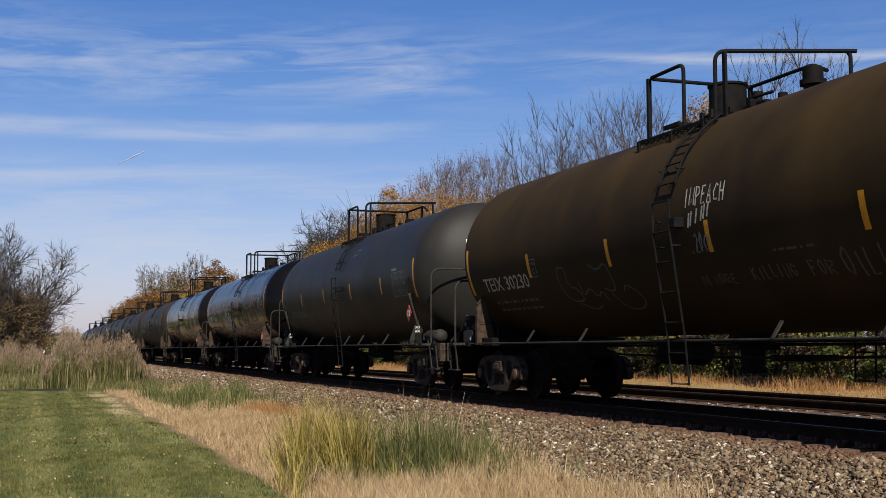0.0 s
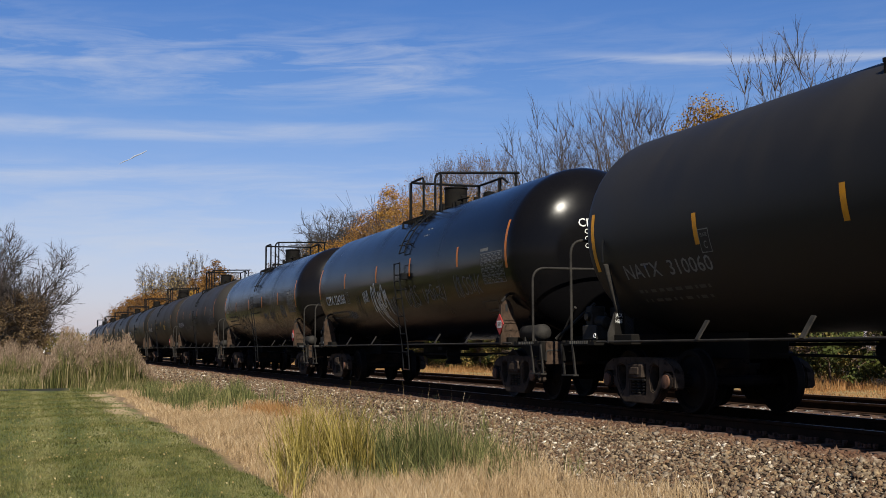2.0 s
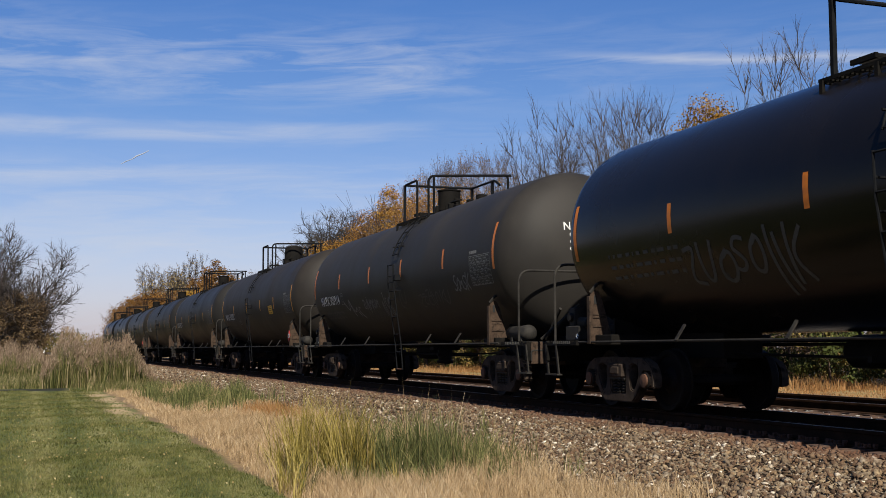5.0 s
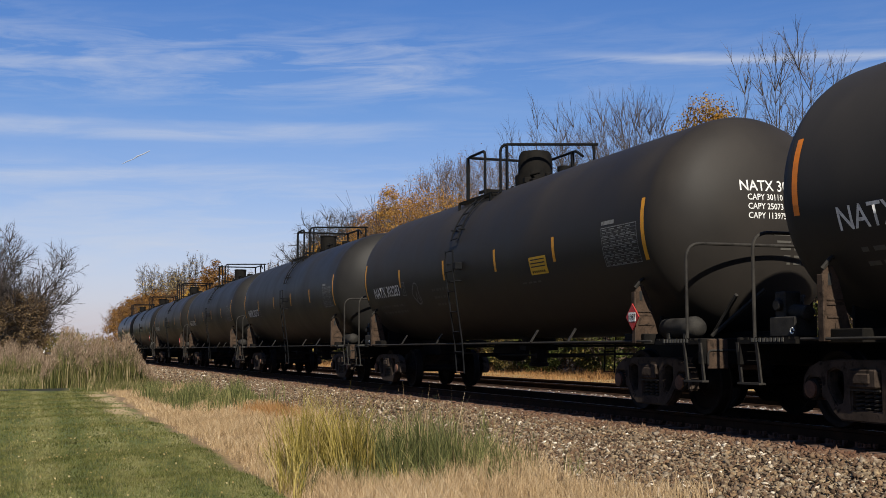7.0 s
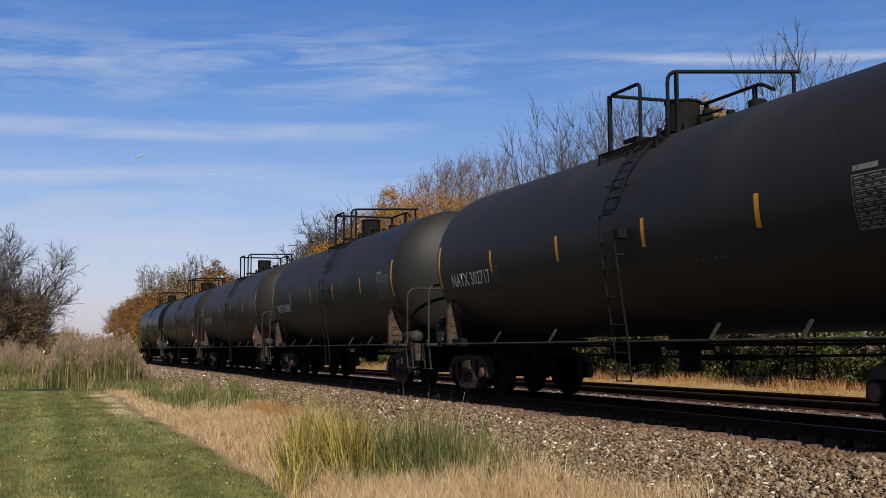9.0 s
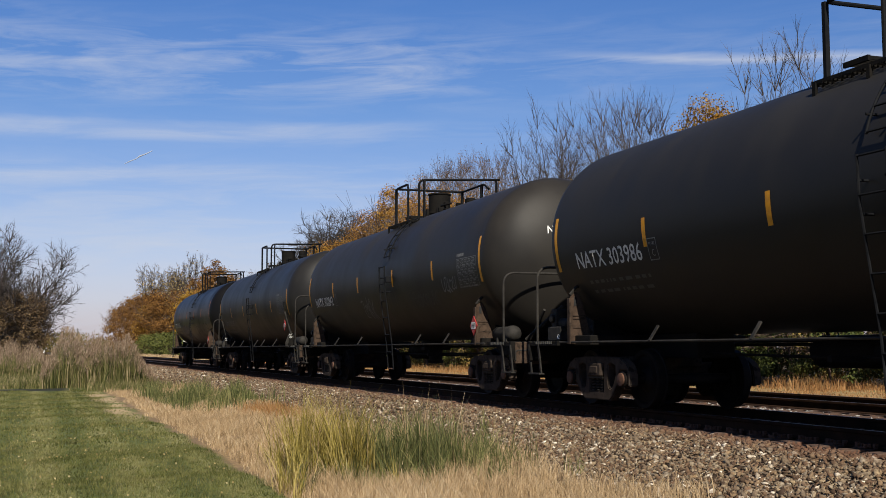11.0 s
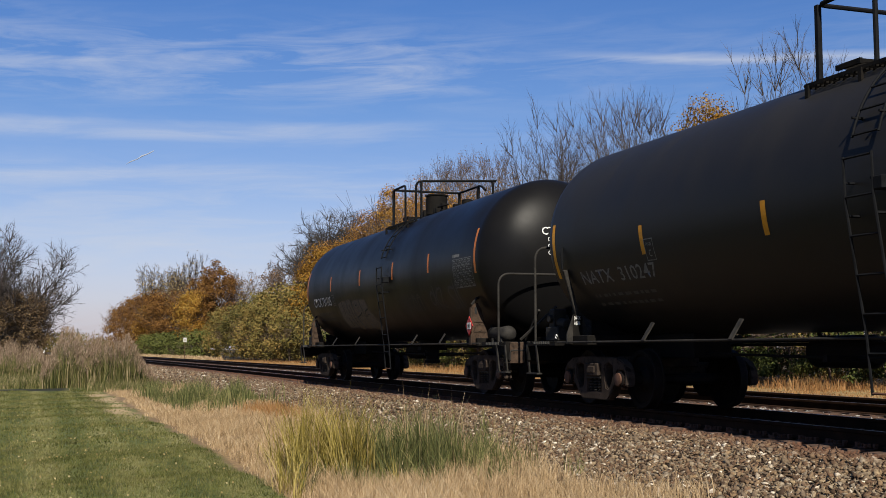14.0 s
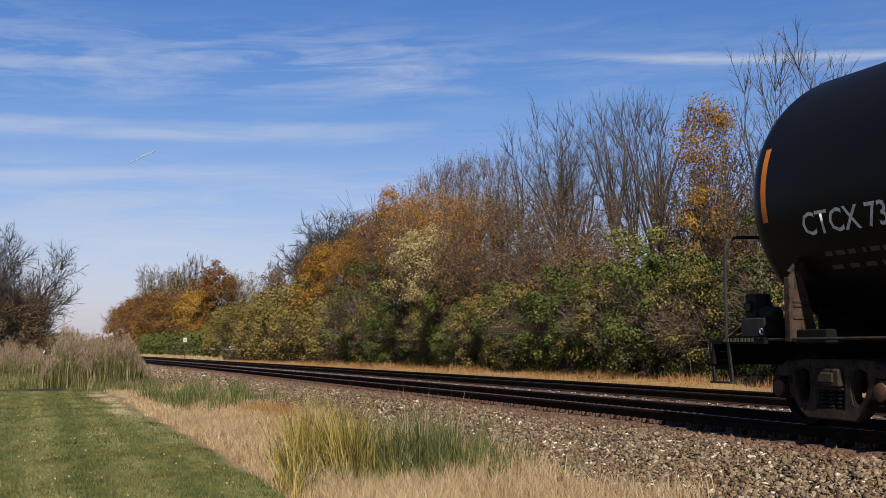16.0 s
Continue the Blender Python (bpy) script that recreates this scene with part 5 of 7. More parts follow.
# ---- grass, reeds, trees ----
STRAW = foliage("dry_straw_grass", [(0.0, (0.16, 0.0986, 0.0462)), (0.35, (0.32, 0.221, 0.117)), (0.75, (0.43, 0.32, 0.19)), (1.0, (0.492, 0.406, 0.277))], 0.35, by_object=0.0, vary=0.7)
LAWN = foliage("mown_lawn_grass", [(0.05, (0.0231, 0.0272, 0.00748)), (0.32, (0.0748, 0.0843, 0.0218)), (0.60, (0.139, 0.139, 0.0422)), (0.82, (0.211, 0.184, 0.0748)), (0.98, (0.326, 0.272, 0.156))], 0.35, by_object=0.0, vary=0.55, grain=(0.03, 2.2, 1.0), mottle=3.2)
TALL_GREEN = foliage("tall_green_grass", [(0.0, (0.0204, 0.0245, 0.00884)), (0.25, (0.0612, 0.0707, 0.0245)), (0.6, (0.126, 0.133, 0.0476)), (0.85, (0.204, 0.187, 0.0748)), (1.0, (0.32, 0.265, 0.136))], 0.4, by_object=0.0, vary=0.85)
TALL_YELLOW = foliage("tall_yellowing_grass", [(0.0, (0.0544, 0.0462, 0.0109)), (0.35, (0.184, 0.146, 0.0313)), (0.7, (0.313, 0.245, 0.0653)), (1.0, (0.435, 0.347, 0.15))], 0.4, by_object=0.0, vary=0.85)
REED = foliage("reed_leaves", [(0.0, (0.0299, 0.0367, 0.0122)), (0.35, (0.0802, 0.087, 0.0272)), (0.65, (0.153, 0.139, 0.0517)), (0.85, (0.25, 0.196, 0.109)), (1.0, (0.316, 0.25, 0.158))], 0.35, by_object=0.0, vary=0.8)
PLUME = foliage("reed_plumes", [(0.0, (0.085, 0.0558, 0.0354)), (0.5, (0.194, 0.136, 0.0898)), (1.0, (0.313, 0.238, 0.17))], 0.35, by_object=0.0, vary=0.8)
VERGE = foliage("rusty_verge_grass", [(0.0, (0.125, 0.055, 0.020)), (0.3, (0.245, 0.120, 0.045)), (0.6, (0.310, 0.170, 0.066)), (0.85, (0.345, 0.225, 0.105)), (1.0, (0.21, 0.165, 0.06))], 0.35, by_object=0.0, vary=0.5)


def blades(name, pts, h, w, lean, material, label, category, parent=None, seg=True):
    """Grass blades rooted at pts (n, 2); h heights, w widths."""
    n = len(pts)
    z = ground_z(pts[:, 0], pts[:, 1]) - 0.01
    root = np.concatenate([pts, z[:, None]], 1)
    a = rng.uniform(0, 2 * np.pi, n)
    side = np.stack([np.cos(a), np.sin(a), np.zeros(n)], 1) * (w / 2)[:, None]
    b = rng.uniform(0, 2 * np.pi, n)
    out = np.stack([np.cos(b), np.sin(b), np.zeros(n)], 1) * (h * lean * rng.uniform(0.2, 1.4, n))[:, None]
    up = np.array([0, 0, 1.0])
    if seg:
        mid = root + up * (h * 0.55)[:, None] + out * 0.3
        tip = root + up * (h * rng.uniform(0.85, 1.0, n))[:, None] + out
        v = np.stack([root - side, root + side, mid + side * 0.8, mid - side * 0.8, tip], 1).reshape(-1, 3)
        o = np.arange(n)[:, None] * 5
        f = np.concatenate([o + [0, 1, 2], o + [0, 2, 3], o + [3, 2, 4]])
    else:
        tip = root + up * h[:, None] + out
        v = np.stack([root - side, root + side, tip], 1).reshape(-1, 3)
        f = np.arange(n)[:, None] * 3 + [0, 1, 2]
    ob = new(name, raw_mesh(name, v, f, material))
    return tagged(ob, label, category, kind="stuff")


def scatter(n, x0, x1, y0, y1):
    return np.stack([rng.uniform(x0, x1, n), rng.uniform(y0, y1, n)], 1)


def patchy(p, scale, keep):
    """Keeps points where a smooth pattern is high, so that growth is uneven."""
    f = np.sin(p[:, 0] * scale) * np.cos(p[:, 1] * scale * 1.3 + 1) + np.sin(p[:, 0] * scale * 2.3 + p[:, 1] * scale * 1.9)
    return p[f + rng.normal(0, 0.7, len(p)) > keep]


def edge_y(x):
    """Where the lawn ends and the dry verge begins."""
    return 2.82 + 0.04 * np.sin(x * 0.30) + 0.03 * np.sin(x * 0.9 + 1)


# mown lawn
for n, x0, x1, h0, h1, w in ((80000, -21, -10.5, 0.025, 0.075, 0.009), (70000, -51.5, -21, 0.025, 0.07, 0.02)):
    p = scatter(n, x0, x1, -2.6, 3.05)
    p = p[p[:, 1] < edge_y(p[:, 0]) - np.abs(rng.normal(0, 0.09, len(p)))]
    p = p[~((p[:, 0] < -47.2 + 0.7 * np.sin(p[:, 1] * 3)) & (p[:, 1] < 1.6)) & ~((np.abs(p[:, 0] + 39.0) < 9.5) & (np.abs(p[:, 1] - 2.58) < 0.40 + 0.14 * np.sin(p[:, 0] * 1.1) + rng.normal(0, 0.16, len(p))) & (rng.random(len(p)) < 0.92))]
    blades("lawn_grass", p, rng.uniform(h0, h1, len(p)), np.full(len(p), w), 0.8, LAWN, "short mown green lawn with pale mowing stripes", "lawn", seg=False)
leaves_p = scatter(300, -34, -11, -2.2, 2.6)

# dry verge between lawn and ballast
for n, x0, x1, h0, h1, w in ((34000, -17, -10.2, 0.10, 0.36, 0.0065), (34000, -30, -17, 0.10, 0.28, 0.010), (22000, -52, -30, 0.10, 0.26, 0.020)):
    p = scatter(n, x0, x1, 2.5, 6.9)
    top = 6.05 + 0.25 * np.sin(p[:, 0] * 1.1) + np.abs(rng.normal(0, 0.22, len(p)))
    p = p[(p[:, 1] > edge_y(p[:, 0]) + np.where(p[:, 0] < -15, 0.16 + 0.08 * np.sin(p[:, 0] * 1.7), 0.05) + rng.normal(0, 0.07, len(p))) & (p[:, 1] < top)]
    p = p[~((np.abs(p[:, 0] + 42.5) < 4.0) & (p[:, 1] < 3.1))]
    h = rng.uniform(h0, h1, len(p)) * np.clip(0.45 + (p[:, 1] - edge_y(p[:, 0])) * 0.9, 0.4, 1.0)
    blades("dry_grass", p, h, np.full(len(p), w), 0.6, STRAW, "bleached dry verge grass beside the ballast", "dry grass")

# the tall clump in front of the ballast
def tufts(name, centres, per, h0, h1, w0, w1, spread, droop, material, label):
    """Tall grass in tufts: blades rise from each centre, bow outwards and droop at their tips."""
    n = len(centres) * per
    own = np.repeat(rng.uniform(0.68, 1.12, len(centres)), per)
    root = np.repeat(centres, per, 0) + rng.normal(0, 0.07, (n, 2))
    a = rng.uniform(0, 2 * np.pi, n)
    lean = np.repeat(rng.normal(0, 0.16, (len(centres), 2)), per, 0)
    way = np.stack([np.cos(a), np.sin(a)], 1) * (spread * rng.uniform(0.15, 1.2, n))[:, None] + lean
    h = rng.uniform(h0, h1, n) * own
    w = rng.uniform(w0, w1, n)
    b = a + rng.uniform(-1.2, 1.2, n) + np.pi / 2
    side = np.stack([np.cos(b), np.sin(b), np.zeros(n)], 1) * (w / 2)[:, None]
    z = ground_z(root[:, 0], root[:, 1]) - 0.02
    tail = droop * rng.uniform(0.0, 1.6, n) ** 2
    rows = []
    for t, k in ((0.0, 0.8), (0.4, 1.0), (0.72, 0.8), (1.0, 0.1)):
        xy = root + way * (h * (0.25 * t + 0.75 * t ** 2.2))[:, None]
        c = np.concatenate([xy, (z + h * (t - tail * t ** 4))[:, None]], 1)
        rows += [c - side * k, c + side * k]
    v = np.stack(rows, 1).reshape(-1, 3)
    o = np.arange(n)[:, None] * 8
    f = np.concatenate([o + [i, i + 1, i + 3, i + 2] for i in (0, 2, 4)])
    tagged(new(name, raw_mesh(name, v, f, material)), label, "tall grass", kind="stuff")


def clump(n, x, dx, y0, y1, power=1.0):
    return np.stack([rng.normal(x, dx, n), y0 + (y1 - y0) * rng.uniform(0, 1, n) ** power], 1)


tufts("tall_grass", clump(46, -15.3, 0.40, 3.25, 4.30), 34, 0.40, 1.26, 0.005, 0.013, 0.24, 0.10, TALL_YELLOW, "tall yellowing grass clump at the ballast foot")
tufts("tall_grass", clump(22, -15.0, 0.60, 2.95, 4.60), 26, 0.25, 0.80, 0.005, 0.012, 0.34, 0.14, TALL_YELLOW, "shorter yellow grass round the clump")
tufts("tall_grass", clump(70, -15.2, 0.55, 4.15, 5.45), 36, 0.35, 1.12, 0.005, 0.012, 0.34, 0.18, TALL_GREEN, "tall grey-green grass clump at the ballast foot")
tufts("tall_grass", clump(46, -14.9, 0.60, 4.6, 6.15), 30, 0.25, 0.86, 0.005, 0.012, 0.40, 0.18, TALL_GREEN, "lower green grass beside the clump")
tufts("tall_grass", clump(34, -14.5, 0.45, 3.1, 5.8), 22, 0.18, 0.60, 0.005, 0.010, 0.45, 0.15, TALL_GREEN, "shorter green grass at the clump's front")
tufts("tall_grass", clump(110, -14.2, 0.55, 2.9, 6.2), 24, 0.14, 0.46, 0.004, 0.009, 0.45, 0.15, STRAW, "straw-coloured grass at the clump's foot")
p = np.stack([rng.normal(-15.3, 0.3, 46), rng.uniform(3.2, 5.7, 46)], 1)
blades("seed_stalk", p, rng.uniform(0.9, 1.45, 46), np.full(46, 0.009), 0.15, STRAW, "thin dry seed stalks above the clump", "tall grass")
# the smaller clump farther on, a rust-tinged tuft, weeds in the stone
p = np.stack([rng.normal(-37.5, 2.2, 4200), rng.uniform(3.6, 6.5, 4200)], 1)
p[:, 1] += 0.06 * (p[:, 0] + 37.5)
blades("tall_grass", p, rng.uniform(0.15, 0.85, 4200) * (0.75 + 0.35 * np.sin(p[:, 1] * 4.2 + p[:, 0])), rng.uniform(0.014, 0.030, 4200), 0.3, TALL_GREEN, "green grass clump beside the ballast", "tall grass")
p = np.stack([rng.normal(-29, 1.6, 1600), rng.normal(5.75, 0.25, 1600)], 1)
blades("rusty_tuft", p, rng.uniform(0.15, 0.42, 1600), rng.uniform(0.008, 0.016, 1600), 0.4, VERGE, "rust-brown grass tuft at the stones", "dry grass")
p = np.concatenate([np.stack([rng.normal(a, 0.07, 22), rng.normal(b, 0.07, 22)], 1) for a, b in ((-20.6, 6.4), (-18.4, 7.2), (-16.9, 6.6), (-21.5, 7.0), (-15.6, 6.3), (-25.0, 6.6), (-13.2, 6.4))])
blades("weed", p, rng.uniform(0.15, 0.5, len(p)), rng.uniform(0.006, 0.012, len(p)), 0.4, TALL_GREEN, "thin weed sprouting in the ballast", "weed")
# verge beyond the tracks
p = patchy(scatter(60000, -140, -12, 17.2, 27.5), 0.22, -0.45)
blades("verge_grass", p, rng.uniform(0.06, 0.36, len(p)) * (0.75 + 0.5 * np.sin(p[:, 0] * 0.5) * np.sin(p[:, 1] * 0.9)), np.full(len(p), 0.017), 0.8, VERGE, "rust and straw coloured verge beyond the tracks", "dry grass")
p = patchy(scatter(26000, -110, -24, 23.8, 27.4), 0.35, -0.25)
blades("verge_grass", p, rng.uniform(0.15, 0.55, len(p)) * (0.8 + 0.4 * np.sin(p[:, 0] * 0.9)), np.full(len(p), 0.014), 0.45, VERGE, "tall rust-coloured grass at the hedge's foot", "dry grass")
p = patchy(scatter(9000, -300, -130, 16.5, 21), 0.2, -0.9)
blades("verge_grass", p, rng.uniform(0.3, 0.8, len(p)), np.full(len(p), 0.12), 0.5, STRAW, "pale dry verge beyond the tracks", "dry grass")


def reed_bed(x0, x1, y0, y1, n, top, label):
    """Leafy reeds below, thinner stalks with drooping plumes above."""
    p = scatter(n, x0, x1, y0, y1)

    def swell(q):
        u = (q[:, 1] - y0) / (y1 - y0)
        return np.clip(np.minimum(u * 4, (1 - u) * 2.4) + 0.30, 0, 1) * (0.80 + 0.14 * np.sin(q[:, 1] * 1.9 + q[:, 0] * 0.7) + 0.08 * np.sin(q[:, 1] * 4.7))

    bed = blades("reed_bed", p, rng.uniform(0.25, 0.92, n) * top * swell(p), rng.uniform(0.018, 0.045, n), 0.30, REED, label, "reeds")
    k = n // 2
    q = scatter(k, x0, x1, y0, y1)
    h = rng.uniform(0.50, 1.06, k) * top * swell(q)
    st = blades("stalks", q, h, np.full(k, 0.016), 0.10, REED, "", "")
    m = 7
    root = np.repeat(np.concatenate([q, (ground_z(q[:, 0], q[:, 1]) + h)[:, None]], 1), m, 0)
    root += np.stack([rng.normal(0, 0.03, k * m), rng.normal(0, 0.03, k * m), rng.uniform(-0.24, 0.03, k * m)], 1)
    d = rng.normal(0, 1, (k * m, 3)) * [0.3, 0.3, 0.25] + [-0.2, 0.28, 0.9]
    d *= rng.uniform(0.08, 0.20, (k * m, 1)) / np.linalg.norm(d, axis=1, keepdims=True)
    s = np.cross(d, rng.normal(0, 1, (k * m, 3)))
    s *= 0.014 / np.linalg.norm(s, axis=1, keepdims=True)
    v = np.stack([root - s, root + s, root + d], 1).reshape(-1, 3)
    heads = new("plumes", raw_mesh("plumes", v, np.arange(k * m)[:, None] * 3 + [0, 1, 2], PLUME))
    for o in (st, heads):
        o.parent = bed
    return bed


reed_bed(-58, -52.8, 0.5, 5.3, 4200, 2.65, "tall reed bed with feathery tan plumes")
reed_bed(-76, -64, -4.5, 2.2, 4600, 2.1, "grey-tan reed bed along the lawn's end")
p = scatter(9000, -64, -53.4, -4, 1.5)
blades("rough_grass", p, rng.uniform(0.1, 0.5, 9000), np.full(9000, 0.03), 0.5, REED, "rough uncut grass before the reeds", "grass")
p = np.stack([rng.uniform(-54, -48, 2400), rng.normal(4.1, 0.9, 2400)], 1)
blades("rough_grass", p, rng.uniform(0.1, 0.55, 2400), np.full(2400, 0.025), 0.4, REED, "rough uncut grass round the reeds' foot", "grass")

BARK = surf("grey_brown_bark", (0.019, 0.015, 0.0136), (0.0626, 0.0503, 0.0442), 5.0, 0.9, 0.0, 0.6)
TWIG = surf("brown_twigs", (0.0326, 0.0224, 0.017), (0.112, 0.0775, 0.0571), 3.0, 0.9, 0.0, 0.2)
DARK_BARK = surf("dark_oak_bark", (0.0122, 0.0102, 0.00952), (0.0408, 0.0347, 0.0299), 5.0, 0.9, 0.0, 0.5)


def limbed(seed, height, width, stems=4, fork=0.25, spread=0.4, angle=0.62, rise=0.04, wander=0.06, trunk=0.2, dense=1.0, levels=3, start=0.15, side_run=0.55):
    """A leafless tree: leaders part above the trunk and run up and out, side limbs leave them at a sharp angle and shorten
    towards the tips, twigs end them. Gives segments (p, q, r at p, r at q) and the places where leaves sit."""
    r = random.Random(seed)
    segs, ends = [], []
    seg_len = [height * 0.042, height * 0.030, height * 0.022, height * 0.02]

    def limb(p, d, length, rad, lev, roll):
        n = max(2, int(length / seg_len[lev] * (dense if lev else 1.0)))
        for i in range(n):
            t = (i + 1) / n
            d = (d + Vector((r.gauss(0, 1), r.gauss(0, 1), r.gauss(0, 0.7))) * wander + Vector((0, 0, rise))).normalized()
            q = p + d * length / n
            segs.append((p, q, rad * (1.02 - t + 1 / n) ** 0.9, rad * (1.02 - t) ** 0.9))
            if t > (start if lev == 0 else 0.12) and (t < 1 or lev):
                roll += 2.4 + r.uniform(-0.5, 0.5)
                side = d.orthogonal().normalized()
                side.rotate(Matrix.Rotation(roll, 3, d))
                tilt = angle * r.uniform(0.7, 1.25)
                e = (d * math.cos(tilt) + side * math.sin(tilt)).normalized()
                run_ = length * (1 - 0.55 * t) * side_run * r.uniform(0.6, 1.3)
                at_ = p.lerp(q, r.random())
                if lev + 1 < levels and run_ > seg_len[lev + 1] * 1.6:
                    limb(at_, e, run_, max(0.012, rad * (1.02 - t) ** 0.9 * 0.55), lev + 1, r.uniform(0, 6.28))
                else:
                    e = (e + Vector((0, 0, rise * 2))).normalized()
                    tip = at_ + e * seg_len[3] * r.uniform(1.3, 3.6)
                    segs.append((at_, tip, 0.0, 0.0))
                    ends.extend([(tip, e), (at_.lerp(tip, 0.5), e)])
            p = q
        for k in range(3 if lev == 0 else 2):          # the tip parts into a small fan
            side = d.orthogonal().normalized()
            side.rotate(Matrix.Rotation(roll + k * 2.1, 3, d))
            e = (d + side * r.uniform(0.25, 0.6)).normalized()
            if lev == 0:
                limb(p, e, length * r.uniform(0.16, 0.26), max(0.012, rad * 0.25), lev + 1, r.uniform(0, 6.28))
            else:
                segs.append((p, p + e * seg_len[3] * r.uniform(1.2, 3.2), 0.0, 0.0))
        ends.append((p, d))

    foot = Vector((0, 0, max(0.2, fork * height)))
    segs.append((Vector((0, 0, -0.3)), foot, trunk, trunk * 0.85))
    for s in range(stems):
        a, tilt = 6.283 * (s + r.uniform(-0.3, 0.3)) / stems, spread * (r.uniform(0.1, 0.5) if s % 3 == 0 else r.uniform(0.6, 1.15))
        d = Vector((math.cos(a) * math.sin(tilt), math.sin(a) * math.sin(tilt), math.cos(tilt)))
        limb(foot.copy(), d, (height - foot.z) * r.uniform(0.86, 1.02), trunk * r.uniform(0.38, 0.58), 0, r.uniform(0, 6.28))
    kz = (height - foot.z) / (max(q.z for _, q, _, _ in segs) - foot.z)
    kx = min(1.35 * kz, max(0.65 * kz, width * 0.5 / sorted(math.hypot(q.x, q.y) for _, q, _, _ in segs)[int(len(segs) * 0.985)]))
    fit_ = lambda p: Vector((p.x * kx, p.y * kx, foot.z + (p.z - foot.z) * kz if p.z > foot.z else p.z))
    return [(fit_(p), fit_(q), a, b) for p, q, a, b in segs], [(fit_(p), d) for p, d in ends]


def grow(seed, height, spread, levels=5, fork=3, trunk=0.28, wild=0.5, start=0.25):
    """A branching skeleton: segments (p, q, r at p, r at q) and the twig ends."""
    r = random.Random(seed)
    segs, ends = [], []

    def limb(p, d, length, rad, lev):
        n = 4 if lev <= 1 else 3 if lev < levels else 1
        for i in range(n):
            d = (d + Vector((r.gauss(0, 1), r.gauss(0, 1), r.gauss(0, 0.7))) * wild * 0.22 + Vector((0, 0, 0.035))).normalized()
            q = p + d * length / n
            r1 = rad * (1 - 0.18)
            segs.append((p, q, rad, r1))
            if lev < levels and (lev > 0 or i >= n * start) and r.random() < (0.95 if lev else 1.0):
                for _ in range(r.choice([1, 2, 2]) if lev else fork):
                    a, tilt = r.uniform(0, 6.283), r.uniform(0.45, 1.0) * spread
                    side = d.orthogonal().normalized()
                    side.rotate(Matrix.Rotation(a, 3, d))
                    nd = (d * math.cos(tilt) + side * math.sin(tilt)).normalized()
                    limb(q, nd, length * r.uniform(0.50, 0.80), r1 * r.uniform(0.45, 0.62), lev + 1)
            p, rad = q, r1
        if lev < levels:
            limb(p, d, length * 0.55, rad * 0.7, lev + 1)
        else:
            ends.append((p, d))

    limb(Vector((0, 0, -0.2)), Vector((0, 0, 1)), height * 0.55, trunk, 0)
    k = height / max(q.z for _, q, _, _ in segs)
    return [(p * k, q * k, a, b) for p, q, a, b in segs], [(p * k, d) for p, d in ends]


def branch_mesh(name, segs, material, thin=0.012):
    twigs = [s for s in segs if s[2] == 0.0]
    segs = [s for s in segs if s[2] > 0.0]
    P = np.array([s[0] for s in segs], float)
    Q = np.array([s[1] for s in segs], float)
    a = np.maximum(np.array([s[2] for s in segs]), thin)
    b = np.maximum(np.array([s[3] for s in segs]), thin)
    d = Q - P
    d /= np.linalg.norm(d, axis=1, keepdims=True) + 1e-9
    ref = np.where(np.abs(d[:, 2:3]) < 0.9, [[0, 0, 1.0]], [[1.0, 0, 0]])
    u = np.cross(d, ref)
    u /= np.linalg.norm(u, axis=1, keepdims=True)
    w = np.cross(u, d)
    rings = []
    m = 3
    for C, r in ((P, a), (Q, b)):
        for k in range(m):
            t = 2 * np.pi * k / m
            rings.append(C + (u * np.cos(t) + w * np.sin(t)) * r[:, None])
    v = np.stack(rings, 1).reshape(-1, 3)
    o = np.arange(len(segs))[:, None] * 2 * m
    f = np.concatenate([o + [k, (k + 1) % m, m + (k + 1) % m, m + k] for k in range(m)])
    if twigs:                                         # fine twigs run to a point
        A, B = np.array([t[0] for t in twigs], float), np.array([t[1] for t in twigs], float)
        n = np.arange(len(twigs))
        d = (B - A) / np.linalg.norm(B - A, axis=1, keepdims=True)
        u = np.cross(d, np.where(np.abs(d[:, 2:3]) < 0.9, [[0, 0, 1.0]], [[1.0, 0, 0]]))
        u /= np.linalg.norm(u, axis=1, keepdims=True)
        w = np.cross(u, d)
        ring = [A + (u * np.cos(2.094 * k) + w * np.sin(2.094 * k)) * thin * 0.95 for k in range(3)]
        base = len(v) + n[:, None] * 5
        v = np.concatenate([v, np.stack(ring + [B + u * thin * 0.3, B - u * thin * 0.3], 1).reshape(-1, 3)])
        f = np.concatenate([f, base + [0, 1, 3, 4], base + [1, 2, 4, 3]])
    return raw_mesh(name, v, f, material, True)


def leaf_mesh(name, centres, size, material, r, out=None, tidy=0.9):
    """Small leaves at the centres; each turns its face roughly along out."""
    n = len(centres)
    if out is None:
        out = centres - centres.mean(0) * [1, 1, 0.6]
    nrm = out / (np.linalg.norm(out, axis=1, keepdims=True) + 1e-6) * tidy + r.normal(size=(n, 3)) * 0.42 + [0, 0, 0.25]
    nrm /= np.linalg.norm(nrm, axis=1, keepdims=True)
    d = np.cross(nrm, r.normal(size=(n, 3)))
    d /= np.linalg.norm(d, axis=1, keepdims=True) + 1e-6
    s = np.cross(nrm, d)
    L = (size * r.uniform(0.6, 1.3, n))[:, None]
    v = np.stack([centres - d * L * 0.5, centres + s * L * 0.36, centres + d * L * 0.5, centres - s * L * 0.36], 1).reshape(-1, 3)
    return raw_mesh(name, v, np.arange(n)[:, None] * 4 + [0, 1, 2, 3], material)


def near_ends(ends, n, spread, r):
    c = np.array([e[0] for e in ends], float)
    return c[r.integers(0, len(c), n)] + r.normal(0, spread, (n, 3))


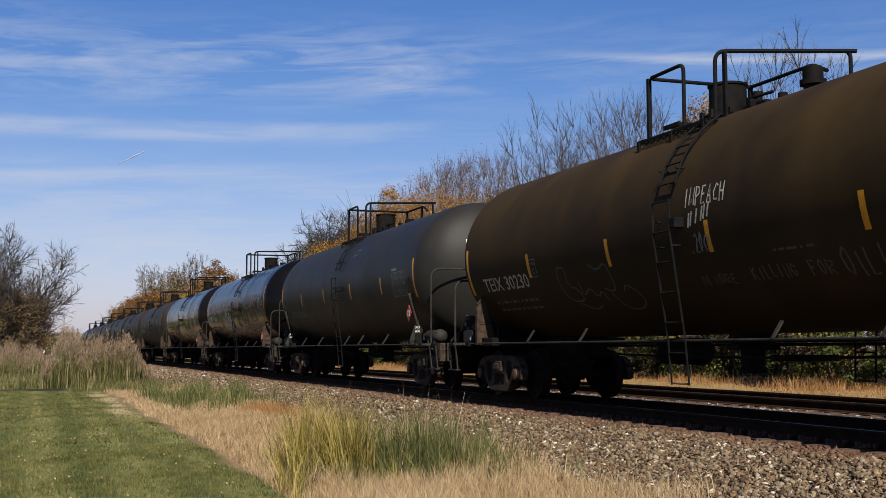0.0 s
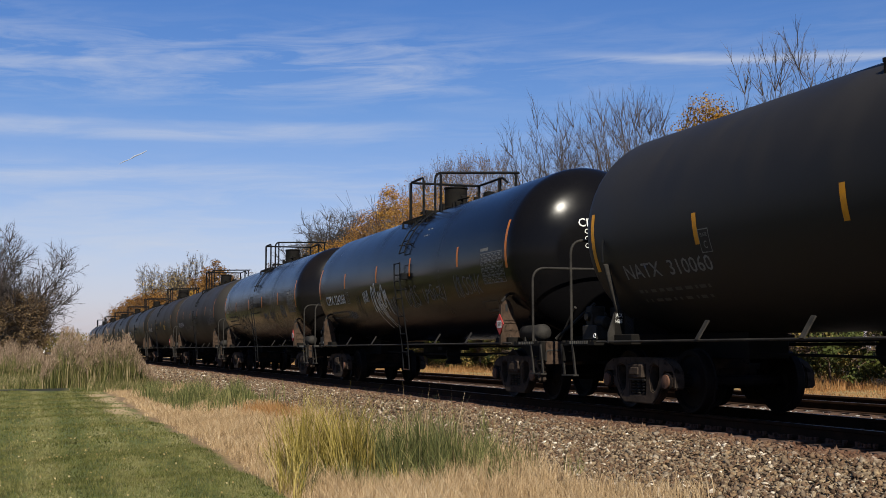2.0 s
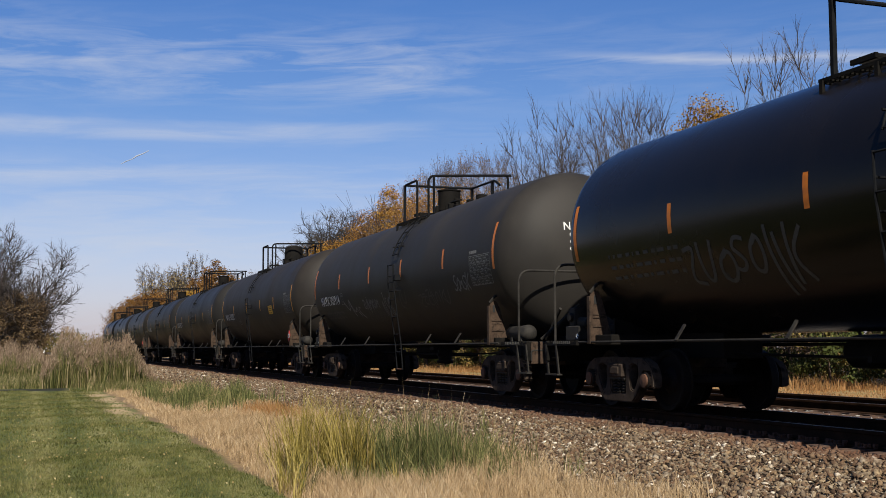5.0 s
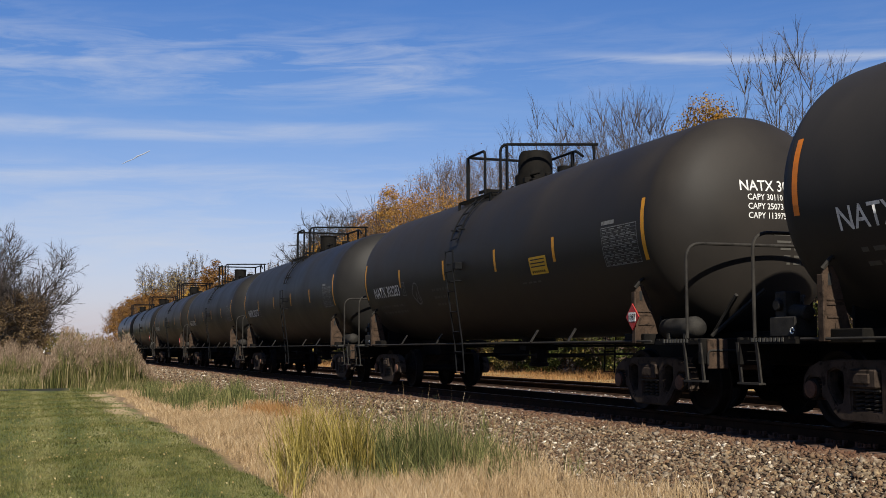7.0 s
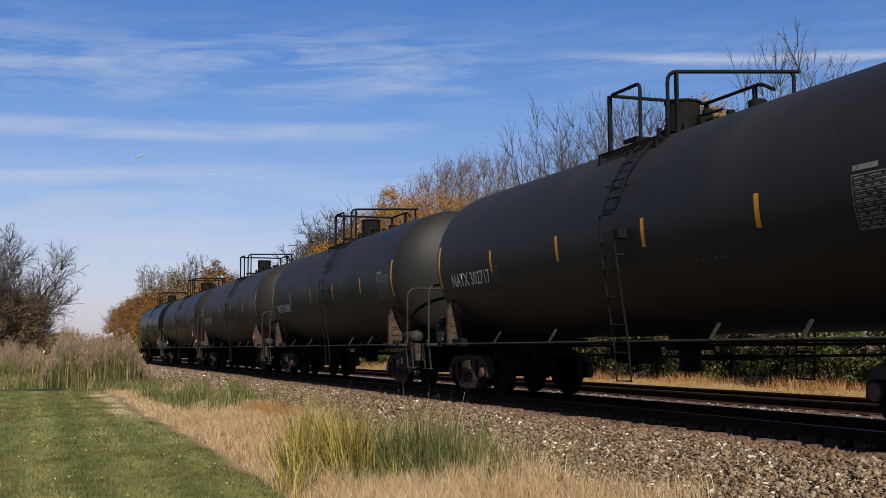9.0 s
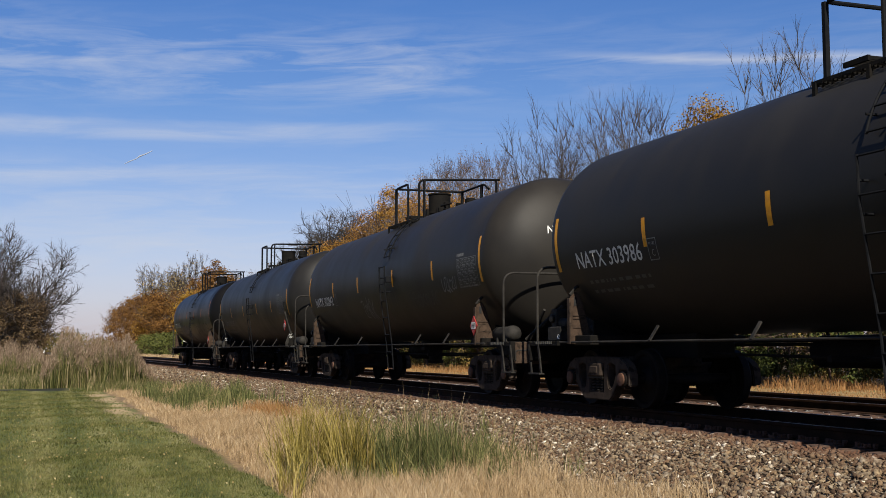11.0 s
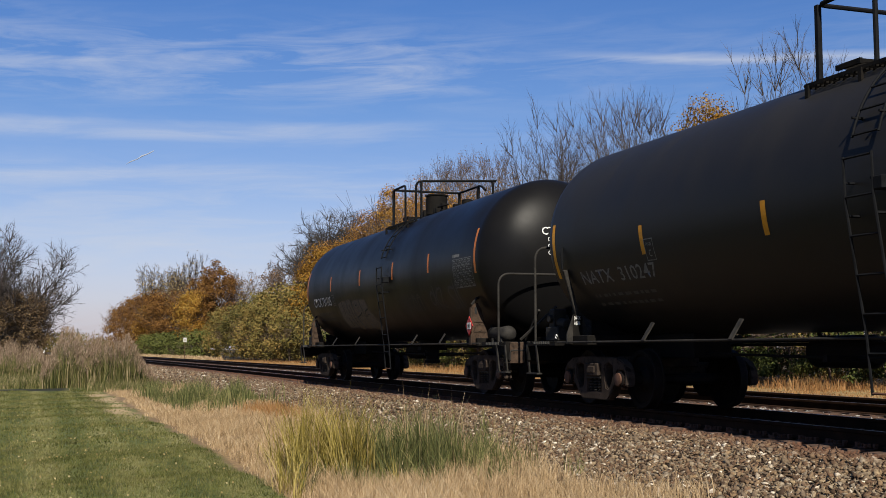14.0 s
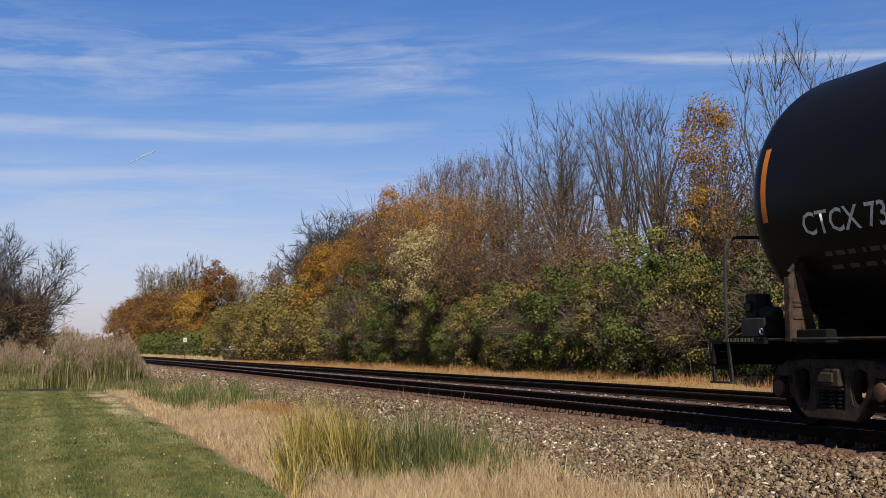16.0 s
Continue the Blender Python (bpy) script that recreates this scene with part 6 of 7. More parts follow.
def tree(name, label, category, group, segs, bark, leaves=None, leaf_mat=None, thin=0.012):
    top = new(name)
    trunk = new("trunk", branch_mesh("trunk", segs, bark, thin))
    trunk.parent = top
    if leaves is not None:
        crown = new("crown", leaves)
        crown.parent = top
    return tagged(top, label, category, group)


LEAF_GREEN = foliage("hedge_leaves", [(0.08, (0.0136, 0.019, 0.00544)), (0.35, (0.0381, 0.0476, 0.0122)), (0.58, (0.064, 0.072, 0.018)), (0.76, (0.088, 0.092, 0.023)), (0.95, (0.20, 0.155, 0.052))], 0.10, by_object=0.45, vary=0.38)
LEAF_OLIVE = foliage("olive_leaves", [(0.10, (0.034, 0.0313, 0.00952)), (0.40, (0.0952, 0.083, 0.0231)), (0.66, (0.163, 0.117, 0.0354)), (0.95, (0.25, 0.14, 0.045))], 0.15, by_object=0.40, vary=0.32)
LEAF_GOLD = foliage("golden_autumn_leaves", [(0.1, (0.087, 0.0381, 0.00748)), (0.4, (0.207, 0.101, 0.015)), (0.7, (0.305, 0.18, 0.0326)), (0.95, (0.37, 0.261, 0.0816))], 0.35, vary=0.45)
LEAF_AMBER = foliage("amber_autumn_leaves", [(0.1, (0.075, 0.036, 0.010)), (0.4, (0.20, 0.096, 0.022)), (0.7, (0.33, 0.175, 0.038)), (0.95, (0.41, 0.275, 0.095))], 0.35, vary=0.45)
LEAF_RUST = foliage("rust_autumn_leaves", [(0.1, (0.0544, 0.0272, 0.00952)), (0.45, (0.136, 0.0666, 0.0197)), (0.75, (0.218, 0.109, 0.0258)), (0.95, (0.25, 0.169, 0.0653))], 0.35, vary=0.45)
LEAF_PALE = foliage("pale_seed_heads", [(0.05, (0.0911, 0.0742, 0.0238)), (0.35, (0.225, 0.168, 0.0702)), (0.6, (0.345, 0.275, 0.136)), (0.95, (0.47, 0.395, 0.245))], 0.35, vary=0.55)
LEAF_PALE_GOLD = foliage("pale_golden_leaves", [(0.1, (0.087, 0.0653, 0.0272)), (0.5, (0.218, 0.158, 0.0653)), (0.95, (0.348, 0.261, 0.12))], 0.4)
LEAF_DULL = foliage("dull_grey_brown_leaves", [(0.1, (0.0374, 0.0252, 0.015)), (0.45, (0.102, 0.068, 0.0374)), (0.75, (0.156, 0.109, 0.0578)), (0.95, (0.218, 0.163, 0.0918))], 0.35, vary=0.4)
LEAF_BROWN = foliage("withered_brown_leaves", [(0.1, (0.0578, 0.034, 0.017)), (0.4, (0.139, 0.083, 0.0381)), (0.7, (0.221, 0.135, 0.0571)), (0.95, (0.292, 0.204, 0.0986))], 0.35, vary=0.4)


def at(x, y, turn, k=1.0):
    return Matrix.Translation((x, y, float(ground_z(x, y)) - 0.05)) @ Matrix.Rotation(turn, 4, "Z") @ Matrix.Scale(k, 4)


def place(made, spots):
    """The made thing at the first spot, copies at the others: (x, y, scale)."""
    r = random.Random(len(spots))
    todo = []
    for x, y, k in spots:
        todo.append((x, y, k, r.uniform(0, 6.28)))
    for x, y, k, a in todo[1:]:
        c = copy_thing(made, Matrix.Identity(4))
        c.matrix_basis = at(x, y, a, k)
    made.matrix_basis = at(todo[0][0], todo[0][1], todo[0][3], todo[0][2])


def clumps_of_leaves(seed, z0, z1, w, clumps, per, size, material, loose=0.15, foot=0.55):
    """Leaves in rounded clumps that fill a crown from z0 to z1, w its half width; foot: the half width's share at the bottom."""
    r = np.random.default_rng(seed)
    h = z1 - z0
    c = np.zeros((clumps, 3))
    for k in range(clumps):
        a, t = r.uniform(0, 6.283), r.uniform(0.0, 1.0) ** 0.85
        prof = foot + (1 - foot) * math.sin(math.pi * min(1.0, t / 0.9)) if t < 0.45 else math.sqrt(max(0.02, 1 - ((t - 0.45) / 0.58) ** 2))
        rad = w * prof * r.uniform(0.30, 1.0) ** 0.6 * r.uniform(0.8, 1.1)
        c[k] = (rad * math.cos(a), rad * math.sin(a), z0 + h * t * r.uniform(0.92, 1.04))
    own = r.uniform(0.6, 1.35, clumps)
    pick = r.integers(0, clumps, clumps * per)
    off = r.normal(0, 1, (clumps * per, 3))
    off *= (r.uniform(0.45, 1.15, clumps * per) / np.linalg.norm(off, axis=1))[:, None] * own[pick][:, None] * [w * loose * 1.7, w * loose * 1.7, w * loose * 1.25]
    pts = c[pick] + off
    pts[:, 2] = np.where(pts[:, 2] < z0, 2 * z0 - pts[:, 2], pts[:, 2])
    pts[:, 2] = np.maximum(pts[:, 2], 0.05)
    return leaf_mesh("crown", pts, size, material, r, off / (w * loose) + (pts - [0, 0, z0 + h * 0.4]) / w * 0.6)

# ---- the woods beyond the tracks ----
def bare(name, label, group, bark, spots, leaves=0, leaf_mat=None, size=0.13, thin=0.0105, **form):
    segs, ends = limbed(**form)
    r = np.random.default_rng(form["seed"])
    crown = leaf_mesh("crown", near_ends(ends, leaves, 0.16, r), size, leaf_mat, r) if leaves else None
    place(tree(name, label, "tree", group, segs, bark, crown, thin=thin), spots)


def leafy(name, label, group, leaf_mat, bark, spots, seed, height, low, half, clumps, per, size, loose=0.17, trunk=0.16, foot=0.5):
    segs, _ = grow(seed, height * 0.97, 0.62 * half / (height - low) + 0.35, levels=3, trunk=trunk, wild=0.6, start=0.3)
    place(tree(name, label, "tree", group, segs, bark, clumps_of_leaves(seed, low, height, half, clumps, per, size, leaf_mat, loose, foot)), spots)


# tall grey trees at the back
bare("bare_tree", "broad bare grey tree with rising fine twigs", "bare trees", BARK, [(-72.0, 34.0, 1.0), (-80.0, 37.5, 0.99)],
     thin=0.0088, seed=3, height=19.0, width=8.6, stems=10, fork=0.42, spread=0.55, angle=0.68, rise=0.02, trunk=0.24, dense=1.5, wander=0.10, start=0.25, side_run=0.42)
bare("bare_tree", "tall bare grey tree with a narrow crown", "bare trees", BARK, [(-66.2, 35.0, 1.0), (-59.8, 34.0, 0.905), (-63.2, 36.5, 0.92)],
     thin=0.0088, seed=9, height=18.8, width=7.0, stems=8, fork=0.42, spread=0.40, angle=0.70, rise=0.03, trunk=0.24, dense=1.5, wander=0.09, start=0.25, side_run=0.36)
bare("bare_tree", "slender bare grey tree in the wood", "bare trees", BARK, [(-69.4, 38.0, 1.0), (-56.4, 36.0, 0.84), (-75.6, 37.0, 0.92)],
     thin=0.0088, seed=15, height=18.3, width=7.4, stems=8, fork=0.42, spread=0.45, angle=0.70, rise=0.02, trunk=0.22, dense=1.5, wander=0.09, start=0.25, side_run=0.38)
bare("bare_tree", "thin forked bare tree above the thicket", "bare trees", DARK_BARK, [(-76.6, 33.0, 1.0)], seed=17, height=18.1, width=4.0, stems=3, fork=0.5, spread=0.22, angle=0.6, rise=0.05, trunk=0.2, dense=0.9, wander=0.08, side_run=0.35)
bare("bare_tree", "lone bare tree fanning out in thin stems", "bare trees", BARK, [(-45.0, 33.0, 1.0)], seed=19, height=16.3, width=7.0, stems=7, fork=0.30, spread=0.50, angle=0.55, rise=0.05, trunk=0.20, dense=1.0, wander=0.07, side_run=0.42)
# brown thicket in front of them
bare("thicket_tree", "twiggy brown leafless thicket tree", "thicket trees", TWIG, [(-96.4, 33.0, 0.98), (-91.3, 33.0, 1.0), (-88.6, 34.0, 0.98), (-83.9, 34.0, 0.96), (-86.0, 33.0, 0.94), (-94.0, 34.0, 0.99)],
     leaves=1500, leaf_mat=LEAF_BROWN, size=0.11, thin=0.0095, seed=21, height=18.2, width=6.4, stems=13, fork=0.48, spread=0.42, angle=0.62, rise=0.03, wander=0.10, trunk=0.17, dense=1.5, start=0.3, side_run=0.34)
bare("thicket_tree", "leafless thicket tree arching out in grey twigs", "thicket trees", TWIG, [(-102.4, 33.0, 1.0), (-98.6, 32.4, 0.98), (-80.4, 33.0, 0.92)],
     leaves=500, leaf_mat=LEAF_BROWN, size=0.11, thin=0.0105, seed=22, height=17.8, width=8.6, stems=11, fork=0.55, spread=0.95, angle=0.62, rise=0.02, wander=0.10, trunk=0.19, dense=1.4, start=0.2, side_run=0.40)
bare("thicket_tree", "spreading brown thicket tree with withered leaves", "thicket trees", TWIG, [(-68.6, 31.2, 1.08), (-62.0, 31.2, 0.94), (-55.5, 31.4, 0.86), (-49.0, 32.0, 0.86), (-75.6, 30.4, 0.98), (-72.4, 31.6, 1.10), (-52.2, 33.5, 0.90), (-46.0, 32.0, 0.80), (-65.0, 32.0, 0.96), (-59.0, 30.2, 0.86), (-79.5, 31.0, 1.08), (-83.5, 30.6, 1.05), (-87.6, 31.0, 1.08), (-92.0, 31.2, 1.02), (-69.8, 30.4, 1.0), (-66.8, 30.6, 1.02)],
     leaves=4200, leaf_mat=LEAF_BROWN, size=0.14, seed=27, height=12.0, width=9.0, stems=5, fork=0.06, spread=0.62, angle=0.85, rise=0.0, wander=0.14, trunk=0.13, dense=0.6, side_run=0.5)
bare("thicket_tree", "low brown brush with dry leaves", "thicket trees", TWIG, [(-63.0, 29.0, 1.0), (-58.0, 29.2, 0.95), (-79.0, 28.9, 1.15), (-70.0, 28.8, 1.05), (-49.5, 29.6, 0.95), (-44.0, 29.0, 0.9), (-53.6, 29.0, 0.95), (-74.2, 28.9, 1.1), (-66.2, 29.4, 1.1), (-85.0, 29.2, 1.2)],
     leaves=2600, leaf_mat=LEAF_RUST, size=0.15, seed=31, height=8.2, width=7.0, stems=4, fork=0.04, spread=0.7, angle=0.85, rise=-0.005, wander=0.16, trunk=0.08, dense=0.5, side_run=0.5)
bare("oak_tree", "dark bare oak with a rounded crown", "oak", DARK_BARK, [(-128.0, 32.0, 1.0), (-125.0, 32.6, 0.955)], thin=0.020, seed=36, height=17.9, width=11.5, stems=16, fork=0.60, spread=0.98, angle=0.75, rise=0.005, wander=0.20, trunk=0.36, start=0.15, dense=1.5, side_run=0.52)
bare("oak_tree", "smaller dark bare oak beside the other", "oak", DARK_BARK, [(-150.0, 33.0, 0.97), (-140.5, 33.0, 0.93), (-145.5, 32.4, 0.93)], thin=0.021, seed=37, height=17.4, width=9.5, stems=11, fork=0.60, spread=0.98, angle=0.75, rise=0.005, wander=0.20, trunk=0.26, dense=1.3, side_run=0.5)
bare("thicket_tree", "grey-brown leafless trees far down the line", "thicket trees", TWIG, [(-169.0, 33.0, 1.0), (-176.4, 31.0, 0.94), (-180.6, 30.0, 0.92), (-151.0, 31.0, 0.86), (-160.0, 32.0, 0.95), (-143.0, 30.5, 0.84), (-192.0, 30.0, 0.98), (-205.0, 29.0, 1.05)],
     leaves=1500, leaf_mat=LEAF_BROWN, size=0.30, thin=0.020, seed=38, height=14.6, width=8.5, stems=5, fork=0.10, spread=0.42, angle=0.75, rise=0.02, wander=0.10, trunk=0.16, dense=0.55, side_run=0.45)
bare("bare_tree", "thin pale birch-like tree above the rust trees", "bare trees", BARK, [(-213.7, 28.0, 1.0)], leaves=600, leaf_mat=LEAF_PALE, size=0.30, thin=0.022, seed=39, height=19.3, width=6.0, stems=4, fork=0.3, spread=0.3, angle=0.6, rise=0.02, trunk=0.2, dense=0.7)
bare("tall_tree", "tall thin tree with yellowing leaves far down the line", "far yellow trees", BARK, [(-290.3, 27.0, 1.0), (-272.0, 27.5, 0.94)], leaves=1500, leaf_mat=LEAF_PALE_GOLD, size=0.40, thin=0.032, seed=40, height=22.6, width=12.0, stems=5, fork=0.35, spread=0.6, angle=0.75, rise=0.0, wander=0.1, trunk=0.34, dense=0.7)
bare("tall_tree", "pale golden tree far down the line", "far yellow trees", BARK, [(-230.0, 27.0, 1.0), (-240.0, 27.5, 0.94)], leaves=2200, leaf_mat=LEAF_PALE_GOLD, size=0.36, thin=0.026, seed=42, height=18.8, width=8.0, stems=4, fork=0.3, spread=0.5, angle=0.7, rise=0.0, wander=0.1, trunk=0.26, dense=0.7)

# golden and rust-coloured trees
leafy("golden_tree", "slender tree with a golden crown", "golden trees", LEAF_GOLD, DARK_BARK, [(-50.6, 32.0, 1.0)], 41, 13.7, 9.6, 1.6, 70, 70, 0.12, 0.26)
leafy("golden_tree", "small golden tree in the hedge", "golden trees", LEAF_GOLD, BARK, [(-48.2, 30.4, 1.0)], 43, 9.0, 5.8, 1.3, 40, 75, 0.12, 0.3)
leafy("golden_tree", "slim orange-gold autumn tree at the thicket's edge", "golden trees", LEAF_AMBER, BARK, [(-99.3, 30.0, 1.0), (-102.2, 30.4, 0.9)], 45, 15.6, 8.0, 1.5, 80, 60, 0.17, 0.22)
leafy("golden_tree", "bushy amber tree with ragged leaves", "golden trees", LEAF_AMBER, TWIG, [(-104.5, 30.0, 1.0), (-109.0, 30.2, 0.93), (-113.5, 30.0, 0.86), (-94.6, 30.0, 0.98), (-119.0, 29.4, 0.88)], 46, 14.1, 5.5, 2.6, 110, 60, 0.17, 0.22)
leafy("golden_tree", "thin amber undergrowth tree below the thicket", "golden trees", LEAF_AMBER, TWIG, [(-91.2, 30.0, 1.0), (-86.2, 29.6, 0.95), (-80.8, 29.0, 0.9), (-75.5, 29.0, 0.84)], 48, 14.3, 5.5, 3.0, 120, 34, 0.15, 0.26)
leafy("golden_tree", "low orange-gold tree at the end of the hedge", "golden trees", LEAF_GOLD, BARK, [(-117.5, 28.0, 1.0), (-122.5, 28.0, 0.9)], 44, 11.7, 3.0, 2.5, 100, 70, 0.19, 0.2)
leafy("golden_tree", "orange-gold tree far down the line", "golden trees", LEAF_GOLD, BARK, [(-187.4, 24.5, 1.0), (-178.5, 24.6, 0.8), (-243.0, 22.8, 0.95)], 47, 10.2, 3.2, 3.4, 80, 80, 0.28, 0.19)
leafy("rust_tree", "orange-rust autumn tree along the tracks", "rust-coloured trees", LEAF_RUST, TWIG, [(-174.2, 26.0, 1.0), (-199.0, 26.5, 0.95), (-111.5, 32.0, 0.9)], 49, 14.1, 5.0, 2.9, 90, 80, 0.26, 0.18)
leafy("rust_tree", "broad rust-brown tree far down the line", "rust-coloured trees", LEAF_RUST, TWIG, [(-263.0, 24.0, 1.0), (-240.0, 24.6, 0.92), (-221.0, 24.8, 0.90), (-282.0, 24.0, 1.0), (-304.0, 23.5, 1.0), (-252.0, 26.0, 1.02), (-328.0, 23.5, 0.95)], 50, 13.4, 1.2, 5.4, 90, 70, 0.36, 0.17)
leafy("rust_tree", "thin tree with orange-brown leaves", "rust-coloured trees", LEAF_RUST, DARK_BARK, [(-53.4, 32.4, 1.0), (-47.2, 31.6, 0.92), (-50.0, 31.0, 0.86)], 53, 11.5, 5.0, 1.9, 46, 60, 0.11, 0.26)

pale = new("pale_shrub")
for o in (new("trunk", branch_mesh("trunk", grow(60, 9.0, 0.6, levels=3, trunk=0.12)[0], TWIG)), new("crown", clumps_of_leaves(61, 4.8, 9.9, 3.1, 105, 80, 0.15, LEAF_PALE, 0.13))):
    o.parent = pale
tagged(pale, "cream-coloured seeding shrub tree in the hedge", "shrub")
place(pale, [(-79.5, 26.8, 1.0)])


def bush(seed, h, w, clumps, per, size, mat_, name, label, group, loose=0.15, low=0.25):
    b = new(name)
    stems, _ = grow(seed, h * 0.9, 0.9, levels=3, fork=4, trunk=0.07, wild=0.9, start=0.05)
    for o in (new("trunk", branch_mesh("trunk", stems, TWIG)), new("crown", clumps_of_leaves(seed, low, h, w, clumps, per, size, mat_, loose, 0.5))):
        o.parent = b
    return tagged(b, label, "bush", group)


place(bush(70, 5.5, 2.5, 62, 120, 0.125, LEAF_GREEN, "hedge_bush", "dense dark green hedge bush beyond the verge", "hedge bushes", 0.105),
      [(-35.4, 26.9, 0.93), (-42.1, 27.9, 0.90), (-49.9, 27.9, 1.30), (-54.2, 26.8, 0.88), (-59.8, 26.7, 0.80), (-66.5, 27.6, 1.02), (-74.7, 27.0, 1.06), (-95.2, 27.6, 1.60), (-30.0, 27.2, 0.85), (-80.5, 28.0, 1.08), (-90.0, 27.6, 1.25), (-38.9, 28.4, 1.25)])
place(bush(74, 5.0, 3.0, 64, 130, 0.125, LEAF_GREEN, "hedge_bush", "broad dark green hedge bush beyond the verge", "hedge bushes", 0.098),
      [(-32.4, 27.6, 1.05), (-45.7, 26.8, 1.12), (-57.0, 27.6, 1.16), (-63.0, 26.9, 0.92), (-70.5, 26.5, 0.84), (-86.0, 26.6, 0.98), (-99.6, 27.4, 1.30), (-52.3, 28.6, 1.12)])
place(bush(78, 6.2, 3.0, 80, 58, 0.21, LEAF_OLIVE, "olive_bush", "olive-yellow bush along the tracks", "olive bushes", 0.14),
      [(-104.6, 26.8, 1.0), (-110.4, 26.8, 0.95), (-117.5, 26.6, 1.0), (-124.5, 26.4, 0.95), (-132.8, 26.2, 1.05), (-141.8, 26.0, 1.05), (-149.0, 25.7, 1.1), (-156.5, 25.6, 1.10), (-164.0, 25.4, 1.1), (-137.0, 28.0, 1.35), (-122.0, 29.0, 1.3), (-154.0, 28.0, 1.35), (-129.0, 29.5, 1.45), (-146.0, 29.0, 1.4)])
place(bush(82, 5.0, 3.6, 80, 50, 0.34, LEAF_GREEN, "hedge_bush", "dark green bush far down the line", "hedge bushes"),
      [(-172.0, 23.8, 0.80), (-180.0, 23.3, 0.80), (-189.4, 23.3, 0.85), (-204.2, 22.6, 0.85), (-218.0, 22.0, 0.85), (-232.0, 21.6, 0.8)])
place(bush(86, 5.2, 2.4, 60, 80, 0.13, LEAF_OLIVE, "olive_bush", "olive-yellow bush among the hedge", "olive bushes", 0.125),
      [(-43.4, 26.4, 0.90), (-51.4, 26.3, 0.86), (-61.5, 26.4, 0.95), (-67.6, 26.3, 0.86), (-78.4, 26.2, 0.80), (-34.0, 26.2, 0.85), (-92.8, 26.6, 0.95)])


def undergrowth():
    """Withered brush that closes the wood behind the hedge."""
    r = np.random.default_rng(17)
    n = 62000
    x = -25 - 150 * r.uniform(0, 1, n) ** 1.2
    pts = np.stack([x, r.uniform(28.2, 37, n), r.uniform(-0.4, 4.6, n) * (0.8 + 0.25 * np.sin(x * 0.7))], 1)
    tagged(new("undergrowth", leaf_mesh("undergrowth", pts, 0.20, LEAF_DULL, r)), "tangled withered undergrowth behind the hedge", "undergrowth", kind="stuff")


undergrowth()
# ---- left of the tracks: bare tree and brown thicket beyond the reeds ----
bare("bare_tree", "spreading bare tree with arching limbs beyond the reeds", "bare trees", BARK, [(-94.0, -2.9, 1.0)], thin=0.0135, seed=91, height=12.6, width=13.0, stems=20, fork=0.12, spread=1.15, angle=0.78, rise=0.022, wander=0.10, trunk=0.30, dense=1.15, side_run=0.46)
place(bush(94, 6.4, 2.4, 110, 110, 0.15, LEAF_DULL, "brown_bush", "withered brown thicket beyond the reeds", "brown thickets", 0.16), [(-92.0, -0.6, 0.95), (-95.0, -3.8, 1.05), (-100.0, -7.5, 1.1)])
bare("thicket_tree", "twiggy brown thicket beside the spreading tree", "thicket trees", TWIG, [(-96.0, -0.6, 1.0)], leaves=900, leaf_mat=LEAF_DULL, seed=95, height=7.6, width=5.5, stems=6, fork=0.05, spread=0.6, angle=0.7, rise=0.0, wander=0.1, trunk=0.08)


def far_woods():
    """Low tree line on the horizon."""
    r = np.random.default_rng(99)
    c = np.stack([np.full(260, -620.0) + r.uniform(-40, 40, 260), r.uniform(-140, 60, 260), np.zeros(260)], 1)
    hh = 4.5 + 3.0 * np.sin(c[:, 1] * 0.09) + r.uniform(0, 3.5, 260)
    pts = np.repeat(c, 60, 0)
    pts += np.stack([r.normal(0, 2.5, len(pts)), r.normal(0, 2.5, len(pts)), np.repeat(hh, 60) * r.uniform(0, 1, len(pts)) ** 0.8 - 0.5], 1)
    tagged(new("far_woods", leaf_mesh("far_woods", pts, 1.4, LEAF_OLIVE, r)), "low olive tree line on the horizon", "woods", kind="stuff")


far_woods()
r_ = np.random.default_rng(5)
lp = np.concatenate([leaves_p, (ground_z(leaves_p[:, 0], leaves_p[:, 1]) + 0.05)[:, None]], 1)
tagged(new("fallen_leaves", leaf_mesh("fallen_leaves", lp, 0.035, LEAF_PALE, r_)), "pale fallen leaves strewn on the lawn", "fallen leaves", kind="stuff")

# ---- small things by the line ----
POLE_WOOD = surf("weathered_pole_wood", (0.0408, 0.034, 0.0286), (0.109, 0.0952, 0.0816), 3.0, 0.9, 0.0, 0.4)
SIGN_WHITE = plain_paint("white_sign_face", (0.34, 0.333, 0.313), 0.5, 0.3)


def sign_post(x, y):
    top = new("track_sign")
    z = float(ground_z(x, y))
    part("post", Shape().tube([(0, 0, -0.3), (0, 0, 2.6)], 0.035, 8), RUST, top)
    part("sign_face", Shape().box((0.04, -0.19, 2.10), (0.06, 0.19, 2.62)), SIGN_WHITE, top, bevel=0.006)
    part("digit_bar", Shape().box((0.062, -0.05, 2.28), (0.066, 0.05, 2.42)), BLACK, top, smooth=0)
    top.matrix_basis = pose(x, y, z)
    tagged(top, "small white trackside sign on a thin post", "sign")


sign_post(-135.0, 16.6)


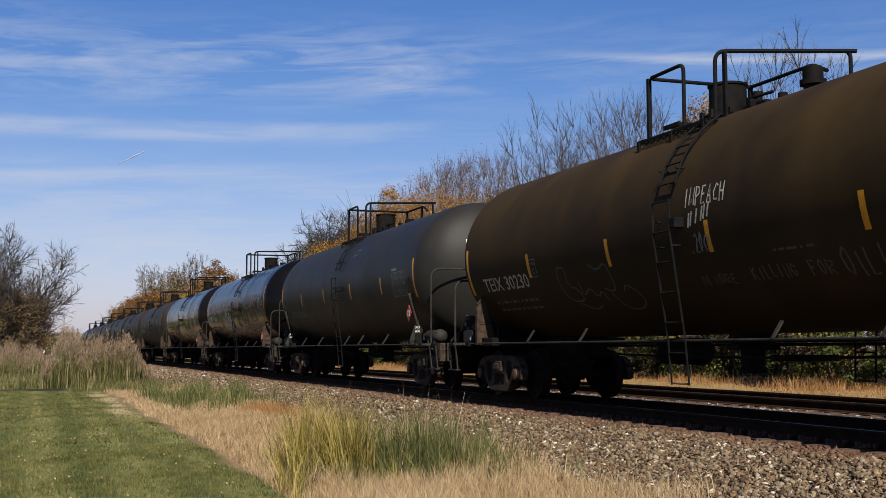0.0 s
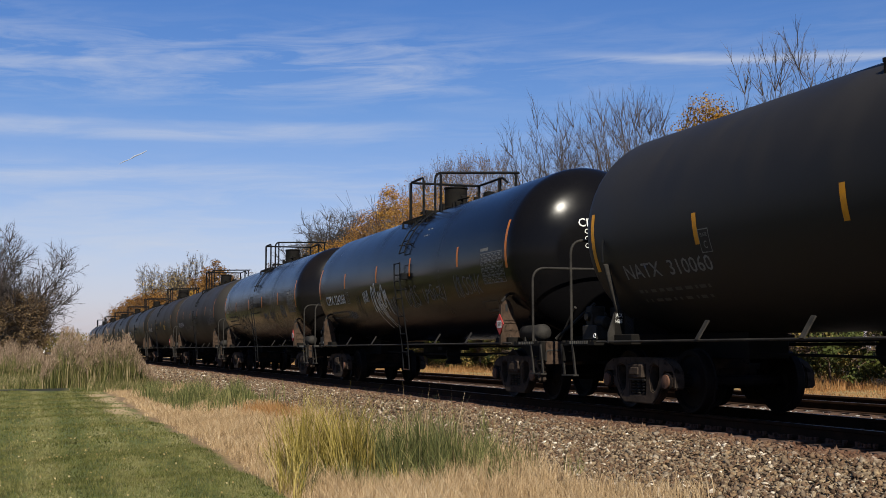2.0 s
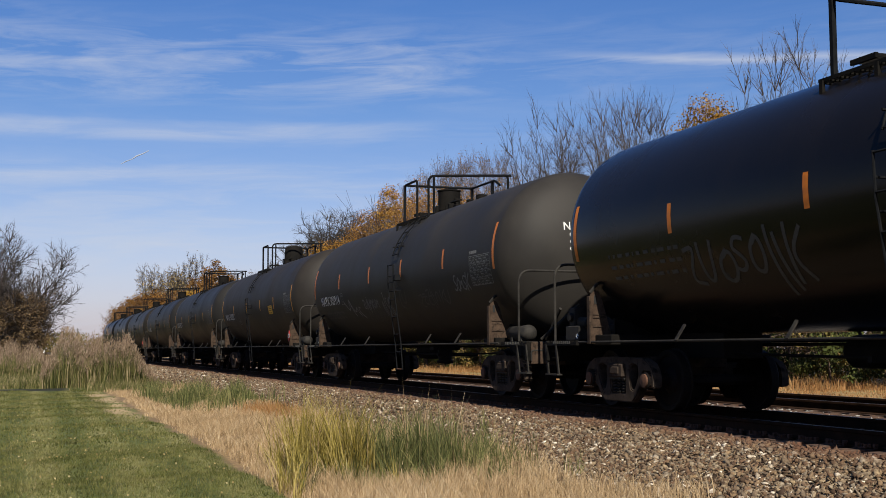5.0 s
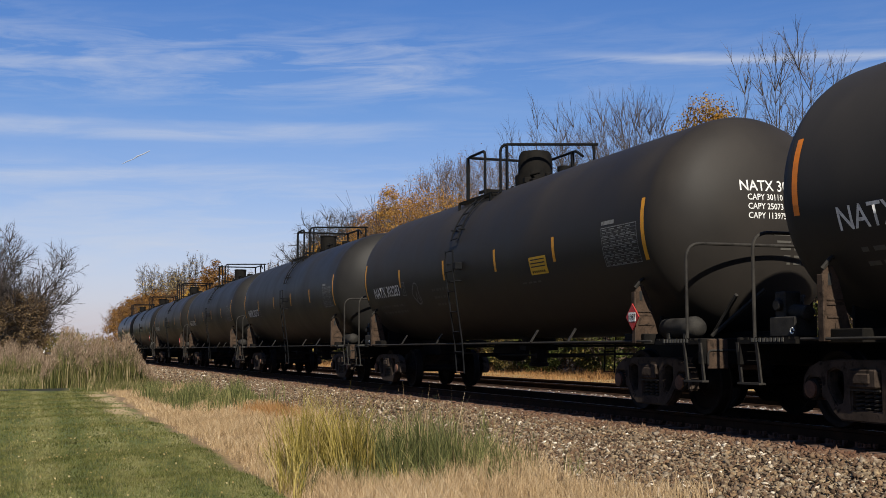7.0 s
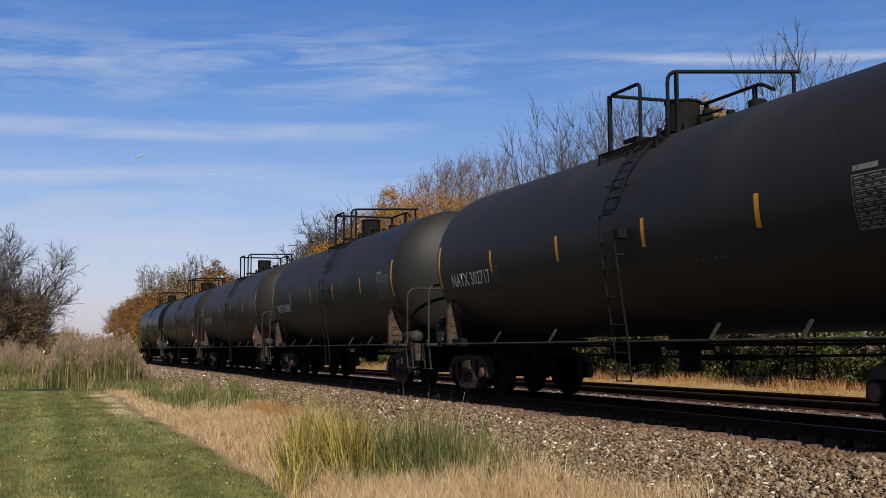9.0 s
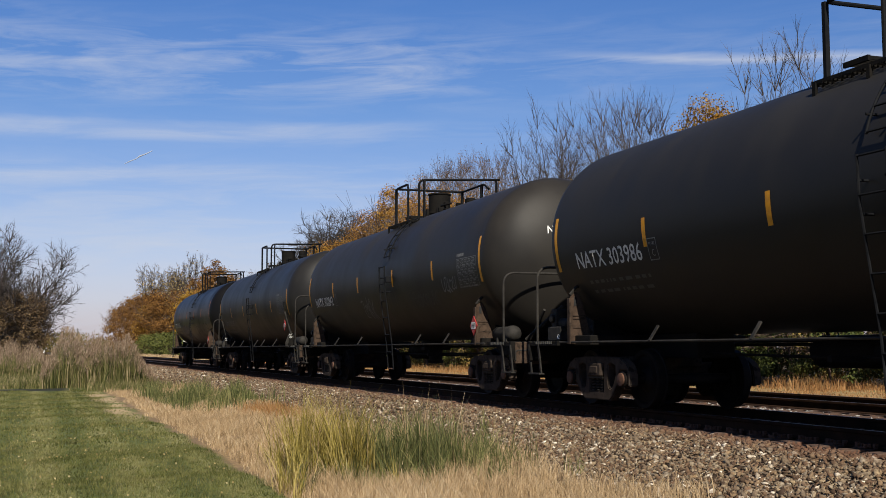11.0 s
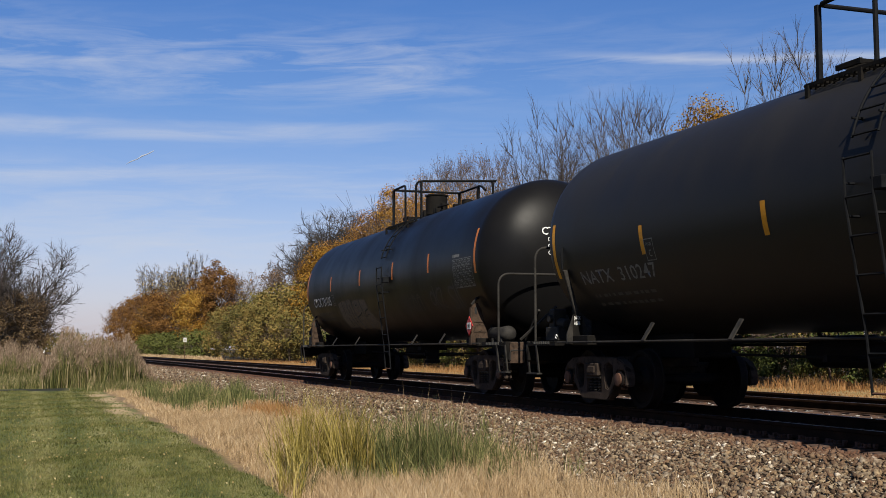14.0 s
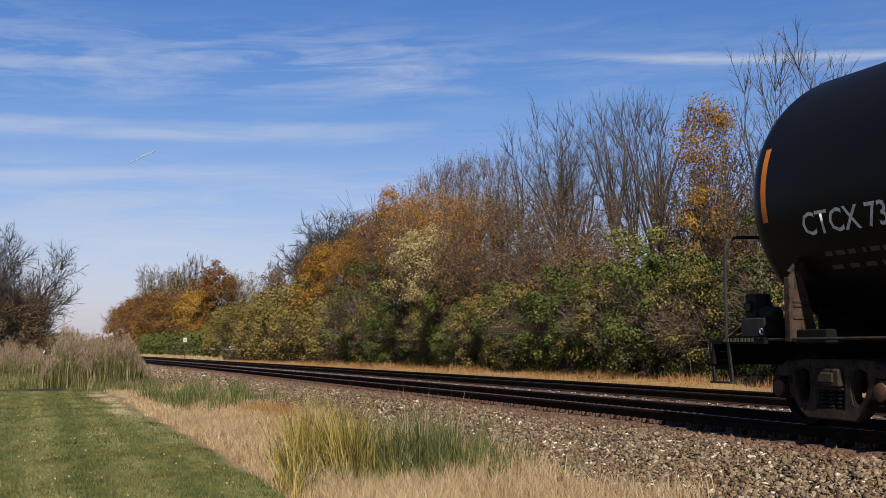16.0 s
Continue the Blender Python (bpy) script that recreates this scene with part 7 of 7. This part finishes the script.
def utility_pole(x, y, h):
    top = new("utility_pole")
    part("pole", Shape().tube([(0, 0, -0.5), (0, 0, h)], [0.16, 0.11], 10), POLE_WOOD, top)
    part("crossarm", Shape().box((-0.06, -1.2, h - 0.7), (0.06, 1.2, h - 0.56)), POLE_WOOD, top)
    for q in (-1.1, -0.4, 0.4, 1.1):
        part("insulator", Shape().tube([(0, q, h - 0.56), (0, q, h - 0.36)], 0.05, 8), GREY_STEEL, top)
    top.matrix_basis = pose(x, y, float(ground_z(x, y)))
    tagged(top, "wooden utility pole with a crossarm far off", "utility pole", "utility poles")


def parked_car(x, y):
    top = new("parked_car")
    car_white = plain_paint("white_car_paint", (0.78, 0.78, 0.78), 0.3, 0.1)
    body = Shape().plate([(-2.2, 0.35), (2.2, 0.35), (2.25, 0.85), (1.2, 1.0), (0.6, 1.6), (-1.6, 1.65), (-2.2, 1.0)], -0.9, 0.9)
    part("body", body, car_white, top, bevel=0.08)
    part("windshield", Shape().plate([(1.14, 1.04), (1.17, 1.04), (0.64, 1.56), (0.61, 1.56)], -0.75, 0.75), BLACK, top)
    for wx in (-1.4, 1.4):
        for wy in (-0.8, 0.8):
            part("wheel", Shape().tube([(wx, wy - 0.12, 0.33), (wx, wy + 0.12, 0.33)], 0.33, 12), BLACK, top)
    top.matrix_basis = pose(x, y, float(ground_z(x, y)))
    tagged(top, "small white car parked far off beyond the reeds", "car")


parked_car(-430.0, 4.2)
utility_pole(-400.0, 14.6, 8.2)
utility_pole(-452.0, 10.6, 7.6)

# ---- a short vapour trail, far off and high ----
VAPOUR = surf("white_vapour", (0.231, 0.252, 0.292), (0.272, 0.292, 0.333), 0.01, 0.9, 0.0, 0.0)
VAPOUR.node_tree.nodes["Principled BSDF"].inputs["Alpha"].default_value = 0.8
TRAIL_HOME = Matrix.Translation((-2909.6, 190.1, 448.8))
TRAIL_DRIFT = Vector((9.0, 22.0, 0.0))
trail = tagged(part("vapour_trail", Shape().tube([(0, 0, 0), (2.0, 12.0, 7.2), (4.2, 26.0, 13.0), (6.0, 36.0, 20.5), (8.2, 51.0, 27.0), (10.6, 65.1, 35.1)], [0.4, 1.3, 1.0, 1.9, 1.3, 0.9], 8), VAPOUR), "short white vapour trail in the sky", "vapour trail")


def run(t):
    """How far the train has gone at t seconds."""
    return SPEED * t + GAIN * t * t


def motions():
    step = 1 / FPS
    for k, car in enumerate(cars):
        x = FIRST_X - PITCH_CAR * k - (0.16 if k == 10 else 0.0)
        walk(car, [(t, pose(x + run(t), TRACK_Y, 0)) for t in [i * 0.5 for i in range(33)]])
        for w in [o for o in car.children_recursive if o.name.startswith("wheelset")]:
            q = w.matrix_basis.translation.x
            walk(w, [(i * step, pose(q, 0, 0.457) @ Matrix.Rotation(run(i * step) / 0.457, 4, "Y")) for i in range(481)])
    walk(trail, [(t, TRAIL_HOME @ pose(0, 0.0, 0) if t == 0 else Matrix.Translation(TRAIL_DRIFT * (t / 16.0)) @ TRAIL_HOME) for t in (0.0, 4.0, 8.0, 12.0, 16.0)])


motions()
